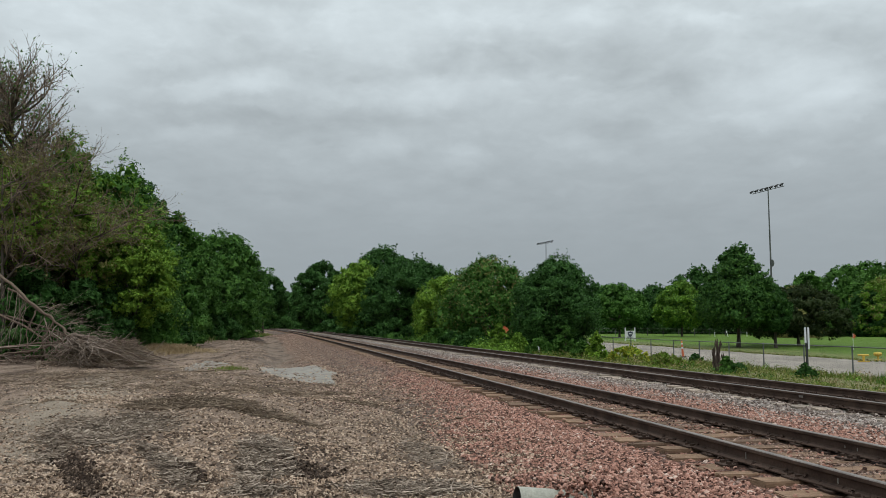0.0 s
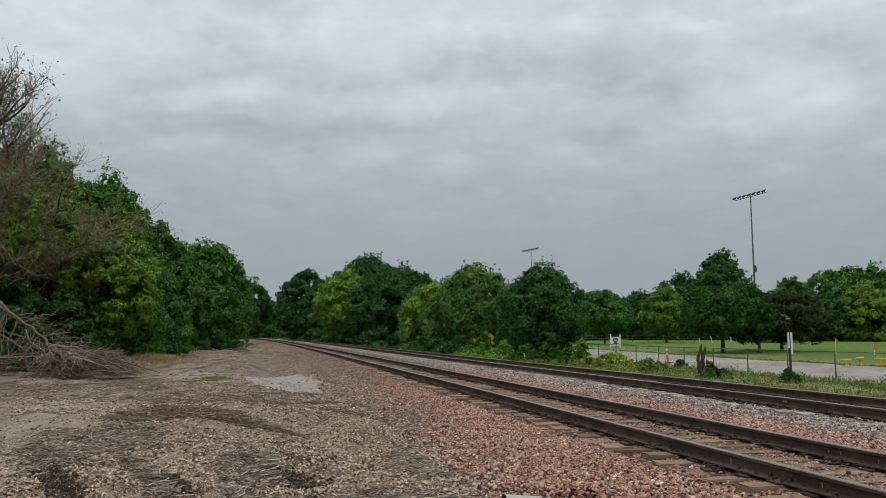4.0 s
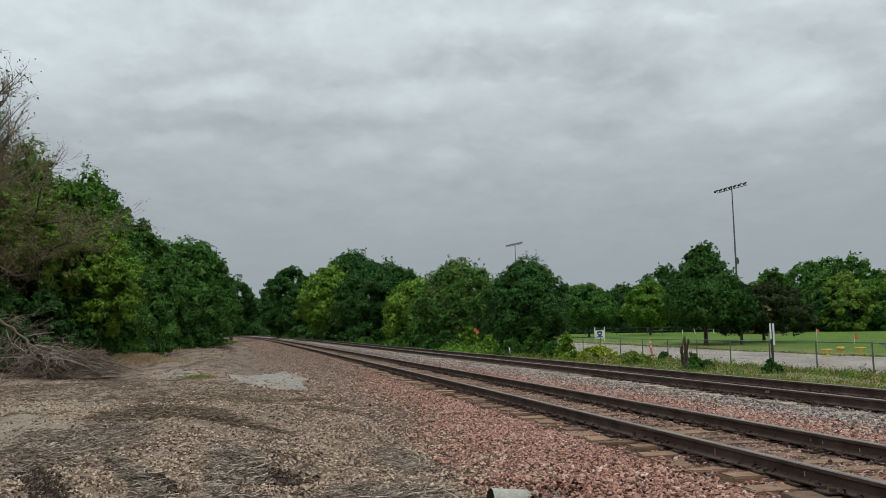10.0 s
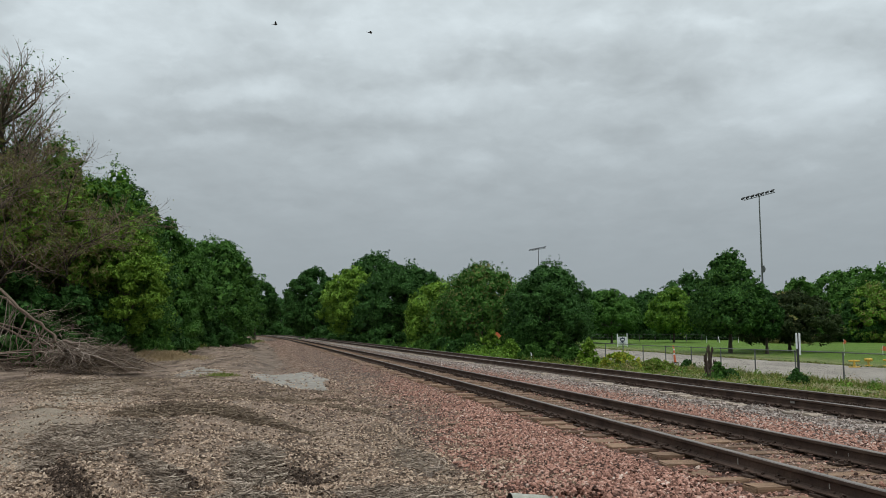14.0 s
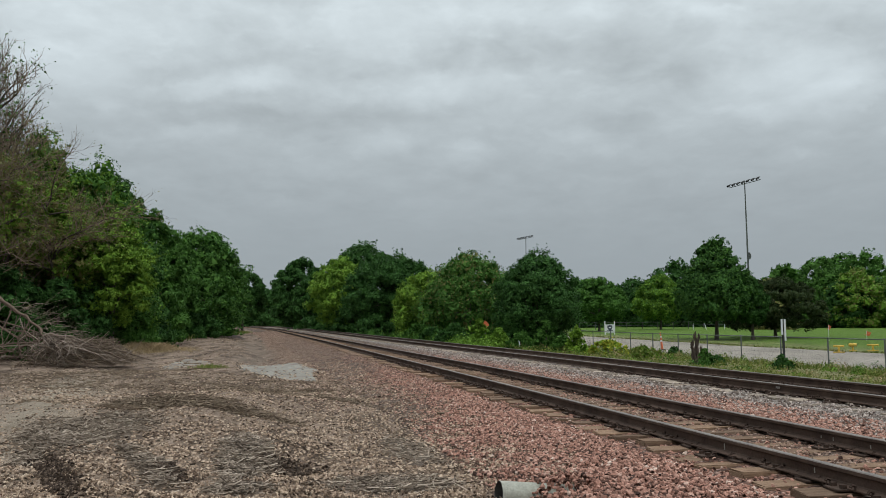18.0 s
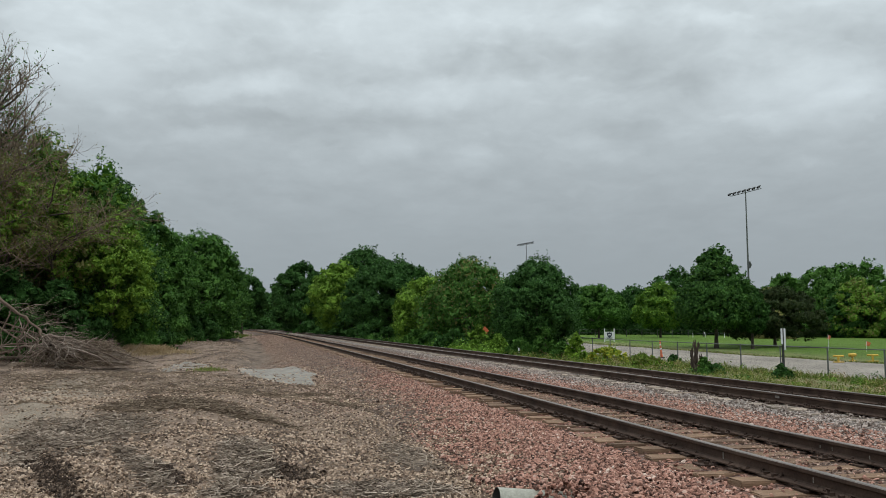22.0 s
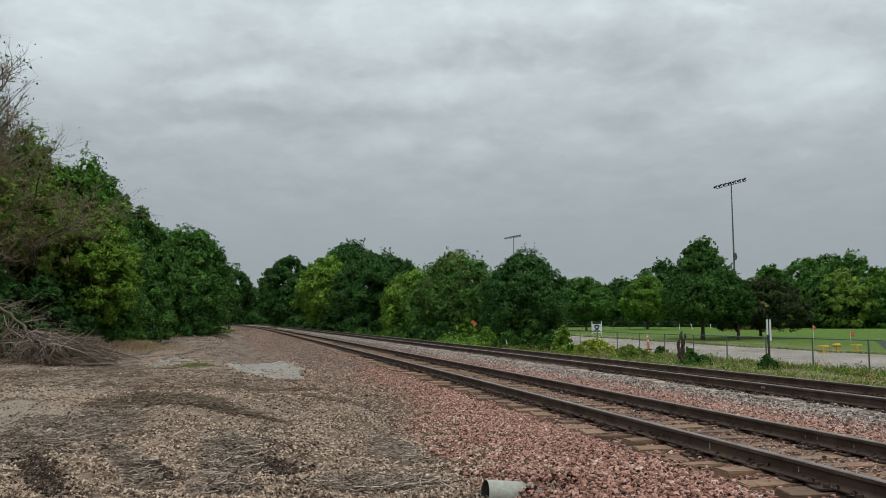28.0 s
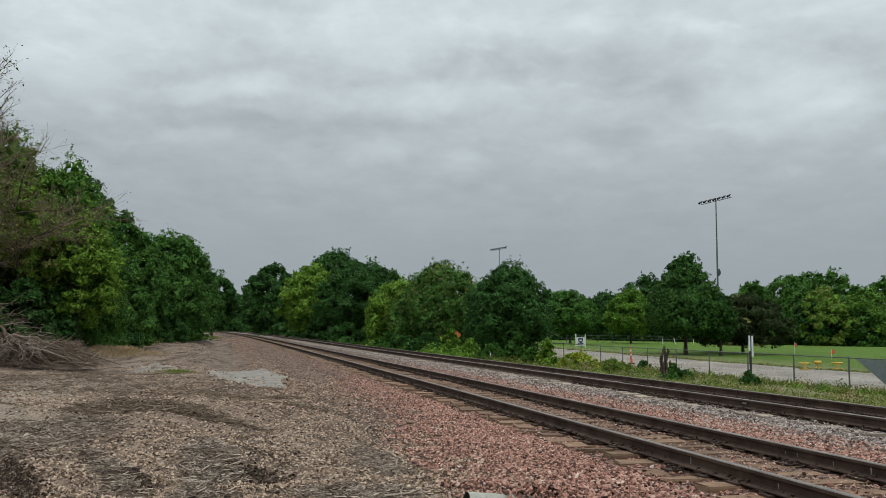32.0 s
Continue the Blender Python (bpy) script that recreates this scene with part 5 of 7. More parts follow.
def bare_tree(x, y, top, width, label, seed, leaves=700, twig=TWIG_BROWN, reach=1.0, leaf=LEAF_OLIVE, size=0.11, base=0.2, thin_r=0.022, levels=3, limbs=17, rise=0.0, aims=(), spread=0.9):
    """A half-dead tree: limbs that fork again and again into fine bare twigs, with few leaves."""
    g = np.random.default_rng(3000 + seed)
    z = float(ground_z(x, y))
    t = thing("tree", label, "tree", pose(x, y, z - 0.03))
    H = top - z
    trunk, twigs = Pile(), Pile()
    tz = np.linspace(0, 1, 9)
    P = np.stack([0.05 * H * np.sin(tz * 2 + seed), 0.03 * H * np.sin(tz * 3), tz * H * 0.86], -1)
    trunk.add(*tube(P, H * 0.011 * np.interp(tz, (0, 0.06, 1), (1.5, 1, 0.15)), 7))
    tips = []

    def grow(a, way, length, r, level):
        k = 5 if level < 2 else 4
        pts = [a]
        w = way.copy()
        for _ in range(k - 1):
            w = w + g.normal(0, 0.16, 3) + np.array([0, 0, 0.05]); w /= np.linalg.norm(w)
            pts.append(pts[-1] + w * length / (k - 1))
        pts = np.array(pts)
        (trunk if level == 0 else twigs).add(*tube(pts, np.linspace(r, r * 0.4, k), 5 if level == 0 else 3))
        if level >= levels:
            tips.append(pts[-1]); return
        for _ in range(5 if level < 2 else 3):
            q = pts[g.integers(1, len(pts))]
            nw = w + g.normal(0, 0.62, 3); nw[2] += 0.12 + 0.35 * rise; nw /= np.linalg.norm(nw)
            grow(q, nw, length * g.uniform(0.42, 0.68), max(r * 0.45, thin_r * 0.5), level + 1)

    for i in range(limbs):
        t0 = g.uniform(base, 1.0)
        A = np.array([np.interp(t0, tz, P[:, k]) for k in range(3)])
        a = g.uniform(0, 2 * np.pi)
        way = np.array([math.cos(a), math.sin(a), g.uniform(0.1, 0.9) + rise]); way /= np.linalg.norm(way)
        grow(A, way, width * 0.5 * reach * g.uniform(0.6, 1.0) * (1.08 - 0.3 * t0), H * 0.0055, 0)
    # long limbs that end in dense tangles of dead twigs
    for ax, ay, az, tufts in aims:
        E = np.array([ax - x, ay - y, az - z])
        A = P[int(np.argmin(np.abs(P[:, 2] - 0.75 * E[2])))]
        u = np.linspace(0, 1, 8)[:, None]
        L = A + (E - A) * u + np.array([0, 0, 0.35]) * np.sin(u * 3) + g.normal(0, 0.06, (8, 3))
        trunk.add(*tube(L, np.linspace(H * 0.006, 0.02, 8), 6))
        for i in range(tufts):
            q = L[3 + i % 5] + g.normal(0, 0.25, 3) * spread
            way = (E - A) / np.linalg.norm(E - A) + g.normal(0, 0.75, 3); way /= np.linalg.norm(way)
            grow(q, way, spread * g.uniform(0.9, 1.7), 0.022, 1)
    part("trunk", trunk.mesh("trunk", BARK, True), t)
    part("twig_tangle", twigs.mesh("twig_tangle", twig), t, "fine bare twigs")
    if leaves:
        tips = np.array(tips)
        C = tips[g.integers(0, len(tips), leaves)] + g.normal(0, 0.12, (leaves, 3))
        V, F = leaf_cloud(C, size, g)
        tagged(part("leaf_spray", mesh_from("leaf_spray", V, F, leaf), t, "sparse leaf sprays"), kind="stuff")
    return t


def build_left_trees():
    G = "trees along the dirt verge"
    bare_tree(-24.4, 40, 16.0, 6.8, "tall half-dead tree with bare twigs and a few leaves", 1, leaves=2400, size=0.08, base=0.58, limbs=46, leaf=LEAF_MID, thin_r=0.018, rise=0.35)
    bare_tree(-27.2, 40, 16.4, 5.4, "second half-dead tree with a thin bare crown", 5, leaves=2600, size=0.075, base=0.45, limbs=18, leaf=LEAF_DEEP, rise=0.7)
    bare_tree(-19.9, 39.4, 9.3, 8.4, "dry brown leafless tree leaning over the brush pile", 2, leaves=1500, size=0.06, base=0.52, limbs=12, reach=0.9, thin_r=0.016, aims=((-16.2, 38.2, 7.0, 26), (-17.6, 38.0, 6.4, 9), (-19.4, 38.0, 5.5, 14)))
    bare_tree(-21.4, 36.0, 10.6, 7.0, "tangle of dead brown boughs in front of green trees", 3, leaves=1800, size=0.06, base=0.45, limbs=12, reach=0.9, thin_r=0.016, aims=((-19.6, 36.6, 9.4, 34), (-20.6, 36.2, 8.4, 12), (-20.0, 36.0, 5.0, 14)))
    tree(-25.5, 41, 11.3, 9.0, LEAF_MID, "broad green tree behind dead boughs", 26000, 0.14, "round", seed=1, clumps=80, base=0.08, group=G, second=(LEAF_FRESH, 0.35, "fresh light green leaves"))
    tree(-23.5, 45.2, 13.1, 7.2, LEAF_FRESH, "tall leafy green tree behind dead boughs", 24000, 0.13, "slope", seed=49, clumps=90, base=0.30, group=G, second=(LEAF_MID, 0.5, "darker leaves"), shoots=0.2)
    tree(-20.9, 46.5, 11.9, 8.2, LEAF_MID, "full mid-green tree with light sprays", 26000, 0.13, "slope", seed=2, clumps=100, base=0.10, group=G, second=(LEAF_FRESH, 0.3, "fresh light green leaves"), shoots=0.2)
    tree(-22.2, 38.2, 10.2, 5.2, LEAF_OLIVE, "light olive leafy tree grown through dead boughs", 13000, 0.11, "slope", seed=50, clumps=70, base=0.50, group=G, second=(LEAF_FRESH, 0.6, "light green leaves"))
    tree(-20.4, 41.2, 9.4, 4.6, LEAF_FRESH, "light green tree beside a leafless one", 14000, 0.11, "slope", seed=51, clumps=70, base=0.48, group=G, second=(LEAF_OLIVE, 0.3, "olive-brown leaves"))
    tree(-24.0, 57, 12.5, 6.4, LEAF_DEEP, "tall dark green tree in the verge", 22000, 0.17, "round", seed=3, clumps=70, base=0.08, group=G)
    tree(-18.3, 43.2, 8.1, 4.4, LEAF_SPRING, "bright yellow-green young tree", 16000, 0.12, "round", seed=4, clumps=60, base=0.24, group=G, second=(LEAF_FRESH, 0.3, "darker leaves"))
    tree(-25.2, 67, 11.6, 6.0, LEAF_MID, "green tree in the dense verge", 17000, 0.2, "round", seed=5, clumps=60, base=0.06, group=G)
    tree(-25.9, 81, 11.7, 11.2, LEAF_MID, "wide rounded mid-green tree", 22000, 0.21, "spread", seed=6, clumps=80, base=0.04, group=G, second=(LEAF_DEEP, 0.2, "darker leaves"))
    tree(-29.0, 98, 12.7, 7.6, LEAF_DEEP, "dark tree at the end of the verge", 14000, 0.25, "round", seed=7, clumps=60, base=0.16, group=G)
    tree(-33.7, 131, 10.6, 8.8, LEAF_DEEP, "dark open-branched tree by the bend of the track", 9000, 0.3, "spread", seed=8, clumps=40, base=0.36, group=G, loose=0.8)
    tree(-36.0, 116, 9.0, 8.0, LEAF_DEEP, "dark dense tree by the bend of the track", 10000, 0.3, "spread", seed=9, clumps=40, base=0.03, group=G)
    tree(-25.0, 44, 11.0, 6.5, LEAF_OLIVE, "olive-brown leafy tree behind dead boughs", 15000, 0.16, "round", seed=16, clumps=60, base=0.04, group=G, second=(LEAF_FRESH, 0.3, "light green leaves"))
    tree(-22.9, 40.6, 10.6, 5.6, LEAF_FRESH, "thin-leaved tree tangled with dead boughs", 15000, 0.13, "round", seed=17, clumps=60, base=0.42, group=G, second=(LEAF_OLIVE, 0.4, "olive-brown leaves"))
    tree(-24.6, 39.6, 12.4, 5.4, LEAF_OLIVE, "sparse olive-brown tree under bare twigs", 7000, 0.10, "round", seed=18, clumps=70, base=0.40, group=G, loose=0.55, bare=2)
    tree(-26.5, 42.0, 12.4, 7.0, LEAF_OLIVE, "dull olive tree behind bare twigs", 12000, 0.14, "round", seed=19, clumps=60, base=0.15, group=G, second=(LEAF_MID, 0.4, "green leaves"))
    tree(-22.4, 44.2, 10.9, 5.4, LEAF_FRESH, "green tree with olive shoots behind dead boughs", 14000, 0.14, "round", seed=48, clumps=60, base=0.05, group=G, second=(LEAF_OLIVE, 0.4, "olive-brown leaves"))
    tree(-29.5, 46, 12.6, 9.0, LEAF_MID, "green tree behind the verge", 16000, 0.18, "round", seed=10, clumps=60, base=0.05, group=G)
    tree(-23.0, 52, 12.0, 6.0, LEAF_DEEP, "dark green tree behind a yellow-green one", 16000, 0.17, "round", seed=11, clumps=60, base=0.05, group=G)
    tree(-25.6, 62, 12.2, 4.6, LEAF_DEEP, "dark green tree in the dense verge", 14000, 0.18, "round", seed=12, clumps=60, base=0.05, group=G)
    tree(-25.6, 73, 10.6, 6.0, LEAF_MID, "full mid-green tree in the verge", 14000, 0.2, "round", seed=13, clumps=60, base=0.05, group=G)
    tree(-26.4, 89, 12.2, 7.0, LEAF_MID, "mid-green tree in the verge", 13000, 0.23, "round", seed=14, clumps=60, base=0.04, group=G)
    tree(-32.4, 107, 11.6, 7.0, LEAF_DEEP, "dark green tree near the bend", 11000, 0.26, "spread", seed=15, clumps=60, base=0.03, group=G)
    for k, (x, y, top, w, m) in enumerate(((-21.8, 60, 6.4, 5.0, LEAF_MID), (-24.0, 75, 3.6, 5.5, LEAF_DEEP), (-27.6, 90, 4.0, 6.0, LEAF_DEEP), (-19.6, 50.5, 4.2, 4.5, LEAF_DEEP),
                                          (-23.5, 44, 5.0, 6.0, LEAF_DEEP), (-31.4, 104, 4.5, 6.0, LEAF_MID), (-21.4, 55, 3.4, 4.0, LEAF_FRESH), (-27.5, 40, 5.2, 6.5, LEAF_DEEP), (-21.0, 37.5, 4.6, 4.6, LEAF_DEEP), (-19.0, 38.6, 4.0, 3.4, LEAF_DEEP), (-19.8, 42.2, 4.4, 3.8, LEAF_DEEP), (-18.0, 45.2, 2.6, 3.2, LEAF_MID), (-38.5, 122, 5.0, 8.0, LEAF_DEEP))):
        tree(x, y, top, w, m, "dense leafy bush at the foot of the trees", 10000, 0.085 + 0.0014 * y, "bush", seed=20 + k, clumps=40, base=0.0, category="bush", group="verge bushes", fork=0.1)


def build_middle_trees():
    G = "trees beyond the far track"
    tree(-52, 232, 12.0, 17, LEAF_DEEP, "distant dark green tree past the bend", 9000, 0.5, "spread", seed=30, base=0.0, group=G)
    tree(-66, 245, 11.0, 18, LEAF_MID, "distant green tree past the bend", 9000, 0.5, "spread", seed=31, base=0.0, group=G)
    tree(-38, 205, 11.0, 14, LEAF_MID, "distant tree where the track bends", 9000, 0.45, "spread", seed=32, base=0.0, group=G)
    tree(-27.5, 150, 14.3, 12.6, LEAF_DEEP, "tall dark green tree with feathery top", 15000, 0.34, "spread", seed=33, base=0.20, clumps=60, group=G, loose=0.85)
    tree(-13.6, 131, 15.6, 14.5, LEAF_DEEP, "tall rounded dark green tree", 17000, 0.31, "round", seed=34, base=0.20, clumps=70, group=G)
    tree(-14.6, 110, 11.2, 9.4, LEAF_SPRING, "light green tree among darker ones", 14000, 0.25, "round", seed=35, base=0.18, clumps=60, group=G, second=(LEAF_FRESH, 0.4, "darker leaves"))
    tree(-6.6, 103, 10.7, 13.2, LEAF_DEEP, "broad dark green tree with layered boughs", 25000, 0.24, "spread", seed=36, base=0.22, clumps=75, group=G)
    tree(-11.0, 108, 7.0, 9.0, LEAF_DEEP, "low dark green tree in deep shade", 9000, 0.24, "bush", seed=37, base=0.0, clumps=40, group=G)
    tree(-1.6, 75, 6.8, 6.6, LEAF_SPRING, "yellow-green tree with drooping boughs", 15000, 0.17, "spread", seed=38, base=0.10, clumps=64, group=G, second=(LEAF_FRESH, 0.35, "darker leaves"), shoots=0.2)
    tree(2.3, 70, 8.2, 9.6, LEAF_MID, "airy green tree with upright sprays", 24000, 0.15, "round", seed=47, base=0.06, clumps=90, group=G, second=(LEAF_OLIVE, 0.12, "olive green leaves"), shoots=0.45)
    tree(7.0, 59.5, 7.2, 7.5, LEAF_DEEP, "dense round dark green tree", 32000, 0.14, "round", seed=40, base=0.12, clumps=80, group=G)
    for k, (x, y, top, w) in enumerate(((-27.5, 152, 4.0, 12), (-14, 133, 4.0, 12), (-15, 112.5, 2.8, 8), (-7, 105, 3.0, 10), (-1.8, 78, 2.2, 6.5), (2.6, 72, 2.4, 7.5), (7.0, 61, 1.9, 5.5), (-38, 190, 4, 14), (-21, 141, 3.5, 12))):
        tree(x, y + 8.0, top + 1.0, w, LEAF_DEEP, "dark undergrowth in the shade of trees", 5000, 0.10 + 0.0016 * y, "bush", seed=140 + k, clumps=36, base=0.0, category="bush", group="undergrowth", fork=0.1)
    for k, (x, y, top, w, m) in enumerate(((6.1, 47.5, 1.75, 1.7, LEAF_MID), (7.6, 45.5, 1.4, 1.2, LEAF_SPRING), (2.3, 53, 1.9, 1.9, LEAF_FRESH), (3.5, 51.5, 1.3, 1.8, LEAF_FRESH), (0.6, 57, 1.6, 2.6, LEAF_DEEP),
                                          (-2.2, 66, 1.5, 3.4, LEAF_MID), (-5.5, 78, 1.7, 3.6, LEAF_DEEP), (4.8, 50, 1.0, 2.2, LEAF_MID), (-1.0, 61, 1.3, 2.5, LEAF_DEEP), (7.0, 47, 0.9, 1.5, LEAF_MID), (-9.5, 92, 2.0, 5.0, LEAF_DEEP), (-16, 118, 2.4, 7, LEAF_DEEP), (-24, 140, 2.6, 8, LEAF_DEEP))):
        tree(x, y, top, w, m, "leafy weed bush beside the far track", 3600, 0.085 + 0.0016 * (y - 40), "cone" if top > 1.2 and w < 2 else "bush", seed=60 + k, clumps=30, base=0.0, category="bush", group="trackside bushes", fork=0.1, trunk=0.025, shoots=0.55, loose=0.62)


def build_right_trees():
    G = "trees on the playing field"
    tree(22.0, 112, 8.0, 8.8, LEAF_MID, "small round-headed tree with a dark trunk", 10000, 0.27, "round", seed=80, base=0.26, clumps=46, group=G)
    tree(33.5, 122, 9.0, 8.4, LEAF_FRESH, "light green tree at the field's edge", 10000, 0.29, "round", seed=81, base=0.24, clumps=46, group=G, second=(LEAF_MID, 0.25, "darker leaves"))
    tree(24.5, 71, 9.4, 7.4, LEAF_DEEP, "broad conical tree standing on the field", 22000, 0.17, "cone", seed=82, base=0.24, clumps=84, group=G, fork=0.20, trunk=0.15, second=(LEAF_MID, 0.4, "lighter green leaves"))
    tree(27.3, 69.8, 5.6, 2.8, LEAF_DEEP, "slim dark tree beside a broad one", 8000, 0.17, "round", seed=83, base=0.3, clumps=34, group=G, trunk=0.12)
    tree(31.9, 76, 5.8, 10.6, LEAF_RED, "low spreading tree with dull purple leaves", 17000, 0.18, "spread", seed=84, base=0.24, clumps=60, group=G, trunk=0.13)
    tree(66.0, 126, 10.2, 10.5, LEAF_FRESH, "light green tree with olive leaves at the wood edge", 11000, 0.25, "round", seed=85, base=0.05, clumps=50, group=G, second=(LEAF_OLIVE, 0.22, "olive leaves"))
    tree(73.5, 126, 10.4, 9.5, LEAF_FRESH, "light green tree at the wood edge", 11000, 0.25, "round", seed=86, base=0.06, clumps=50, group=G, second=(LEAF_MID, 0.45, "darker green leaves"))
    tree(49.0, 118, 8.0, 8.0, LEAF_OLIVE, "dull olive tree at the field's edge", 8000, 0.27, "spread", seed=87, base=0.02, clumps=46, group=G)
    rows = ((44.2, 150, 13.6, 13, LEAF_DEEP), (22, 165, 10.8, 14, LEAF_DEEP), (31, 168, 11.0, 14, LEAF_MID), (26.5, 150, 9.0, 10, LEAF_DEEP), (40, 164, 11.0, 13, LEAF_DEEP), (60, 165, 13, 14, LEAF_MID), (84, 165, 16, 15, LEAF_MID), (57, 130, 8.0, 9, LEAF_MID), (65, 127, 8.5, 9, LEAF_DEEP), (55, 146, 10.5, 11, LEAF_DEEP), (61.8, 142, 12.0, 10, LEAF_MID), (67.3, 141, 13.2, 12, LEAF_MID),
            (78, 145, 14.9, 13.5, LEAF_MID), (88, 142, 14.0, 13, LEAF_MID), (98, 140, 15.0, 13, LEAF_MID), (38, 152, 8.5, 10, LEAF_DEEP), (50, 150, 9.0, 10, LEAF_DEEP), (14, 160, 9.5, 12, LEAF_DEEP), (72, 125, 8.0, 9, LEAF_MID), (5, 165, 10.5, 14, LEAF_DEEP))
    for k, (x, y, top, w, m) in enumerate(rows):
        tree(x, y, top, w, m, "tree in the wood behind the playing field", 7000, 0.36, "spread", seed=100 + k, base=0.02, clumps=52, group="wood behind the field")


build_left_trees()
build_middle_trees()
build_right_trees()


def light_screen_behind():
    """A belt of leaves added out of view behind the camera, to block low light from that side."""
    g = np.random.default_rng(78)
    n = 26000
    x = g.uniform(-70, 70, n)
    y = -42 - 8 * g.uniform(0, 1, n) + 4 * np.sin(x * 0.13)
    z = (15 + 2.5 * np.sin(x * 0.5) + 1.5 * np.sin(x * 1.3)) * g.uniform(0, 1, n) ** 0.8
    V, F = leaf_cloud(np.stack([x, y, z + 0.4], -1), 0.7, g)
    tagged(new("light_screen_woods", mesh_from("light_screen_woods", V, F, LEAF_DEEP)), "added unseen belt of leaves that blocks low light behind the camera", "woods", kind="stuff")


light_screen_behind()


def far_woods():
    """The closing belt of woodland all round, well behind the rest."""
    g = np.random.default_rng(77)
    n = 26000
    a = g.uniform(-np.pi, np.pi, n)
    R = 300 + 40 * g.uniform(0, 1, n) + 30 * np.sin(3 * a)
    hmax = 11 + 3 * np.sin(a * 23) + 2 * np.sin(a * 61 + 1) + 1.5 * np.sin(a * 140)
    z = hmax * g.uniform(0, 1, n) ** 0.7
    C = np.stack([R * np.sin(a), R * np.cos(a), z + 0.8], -1)
    V, F = leaf_cloud(C, 1.6, g)
    tagged(new("distant_woods", mesh_from("distant_woods", V, F, LEAF_DEEP)), "belt of distant dark green woodland", "woods", kind="stuff")


far_woods()

# ---------- brush pile ----------
def build_brush_pile():
    g = np.random.default_rng(31)
    pile = thing("brush_pile", "heap of cut grey dead branches at the edge of the dirt", "brush pile", pose(-16.0, 31.5, float(ground_z(-16.0, 31.5))))
    # thick boughs lying from high at the back down to the ground
    for line, r in ((((-3.6, 0.9, 3.7), (-1.84, 0.1, 2.62), (-0.62, -0.2, 1.87), (0.35, -0.5, 1.08), (1.13, -0.9, 0.38), (1.73, -1.2, 0.04)), 0.068),
                    (((-3.2, 1.1, 3.1), (-1.4, 0.3, 2.15), (-0.3, -0.1, 1.55), (0.3, -0.4, 1.12)), 0.05), (((-3.4, 0.4, 0.3), (-1.68, 0, 0.48), (-0.63, -0.3, 0.8), (0.35, -0.5, 1.05), (1.0, -0.5, 1.08), (2.2, -0.7, 0.72), (3.6, -1.1, 0.25)), 0.05),
                    (((0.35, -0.5, 1.05), (1.2, -0.9, 0.6), (2.3, -1.2, 0.08)), 0.05), (((0.3, -0.5, 1.1), (1.8, -1.0, 0.75), (3.4, -1.3, 0.05)), 0.045), (((0.3, -0.5, 1.05), (0.4, -0.8, 0.6), (0.7, -1.1, 0.04)), 0.04),
                    (((-0.5, -0.3, 1.8), (-0.7, -0.7, 1.0), (-0.4, -1.0, 0.3)), 0.035), (((-1.3, 0.0, 2.3), (-1.5, -0.5, 1.3), (-1.2, -0.8, 0.6)), 0.03), (((-0.6, -0.3, 0.8), (0.2, -0.9, 0.5), (1.0, -1.2, 0.06)), 0.04)):
        L = np.array(line)
        u = np.linspace(0, len(L) - 1, 4 * len(L))
        P = np.stack([np.interp(u, np.arange(len(L)), L[:, k]) for k in range(3)], -1) + g.normal(0, 0.035, (len(u), 3))
        part("bough", mesh_from("bough", *tube(P, np.linspace(r, r * 0.4, len(u)), 7), DEADWOOD, True), pile)
    for A, B, r in (((-6.2, 1.5, 2.9), (0.4, -0.4, 0.35), 0.07), ((-4.6, -0.4, 0.45), (1.0, -0.3, 0.75), 0.06), ((-3.6, 0.8, 2.0), (2.0, -0.4, 0.3), 0.045), ((-2.0, 0.5, 1.4), (4.6, -0.5, 0.1), 0.045),
                    ((-5.2, -0.5, 0.25), (-0.8, -0.7, 0.55), 0.05), ((-0.8, -0.2, 1.3), (1.2, -1.3, 0.05), 0.04), ((-1.0, 0.1, 1.2), (2.8, -0.6, 0.25), 0.035)):
        A, B = np.array(A), np.array(B)
        t = np.linspace(0, 1, 9)[:, None]
        P = A + (B - A) * t + np.array([0, 0, 0.22]) * np.sin(t * np.pi) + g.normal(0, 0.035, (9, 3))
        P[:, 2] = np.maximum(P[:, 2], 0.02)
        part("bough", mesh_from("bough", *tube(P, np.linspace(r, r * 0.4, 9), 7), DEADWOOD, True), pile)
    # pale branches fan out from the fork of the boughs down to the dirt, each with side twigs
    P = Pile()

    def branch(A, B, arc, r, twigs):
        t = np.linspace(0, 1, 7)[:, None]
        Q = A + (B - A) * t + np.array([0, 0, arc]) * np.sin(t * np.pi) + g.normal(0, 0.03, (7, 3)) * (0.4 + t)
        Q[:, 2] = np.maximum(Q[:, 2], 0.02)
        P.add(*tube(Q, np.linspace(r, r * 0.3, 7), 5))
        way = B - A
        for _ in range(twigs):
            b = Q[g.integers(2, 7)]
            e = b + (way / np.linalg.norm(way) + g.normal(0, 0.55, 3)) * g.uniform(0.2, 0.6)
            e[2] = max(e[2], 0.02)
            P.add(*tube(np.stack([b, (b + e) / 2 + g.normal(0, 0.03, 3), e]), (r * 0.5, r * 0.35, r * 0.15), 3))

    fork = np.array([0.25, -0.45, 1.1])
    foot = np.array([1.35, -1.0, 0.3])
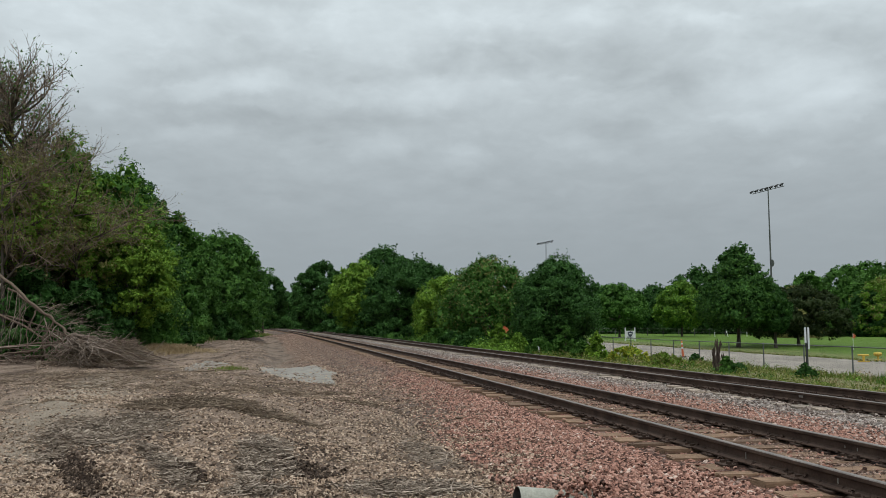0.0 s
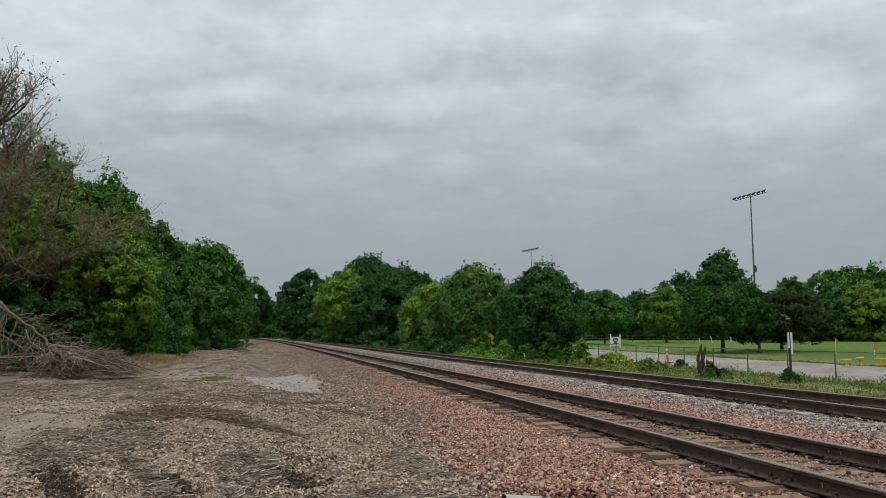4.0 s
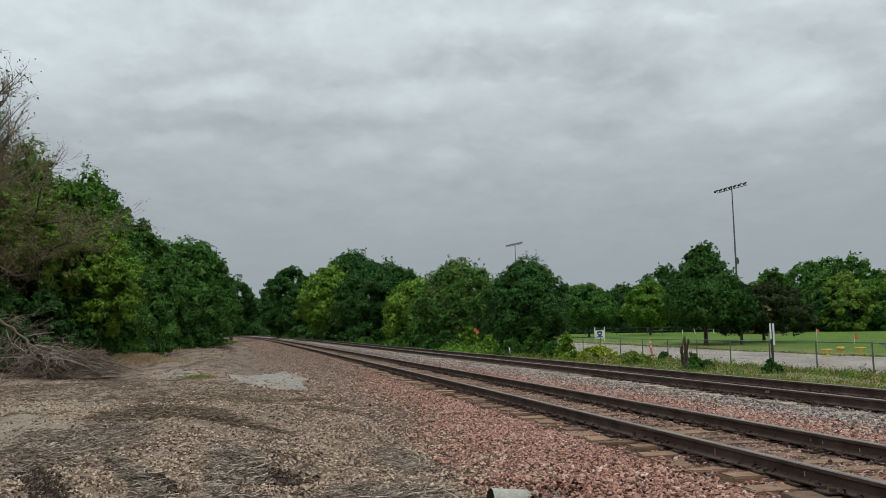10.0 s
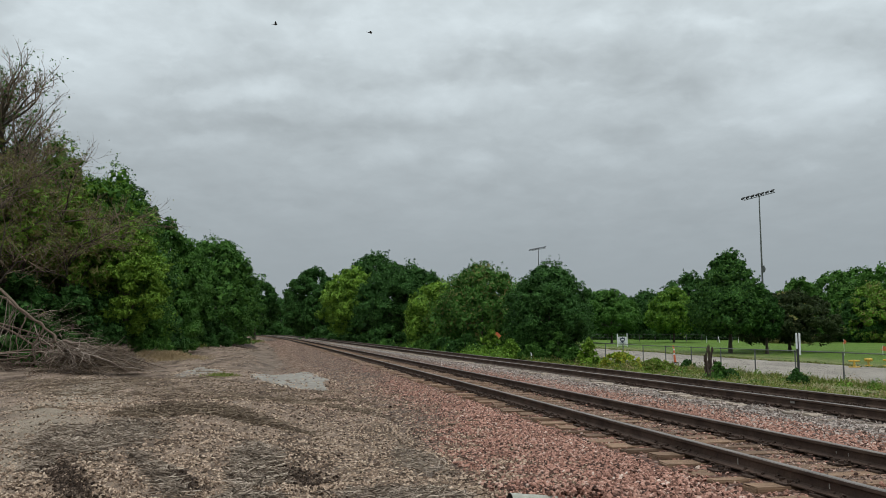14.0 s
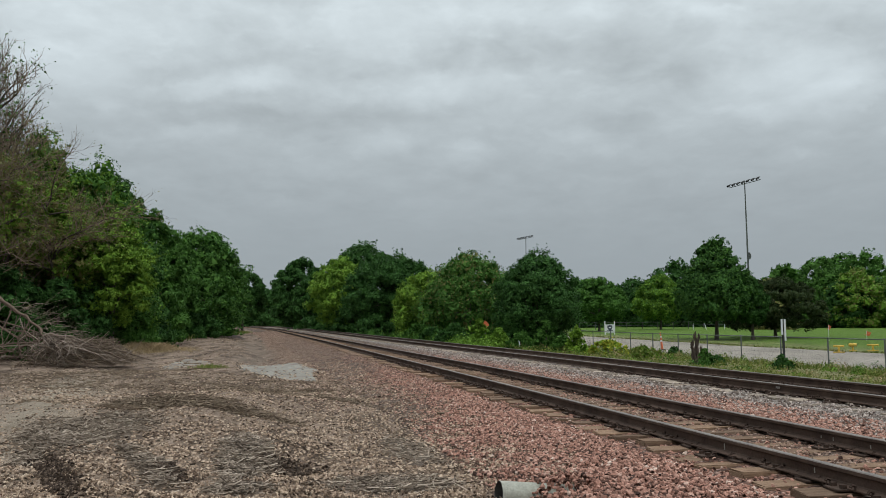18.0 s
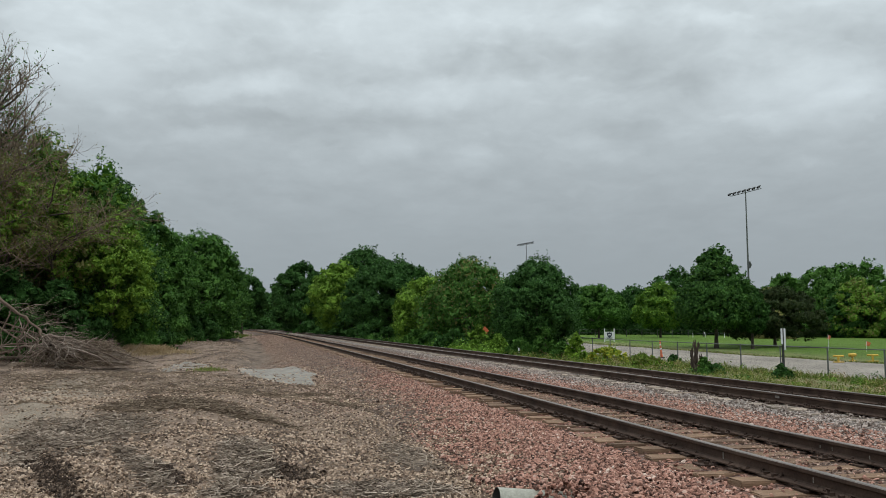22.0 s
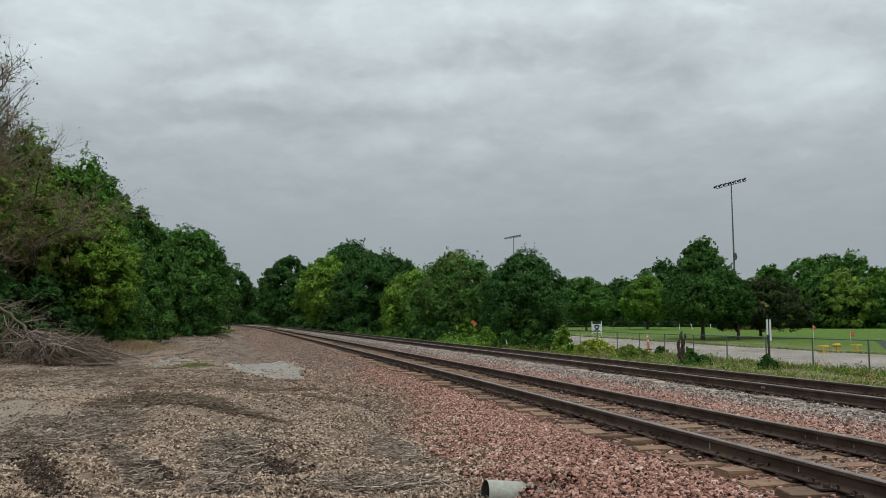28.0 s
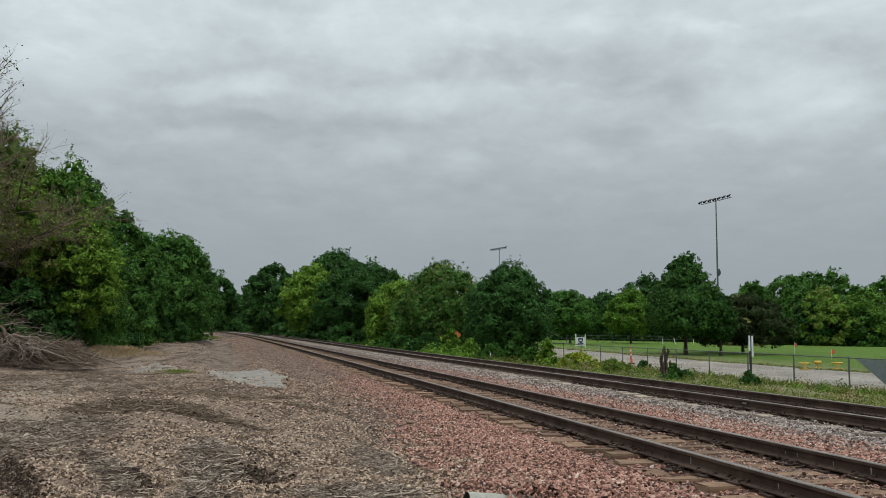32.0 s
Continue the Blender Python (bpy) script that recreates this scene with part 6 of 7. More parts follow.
    for k in range(105):
        A = fork + (foot - fork) * g.uniform(-0.1, 0.8) + g.normal(0, 0.10, 3)
        B = np.array([g.uniform(0.3, 3.2), g.uniform(-1.7, 0.6), 0.0])
        B[2] = np.interp(B[0], (0.3, 2.3, 3.2), (1.0, 1.02, 0.35)) * g.uniform(0, 1) ** 1.3
        branch(A, B, g.uniform(0.0, 0.25), g.uniform(0.014, 0.036), 5)
    # thin branches hang from the high bough over the open hollow behind it
    for k in range(34):
        u = g.uniform(0, 1)
        A = np.array([-3.4, 0.7, 3.5]) * (1 - u) + fork * u + g.normal(0, 0.06, 3)
        B = A + np.array([g.normal(-0.35, 0.5), g.normal(-0.1, 0.4), -g.uniform(0.5, 1.0) * A[2]])
        branch(A, B, g.uniform(-0.1, 0.25), g.uniform(0.010, 0.024), 4)
    # low branches lie over the dirt beside the heap
    for A, B, r in (((1.8, -0.5, 0.55), (4.3, -0.6, 0.12), 0.035), ((2.2, -0.9, 0.2), (4.6, -1.3, 0.05), 0.025), ((1.6, -0.1, 0.75), (3.7, 0.1, 0.30), 0.03), ((-4.5, -0.6, 0.5), (0.2, -0.7, 0.75), 0.045), ((-4.6, -0.7, 0.25), (0.3, -0.9, 0.35), 0.04)):
        branch(np.array(A), np.array(B), 0.08, r, 12)
    tagged(part("branch_fan", P.mesh("branch_fan", PALEBRANCH), pile, "pale grey-brown bare branches"), kind="stuff")
    # dry upright twigs along the high bough
    P = Pile()
    for k in range(44):
        u = g.uniform(0.45, 1.2)
        A = np.array([-3.4, 0.9, 3.5]) * (1 - u) + np.array([0.25, 0.1, 1.15]) * u + g.normal(0, 0.08, 3)
        branch(A, A + np.array([g.uniform(0.3, 1.1), g.normal(0, 0.3), g.uniform(-0.15, 0.3)]), 0.08, g.uniform(0.006, 0.012), 3)
    tagged(part("dry_sprays", P.mesh("dry_sprays", STRAW), pile, "pale dry sprays"), kind="stuff")
    # darker tangle inside the heap
    P = Pile()
    for k in range(520):
        x = g.uniform(-0.2, 3.0) if k % 4 else g.uniform(-5.0, -0.4)
        root = np.array([x, g.normal(0.2, 0.55), 0.0])
        hh = np.interp(x, (-5.2, -1.0, -0.3, 0.3, 1.6, 2.5, 3.2), (0.30, 0.40, 0.7, 1.0, 1.05, 0.95, 0.35))
        root[2] = hh * (1 - 0.9 * g.uniform(0, 1) ** 1.2) * (1 - 0.3 * min(1, abs(root[1] - 0.2)))
        way = np.array([g.normal(0.6, 0.5), g.normal(-0.2, 0.45), g.normal(-0.1, 0.30)]); way /= np.linalg.norm(way)
        L = g.uniform(0.4, 1.3)
        Q = root + way * L * np.linspace(-0.5, 0.5, 5)[:, None] + g.normal(0, 0.035, (5, 3))
        Q[:, 2] = np.maximum(Q[:, 2], g.uniform(0.01, 0.06))
        r = g.uniform(0.006, 0.018)
        P.add(*tube(Q, np.linspace(r, r * 0.3, 5), 4))
    tagged(part("branch_tangle", P.mesh("branch_tangle", DEADWOOD), pile, "tangle of thin dead branches"), kind="stuff")
    n = 2800
    x = np.where(g.uniform(0, 1, n) < 0.45, g.normal(2.7, 0.4, n), g.uniform(-0.4, 3.0, n))
    hh = np.interp(x, (-1.0, -0.3, 0.3, 1.6, 2.5, 3.3), (0.3, 0.6, 0.95, 1.02, 0.98, 0.45))
    y = g.normal(0.0, 0.65, n)
    z = np.maximum(hh * g.uniform(0, 1.05, n) * np.exp(-((y - 0.1) / 1.5) ** 2), 0.02)
    me = sticks_mesh("twig_tangle", np.stack([x, y, z], -1), g.uniform(0.2, 0.6, n), g.uniform(0.004, 0.008, n), g.normal(0.0, 0.45, n), TWIG_BROWN, g)
    tagged(part("twig_tangle", me, pile, "fine dry brown twigs"), kind="stuff")


build_brush_pile()


# ---------- grass and weeds ----------
def blades(name, label, x, y, h, mat, g, category="grass", width=0.012, lean=0.35):
    n = len(x)
    z = ground_z(x, y)
    a = g.uniform(0, 2 * np.pi, n)
    w = (width * g.uniform(0.6, 1.5, n))[:, None]
    side = np.stack([np.cos(a), np.sin(a), 0 * a], -1)
    tip = np.stack([g.normal(0, lean, n) * h, g.normal(0, lean, n) * h, h], -1)
    B = np.stack([x, y, z - 0.01], -1)
    M = B + tip * np.array([0.38, 0.38, 0.6])
    V = np.stack([B - side * w, B + side * w, M + side * w * 0.8, M - side * w * 0.8, B + tip], 1)
    o = (np.arange(n) * 5)[:, None]
    me = mesh_from(name, V.reshape(-1, 3), [o + np.array([[0, 1, 2, 3]]), o + np.array([[3, 2, 4]])], mat)
    tagged(new(name, me), label, category, kind="stuff")


def build_grass():
    g = np.random.default_rng(41)
    n = 17000
    s, d = 14 + 62 * g.uniform(0, 1, n) ** 1.5, g.uniform(7.6, 17.4, n)
    x, y, _ = on_track(s, d)
    tall = 0.05 + 0.16 * np.clip(np.sin(x * 1.1 + 2) * np.sin(y * 0.55) + g.normal(0.2, 0.4, n), 0, 1.2)
    blades("weed_strip", "rough green and straw-coloured weeds before the fence", x, y, tall * (0.5 + 0.8 * np.sin(x * 0.9) ** 2), WEED, g, width=0.011, lean=0.6)
    n = 4500
    s, d = g.uniform(18, 60, n), g.normal(16.7, 0.45, n)
    x, y, _ = on_track(s, d)
    blades("weed_strip", "taller weeds along the foot of the fence", x, y, g.uniform(0.08, 0.34, n), WEED, g, width=0.012)
    # broad-leaved weeds in low patches
    n = 34000
    s, d = 16 + 50 * g.uniform(0, 1, n) ** 1.4, g.uniform(8.2, 17.6, n)
    x, y, _ = on_track(s, d)
    lush = np.clip(np.sin(x * 1.3 + 0.7 * np.sin(y)) * np.sin(y * 0.7 + 1) + 0.45 * np.sin(x * 3.1 + y * 2.3) + g.normal(0.12, 0.25, n) + 0.35 * ramp01(y, 34, 40), 0, 1)
    k = lush > 0.18
    C = np.stack([x, y, ground_z(x, y) + 0.02 + (0.24 + 0.22 * ramp01(y, 34, 40)) * lush * g.uniform(0, 1, n)], -1)[k]
    V, F = leaf_cloud(C, 0.040, g)
    tagged(new("leafy_weeds", mesh_from("leafy_weeds", V, F, WEEDLEAF)), "low broad-leaved weeds before the fence", "weeds", kind="stuff")
    # single clumps of taller weeds, thickest towards the fence
    for mat, count, label in ((LEAF_FRESH, 50, "scattered clumps of fresh green weeds"), (WEEDLEAF, 110, "scattered clumps of yellowing weeds"), (LEAF_MID, 60, "scattered clumps of dark green weeds"), (DRY, 36, "scattered clumps of dry straw")):
        cs, cd = 15 + 42 * g.uniform(0, 1, count) ** 1.2, 17.4 - 8.6 * g.uniform(0, 1, count) ** 1.6
        ch, cw = g.uniform(0.12, 0.42, count) * (0.6 + 0.5 * ramp01(cd, 11, 16)), g.uniform(0.15, 0.5, count)
        own = np.repeat(np.arange(count), 110)
        q, a = np.sqrt(g.uniform(0, 1, len(own))), g.uniform(0, 2 * np.pi, len(own))
        x, y, _ = on_track(cs[own], cd[own])
        x, y = x + cw[own] * q * np.cos(a), y + cw[own] * q * np.sin(a)
        z = ground_z(x, y) + 0.02 + ch[own] * g.uniform(0, 1, len(own)) * (1 - 0.75 * q ** 2) * g.uniform(0.7, 1.25, len(own))
        V, F = leaf_cloud(np.stack([x, y, z], -1), 0.038, g)
        tagged(new("leafy_weeds", mesh_from("leafy_weeds", V, F, mat)), label + " before the fence", "weeds", kind="stuff")
    n = 9000
    s, d = g.uniform(55, 96, n), g.uniform(8.0, 12, n)
    x, y, _ = on_track(s, d)
    blades("weed_strip", "green weeds along the far track's edge", x, y, g.uniform(0.3, 1.0, n), LEAF_MID, g, width=0.04)
    n = 6500
    x, y = g.normal(-16.6, 1.0, n), g.normal(43.6, 0.7, n)
    blades("dry_grass", "dry straw-coloured grass below the trees", x, y, g.uniform(0.05, 0.30, n) * (0.5 + 0.6 * np.sin(x * 2.1) ** 2), DRY, g, width=0.012, lean=0.8)
    n = 7000
    y = g.uniform(50, 125, n)
    x = -21.6 - 0.14 * (y - 50) + g.normal(0, 0.7, n)
    blades("weed_strip", "green undergrowth at the foot of the verge", x, y, g.uniform(0.12, 0.5, n), WEED, g, width=0.03)
    # ragged straw edge where the lawn meets the pavement
    n = 3500
    s, d = g.uniform(22, 100, n), 29.3 + np.abs(g.normal(0, 0.5, n)) * np.sin(g.uniform(0, 3, n))
    d = d + 0.35 * np.sin(s * 0.6) + 0.2 * np.sin(s * 1.7)
    x, y, _ = on_track(s, d)
    blades("dry_grass", "dead straw-coloured grass along the lawn's edge", x, y, g.uniform(0.06, 0.20, n), WEED, g, width=0.03, lean=1.0)
    # fresh leafy weeds in uneven lumps beside the far track
    n = 11000
    s, d = g.uniform(44, 84, n), g.normal(8.6, 0.55, n)
    x, y, _ = on_track(s, d)
    lump = np.clip(0.5 + 0.35 * np.sin(s * 0.9) + 0.3 * np.sin(s * 2.3 + d * 2) + g.normal(0, 0.15, n), 0.1, 1.2)
    V, F = leaf_cloud(np.stack([x, y, ground_z(x, y) + 0.05 + 0.95 * lump * g.uniform(0, 1, n) * np.exp(-((d - 8.6) / 0.9) ** 2)], -1), 0.075, g)
    tagged(new("leafy_weeds", mesh_from("leafy_weeds", V, F, LEAF_FRESH)), "fresh green leafy weeds along the far track", "weeds", kind="stuff")
    n = 500
    x, y = g.normal(-9.2, 0.28, n), g.normal(31.0, 0.5, n)
    blades("grass_tuft", "small yellow-green grass tuft on the silt", x, y, g.uniform(0.05, 0.16, n), WEED, g, width=0.012)


build_grass()

for k, (x, y, top, w, m, lab, n, size) in enumerate((
        (9.0, 43.4, 0.90, 2.7, LEAF_GOLD, "lush low bush with yellow-green leaves", 4600, 0.075), (12.4, 42.6, 0.55, 0.85, LEAF_DEEP, "small dark weed bush by the fence", 380, 0.16),
        (11.4, 34.6, 0.72, 0.75, LEAF_MID, "leafy vine climbing a broken stump", 620, 0.14), (11.75, 34.2, 0.42, 0.9, LEAF_DEEP, "low dark weeds beside a broken stump", 420, 0.14),
        (13.3, 31.1, 0.42, 0.85, LEAF_DEEP, "small dark green bush at the foot of a post", 420, 0.17), (13.15, 30.9, 0.60, 0.5, LEAF_DEEP, "upright dark sprig at the foot of a post", 200, 0.14),
        (10.6, 40.4, 0.35, 2.2, WEEDLEAF, "low yellow-green weed clump", 2600, 0.075), (11.2, 45.0, 0.5, 2.2, WEEDLEAF, "taller yellow-green weed clump before the fence", 3600, 0.075))):
    tree(x, y, float(ground_z(x, y)) + top, w, m, lab, n, size, "bush", seed=200 + k, clumps=26, base=0.0, loose=0.75, shoots=0.4, category="bush", group="bushes before the fence", fork=0.1, trunk=0.02,
         second=(LEAF_SPRING, 0.4, "fresh green leaves") if m in (LEAF_GOLD, WEEDLEAF) else None)


# ---------- chain-link fence ----------
def fence_at(y):
    return 15.24 - 0.204 * (y - 31.3)


def build_fence():
    fence = thing("chain_link_fence", "low galvanised chain-link fence with a top rail", "fence")
    ys = 28.4 + 2.97 * np.arange(-6, 18)
    h = 1.22
    V, F = tube([(0, 0, 0), (0, 0, h - 0.02), (0, 0, h + 0.01), (0, 0, h + 0.035)], (0.03, 0.03, 0.026, 0.006), 8)
    post = mesh_from("post", V, F, GALV, True)
    Z = []
    for y in ys:
        x = fence_at(y); z = float(ground_z(x, y))
        Z.append(z)
        part("post", post, fence, at=(x, y, z))
    for a, b, za, zb in zip(ys[:-1], ys[1:], Z[:-1], Z[1:]):
        V, F = tube([(fence_at(a), a, za + h - 0.02), (fence_at((a + b) / 2), (a + b) / 2, (za + zb) / 2 + h - 0.025), (fence_at(b), b, zb + h - 0.02)], [0.021] * 3, 6)
        part("top_rail", mesh_from("top_rail", V, F, GALV, True), fence)
        # woven wire: two families of slanting wires
        n = int((b - a) / 0.075); P = Pile()
        t = np.arange(n) * (b - a) / n + a
        for sg in (-1, 1):
            y0, y1 = t, np.clip(t + sg * h * 0.95, a, b)
            f = np.abs(y1 - y0) / (h * 0.95)
            z0 = np.interp(y0, ys, Z) + 0.05; z1 = z0 + f * (h - 0.08)
            A = np.stack([fence_at(y0), y0, z0], -1); B = np.stack([fence_at(y1), y1, z1], -1)
            w = 0.0010
            V = np.stack([A + (0, -w, 0), A + (0, w, 0), B + (0, w, 0), B + (0, -w, 0), A + (w * sg, 0, w), B + (w * sg, 0, w)], 1)
            o = (np.arange(len(t)) * 6)[:, None]
            P.add(V.reshape(-1, 3), np.concatenate([o + np.array([[0, 1, 2, 3]]), o + np.array([[1, 4, 5, 2]]), o + np.array([[4, 0, 3, 5]])]))
        part("wire_mesh", P.mesh("wire_mesh", FENCEWIRE), fence)


build_fence()


def build_banner():
    """A grey mesh banner tied to the fence, its corner sagging, with a pale letter stroke."""
    y0, y1 = 28.0, 24.2
    ban = thing("banner", "sagging grey mesh banner with pale print tied to the fence", "banner", pose(0, 0, 0))
    top = 1.17
    u = np.linspace(0, 1, 15); v = np.linspace(0, 1, 9)
    U, W = np.meshgrid(u, v)
    yy = y0 + (y1 - y0) * (U + (1 - U) * W * 0.42)
    zz = top - W * 1.02 + 0.0 * U
    xx = fence_at(yy) - 0.035 - 0.03 * np.sin(U * 9) * W
    V = np.stack([xx, yy, zz + np.array(ground_z(fence_at(yy), yy))], -1).reshape(-1, 3)
    i = (np.arange(8)[:, None] * 15 + np.arange(14)[None]).ravel()
    F = np.stack([i, i + 1, i + 16, i + 15], -1)
    back = V.copy(); back[:, 0] += 0.006
    part("cloth", mesh_from("cloth", np.concatenate([V, back]), np.concatenate([F, F[:, ::-1] + len(V)]), BANNER, True), ban)
    for ya, w in ((26.45, 0.17), (25.85, 0.17), (25.2, 0.17)):
        q = np.array([(ya, 0.88), (ya - w, 0.88), (ya - w * 2.2, 0.34), (ya - w * 1.2, 0.34)])
        V = np.stack([fence_at(q[:, 0]) - 0.085, q[:, 0], q[:, 1] + ground_z(fence_at(q[:, 0]), q[:, 0])], -1)
        V2 = V + (0.004, 0, 0)
        part("print_bar", mesh_from("print_bar", np.concatenate([V, V2]), np.array([(0, 1, 2, 3), (7, 6, 5, 4), (0, 4, 5, 1), (1, 5, 6, 2), (2, 6, 7, 3), (3, 7, 4, 0)]), WHITE), ban)
    for k in range(6):
        y = y0 + (y1 - y0) * k / 5
        gz = float(ground_z(fence_at(y), y))
        V, F = tube([(fence_at(y) - 0.05, y, gz + top - 0.03), (fence_at(y), y, gz + top + 0.05), (fence_at(y) + 0.04, y, gz + top - 0.01)], [0.006] * 3, 4)
        part("cable_tie", mesh_from("cable_tie", V, F, BLACKPOST), ban)


build_banner()


# ---------- things before and behind the fence ----------
def build_marker_post():
    x, y = 13.5, 31.4
    m = thing("marker_post", "dark steel post with a white upright sign panel", "sign post", pose(x, y, float(ground_z(x, y)), 0, 0, 14))
    bm = box_bm(0.085, 0.05, 1.96, 0.004)
    part("post", bm_mesh("post", bm, BLACKPOST), m, at=(0.0, 0.03, 0))
    bm = box_bm(0.085, 0.012, 0.62, 0.004)
    part("panel", bm_mesh("panel", bm, WHITE), m, "white panel", at=(-0.065, -0.005, 1.34))
    bm = box_bm(0.085, 0.012, 0.86, 0.004)
    part("panel", bm_mesh("panel", bm, WHITE), m, "white panel", at=(0.075, -0.005, 1.10))


def build_stump():
    x, y = 11.2, 35.2
    g = np.random.default_rng(8)
    st = thing("tree_stump", "broken grey dead tree stump with splintered top", "stump", pose(x, y, float(ground_z(x, y)) - 0.02))
    for k, (dx, dy, h, r) in enumerate(((0.02, 0, 1.42, 0.075), (-0.08, 0.04, 1.12, 0.06), (0.08, 0.03, 1.28, 0.055), (-0.04, -0.05, 0.95, 0.07), (-0.16, 0.02, 0.9, 0.03), (0.17, -0.02, 0.8, 0.028))):
        t = np.linspace(0, 1, 8)
        P = np.stack([dx * (0.6 + t * 0.9) + 0.04 * np.sin(t * 5 + k), dy + 0.03 * np.sin(t * 4), t * h], -1)
        V, F = tube(P, r * np.interp(t, (0, 0.15, 0.5, 0.7, 0.92, 1), (1.35, 1.0, 1.05, 0.8, 0.95, 0.7)), 9)
        V += g.normal(0, 0.016, V.shape)
        V[-9:, 2] += g.uniform(-0.20, 0.10, 9)
        V[-18:-9] += g.normal(0, 0.02, (9, 3))
        part("stem", mesh_from("stem", V, F, STUMPWOOD, False), st)


def build_channelizer():
    x, y = 14.0, 50.8
    c = thing("traffic_channelizer", "tall orange plastic traffic channelizer with pale bands", "traffic cone", pose(x, y, float(ground_z(x, y)) + 0.04, 0, -5, 0))
    bm = box_bm(0.36, 0.36, 0.06, 0.02)
    part("base", bm_mesh("base", bm, BLACKPOST), c, "black rubber base")
    zs, rs = (0.06, 0.3, 0.62, 1.0, 1.04), (0.085, 0.070, 0.055, 0.042, 0.02)
    V, F = tube([(0, 0, z) for z in zs], rs, 14)
    part("body", mesh_from("body", V, F, ORANGE, True), c)
    for z in (0.55, 0.82):
        V, F = tube([(0, 0, z), (0, 0, z + 0.1)], (0.066 - 0.03 * (z - 0.4), 0.063 - 0.03 * (z - 0.4)), 14)
        part("band", mesh_from("band", V, F, WHITE, True), c, "pale reflective band")
    V, F = tube([(-0.05, 0, 1.0), (-0.05, 0, 1.1), (0, 0, 1.14), (0.05, 0, 1.1), (0.05, 0, 1.0)], [0.014] * 5, 6)
    part("handle", mesh_from("handle", V, F, ORANGE, True), c)


def build_field_sign():
    x, y = 19.3, 92
    s = thing("field_sign", "white sign board with a dark shield emblem on two posts", "sign", pose(x, y, float(ground_z(x, y)), 0, 0, 8))
    for px in (-0.58, 0.58):
        part("post", bm_mesh("post", box_bm(0.10, 0.10, 1.55, 0.01), WHITE), s, at=(px, 0, 0))
    part("board", bm_mesh("board", box_bm(1.06, 0.05, 0.84, 0.008), WHITE), s, at=(0, 0, 0.34))
    part("rail", bm_mesh("rail", box_bm(1.06, 0.06, 0.08, 0.008), WHITE), s, at=(0, 0, 0.18))
    bm = bmesh.new()
    pts = [(-0.30, 0.30), (-0.15, 0.26), (0, 0.33), (0.15, 0.26), (0.30, 0.30), (0.31, 0.02), (0.18, -0.22), (0, -0.34), (-0.18, -0.22), (-0.31, 0.02)]
    f = bm.faces.new([bm.verts.new((a, 0, b)) for a, b in pts])
    r = bmesh.ops.extrude_face_region(bm, geom=[f])
    bmesh.ops.translate(bm, vec=(0, 0.02, 0), verts=[v for v in r["geom"] if isinstance(v, bmesh.types.BMVert)])
    part("emblem", bm_mesh("emblem", bm, NAVY), s, "dark blue shield", at=(0, -0.047, 0.80))
    part("emblem_bar", bm_mesh("emblem_bar", box_bm(0.3, 0.012, 0.12, 0.003), WHITE), s, "pale bar across the shield", at=(0, -0.056, 0.77))
    part("print_bar", bm_mesh("print_bar", box_bm(0.72, 0.012, 0.09, 0.003), NAVY), s, "dark line of print", at=(0, -0.036, 0.41))


def build_mast(x, y, top, rot, count):
    z = float(ground_z(x, y))
    m = thing("floodlight_mast", "tall grey steel floodlight mast with a lamp crossbar", "floodlight", pose(x, y, z, 0, 0, rot), group="sports field masts")
    H = top - z
    V, F = tube([(0, 0, 0), (0, 0, H * 0.5), (0, 0, H + 0.2)], (0.16, 0.12, 0.07), 12)
    part("pole", mesh_from("pole", V, F, GALV, True), m)
    L = 6.7
    part("crossbar", bm_mesh("crossbar", box_bm(L, 0.09, 0.08, 0.02), GALV), m, at=(0, 0, H - 0.15))
    lv, lf = tube([(0, 0.18, 0.05), (0, 0.0, 0.0), (0, -0.22, -0.14), (0, -0.40, -0.28)], (0.05, 0.09, 0.14, 0.16), 12)
    shade = mesh_from("lamp_housing", lv, lf, BLACKPOST, True)
    for k in range(count):
        lamp = part("lamp", shade, m, "dark floodlight housing", at=(-L / 2 + 0.2 + (L - 0.4) * k / (count - 1), -0.1, H + 0.26))
        V, F = tube([(0, 0, -0.32), (0, 0, 0.0)], (0.04, 0.04), 6)
        part("bracket", mesh_from("bracket", V, F, GALV), lamp)
    part("control_box", bm_mesh("control_box", box_bm(0.3, 0.25, 0.9, 0.03), GALV), m, at=(0.3, 0, H * 0.48))
    a = np.linspace(-1.6, 1.6, 9)
    V, F = tube(np.stack([0.42 * np.cos(a) + 0.15, 0 * a, 0.42 * np.sin(a)], -1), [0.05] * 9, 6)
    part("hoop", mesh_from("hoop", V, F, GALV, True), m, at=(0.1, 0, H * 0.50))


def build_barrier(x, y, rz, kind):
    """A yellow steel practice barrier: a foot, an upright and a padded bar."""
    b = thing("field_barrier", "yellow painted steel barrier standing on the grass edge", "barrier", pose(x, y, float(ground_z(x, y)) + 0.03, 0, 0, rz), group="yellow barriers")
    part("foot", bm_mesh("foot", box_bm(0.66, 0.14, 0.06, 0.015), YELLOW), b)
    part("upright", bm_mesh("upright", box_bm(0.10, 0.09, 0.30, 0.015), YELLOW), b, at=(0, 0, 0.065))
    V, F = tube([(-0.33, 0, 0), (-0.31, 0, 0), (0.31, 0, 0), (0.33, 0, 0)], (0.02, 0.055 + 0.05 * kind, 0.055 + 0.05 * kind, 0.02), 10)
    part("bar", mesh_from("bar", V, F, YELLOW, True), b, at=(0, 0, 0.38))


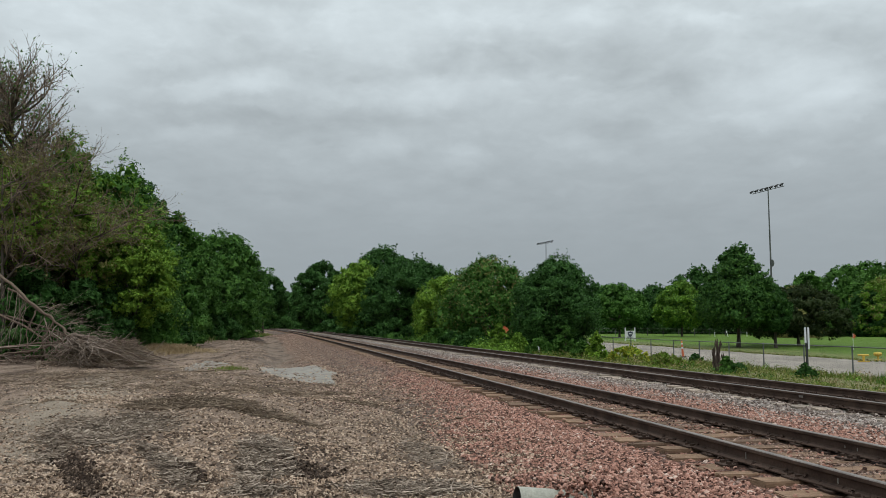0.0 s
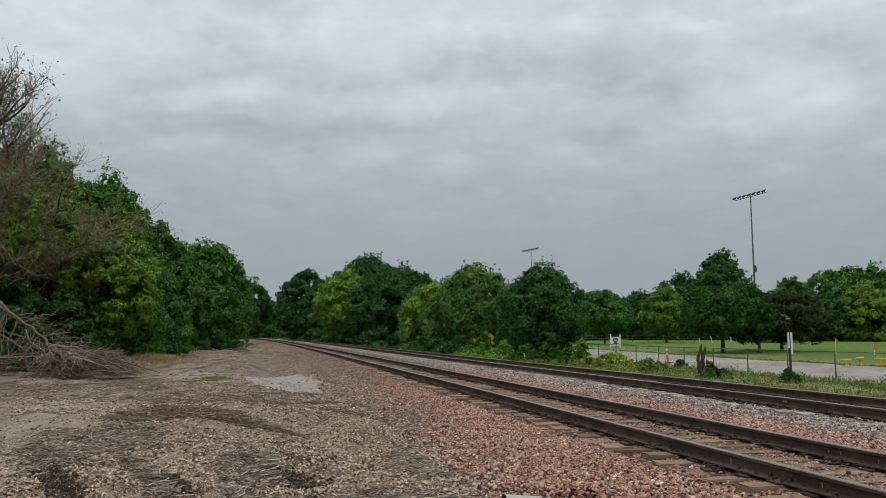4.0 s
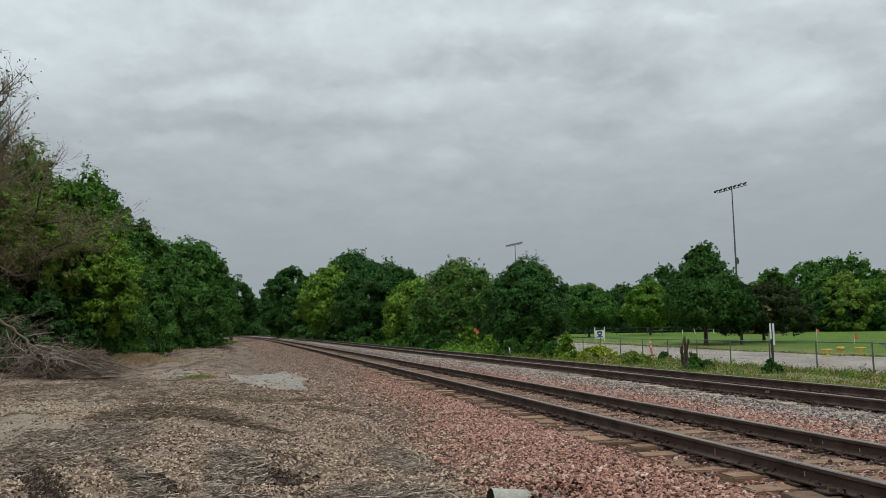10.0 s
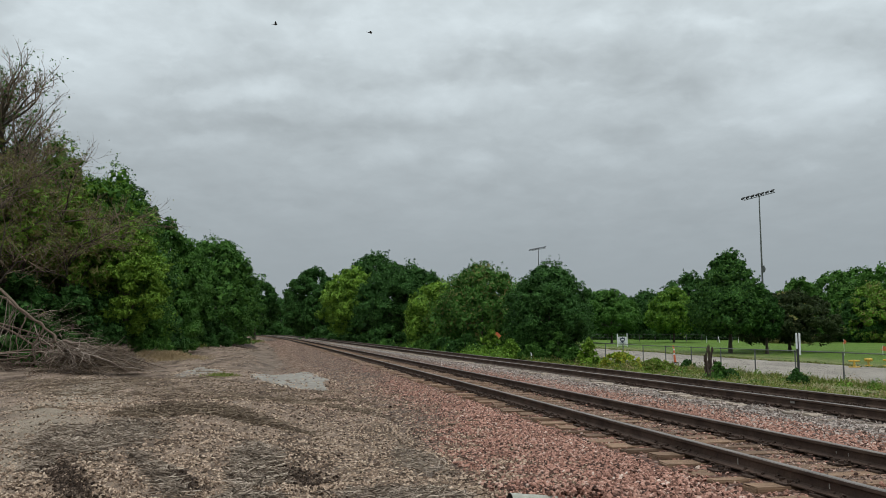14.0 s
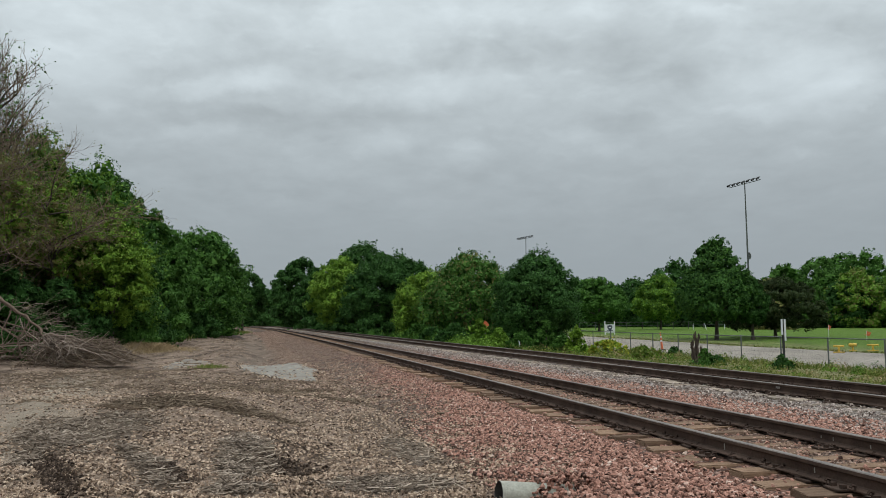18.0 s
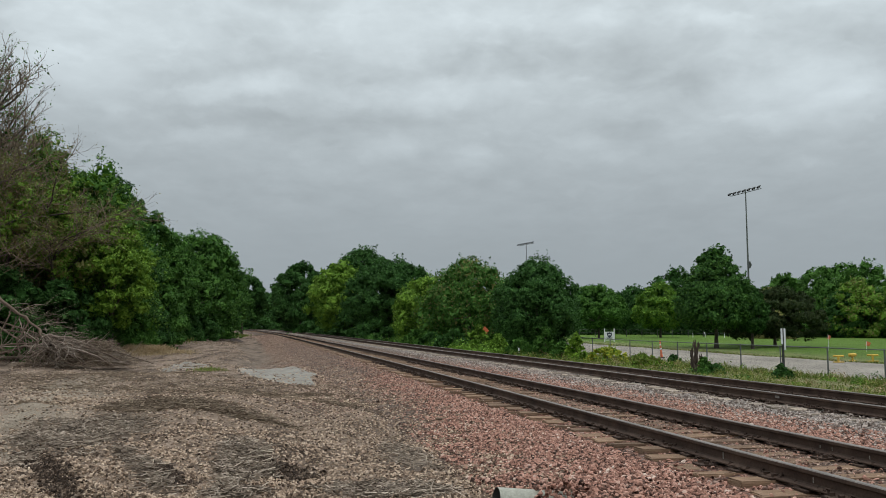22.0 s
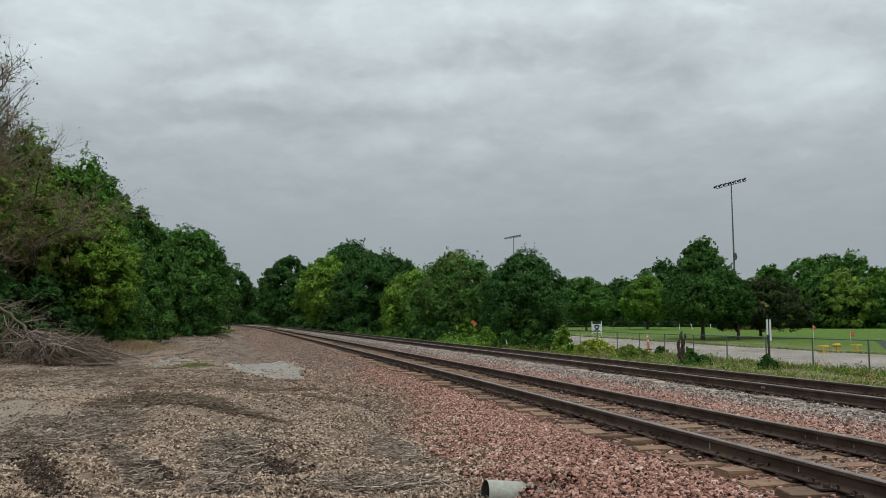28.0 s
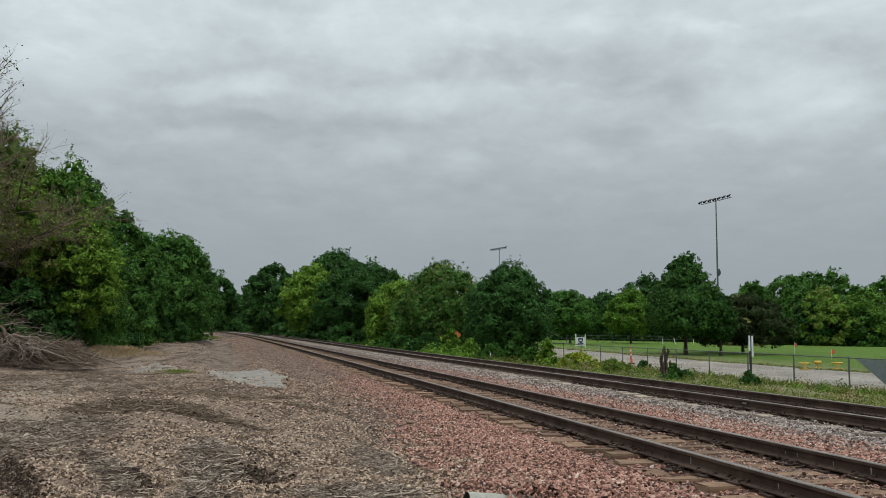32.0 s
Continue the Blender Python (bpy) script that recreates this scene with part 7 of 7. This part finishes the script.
def build_flag(x, y, h, rz, size):
    f = thing("field_flag", "small orange flag on a thin pale stake", "flag", pose(x, y, float(ground_z(x, y)), 0, 0, rz), group="orange flags")
    V, F = tube([(0, 0, 0), (0, 0, h)], (0.018, 0.015), 6)
    part("stake", mesh_from("stake", V, F, WHITE), f)
    V = np.array([(0.0, 0, h), (size * 0.85, 0.04, h - size * 0.35), (size * 0.5, 0.05, h - size), (-size * 0.35, 0.02, h - size * 0.75), (0, 0, h - size * 0.9)])
    V2 = V + (0, 0.012, 0)
    n = len(V)
    Fq = [np.array([list(range(n)), list(range(2 * n - 1, n - 1, -1))]), np.array([(i, i + n, (i + 1) % n + n, (i + 1) % n) for i in range(n)])]
    part("cloth", mesh_from("cloth", np.concatenate([V, V2]), Fq, ORANGE), f)


def build_white_posts():
    """Short white posts and a far rail along the back of the field."""
    V, F = tube([(0, 0, 0), (0, 0, 0.95), (0, 0, 1.0)], (0.05, 0.05, 0.015), 8)
    me = mesh_from("white_post", V, F, WHITE, True)
    for x, y, lean in ((38.2, 121, 0), (40.2, 121, -14), (43.4, 122, 0), (52.3, 123, 0), (47.0, 124, 0), (-26.3, 143, 0), (-23.7, 138, 6), (5.4, 56.2, -12), (5.0, 55.6, 0), (4.3, 56.0, 0)):
        ob = new("marker_stake", me)
        ob.matrix_basis = pose(x, y, float(ground_z(x, y)) - 0.02, 0, lean, 0)
        tagged(ob, "short white marker stake in the grass", "stake", group="white stakes")
    rail = thing("field_rail", "low distant rail fence at the back of the field", "fence")
    for k in range(34):
        x = 14 + 2.6 * k; y = 126 + 0.12 * (x - 14)
        z = float(ground_z(x, y))
        part("post", bm_mesh("post", box_bm(0.09, 0.09, 1.15), FENCEWIRE), rail, at=(x, y, z))
    for h in (0.6, 1.1):
        xs = np.linspace(14, 100, 30); ys = 126 + 0.12 * (xs - 14)
        V, F = tube(np.stack([xs, ys, ground_z(xs, ys) + h], -1), [0.03] * 30, 5)
        part("rail", mesh_from("rail", V, F, FENCEWIRE), rail)


def build_orange_sign():
    x, y = 2.95, 57.0
    s = thing("diamond_sign", "weathered orange diamond road sign among bushes", "sign", pose(x, y, float(ground_z(x, y)), 0, 0, -10))
    part("post", bm_mesh("post", box_bm(0.06, 0.05, 1.7, 0.005), GALV), s)
    bm = box_bm(0.44, 0.012, 0.44, 0.03, -0.22)
    part("panel", bm_mesh("panel", bm, ORANGE), s, at=pose(0, -0.03, 1.62, 0, 45, 0))


build_marker_post()
build_stump()
build_channelizer()
build_field_sign()
build_mast(42.0, 108, 20.8, -74, 7)
build_mast(18.9, 180, 21.1, -65, 6)
for x, y, rz, k in ((22.9, 45.9, 5, 0), (24.75, 47.9, 34, 1), (25.7, 47.4, -8, 0)):
    build_barrier(x, y, rz, k)
build_flag(32.3, 66.3, 1.35, 20, 0.42)
build_flag(35.0, 65.4, 0.85, -10, 0.45)
build_white_posts()
build_orange_sign()


# ---------- birds ----------
def build_bird(label):
    b = thing("bird", label, "bird", group="passing birds")
    zs = np.linspace(-0.17, 0.13, 9)
    P = np.stack([zs, 0 * zs, 0.01 * np.sin(zs * 10)], -1)
    V, F = tube(P, (0.006, 0.022, 0.03, 0.042, 0.050, 0.048, 0.038, 0.028, 0.006), 10)
    part("body", mesh_from("body", V, F, BIRDMAT, True), b)
    V = np.array([(-0.14, 0, 0), (-0.27, -0.045, 0.0), (-0.28, 0.045, 0.0), (-0.14, 0, 0.008), (-0.27, -0.045, 0.006), (-0.28, 0.045, 0.006)])
    part("tail", mesh_from("tail", V, np.array([(0, 1, 2), (3, 5, 4)]), BIRDMAT), b)
    wings = []
    for sg in (-1, 1):
        q = np.array([(0.07, 0.02, 0), (0.085, 0.12, 0.015), (0.03, 0.27, 0.01), (-0.03, 0.17, 0.005), (-0.06, 0.03, 0)]) * np.array([1, sg, 1])
        n = len(q); q2 = q + (0, 0, 0.008)
        Fs = [np.array([list(range(n)), list(range(2 * n - 1, n - 1, -1))]), np.array([(i, i + n, (i + 1) % n + n, (i + 1) % n) for i in range(n)])]
        wings.append(part("wing", mesh_from("wing", np.concatenate([q, q2]), Fs, BIRDMAT if sg < 0 else BIRDMAT), b))
    b.scale = (0.72, 0.72, 0.72)
    return b, wings


bird_a = build_bird("dark small bird flying across the sky")
bird_b = build_bird("dark small bird flying ahead of its mate")

# ---------- drifting cloud layer, far behind everything ----------
def build_clouds():
    az, el = np.radians(np.linspace(-60, 60, 49)), np.radians(np.linspace(-0.3, 42, 19))
    A, E = np.meshgrid(az, el)
    R = 2200.0
    V = np.stack([R * np.cos(E) * np.sin(A), R * np.cos(E) * np.cos(A), R * np.sin(E)], -1).reshape(-1, 3)
    i = (np.arange(18)[:, None] * 49 + np.arange(48)[None]).ravel()
    F = np.stack([i, i + 49, i + 50, i + 1], -1)
    ob = new("backdrop", mesh_from("backdrop", V, F, cloud_material(), True))
    ob.location = (0, 0, EYE)
    return tagged(ob, "grey overcast cloud layer drifting over the horizon", "sky", kind="structure")


clouds = build_clouds()


# ---------- what moves ----------
def motions():
    walk(clouds, [(0, pose(0, 0, EYE, 0, 0, 0)), (16, pose(0, 0, EYE, 0, 0, -1.6)), (32, pose(0, 0, EYE, 0, 0, -3.2))])
    # both birds come from beyond the trees and leave over the field
    way_a = ((13.4, 0, 0), (13.7, 5.75, -0.3), (14.0, 12.28, -1.24), (14.2, 16.95, -2.28), (14.5, 23.9, -3.65))
    way_b = ((13.4, 0.05, -0.15), (13.7, 6.05, -0.3), (14.0, 12.64, -1.0), (14.2, 17.18, -1.58), (14.5, 24.05, -2.83))
    for (bird, wings), shift, phase, way in ((bird_a, (-20.95, 17.6), 0.0, way_a), (bird_b, (-16.75, 16.95), 0.35, way_b)):
        x0, z0 = shift
        rows = [(0, pose(x0 - 13.4 * 19.5, 36, z0 + 9, 0, 0, 0)), (12.4, pose(x0 - 19.5, 36, z0 + 0.5, 0, 0, 0))]
        rows += [(t, pose(x0 + dx, 36, z0 + dz, 0, 6, 0)) for t, dx, dz in way]
        rows += [(15.5, pose(x0 + 46.5, 36, z0 - 5.5, 0, 0, 0)), (32, pose(x0 + 46.5 + 16.5 * 20, 36, z0 + 4, 0, 0, 0))]
        walk(bird, rows)
        beat = [(0, 0.0)] + [(13.0 + 0.1 * k, 32 * math.sin((k * 0.1 + phase) * 2 * math.pi * 2.2)) for k in range(30)] + [(32, 0.0)]
        for wing, sg in zip(wings, (-1, 1)):
            walk(wing, [(t, pose(0, 0, 0.01, sg * a, 0, 0)) for t, a in beat])


motions()
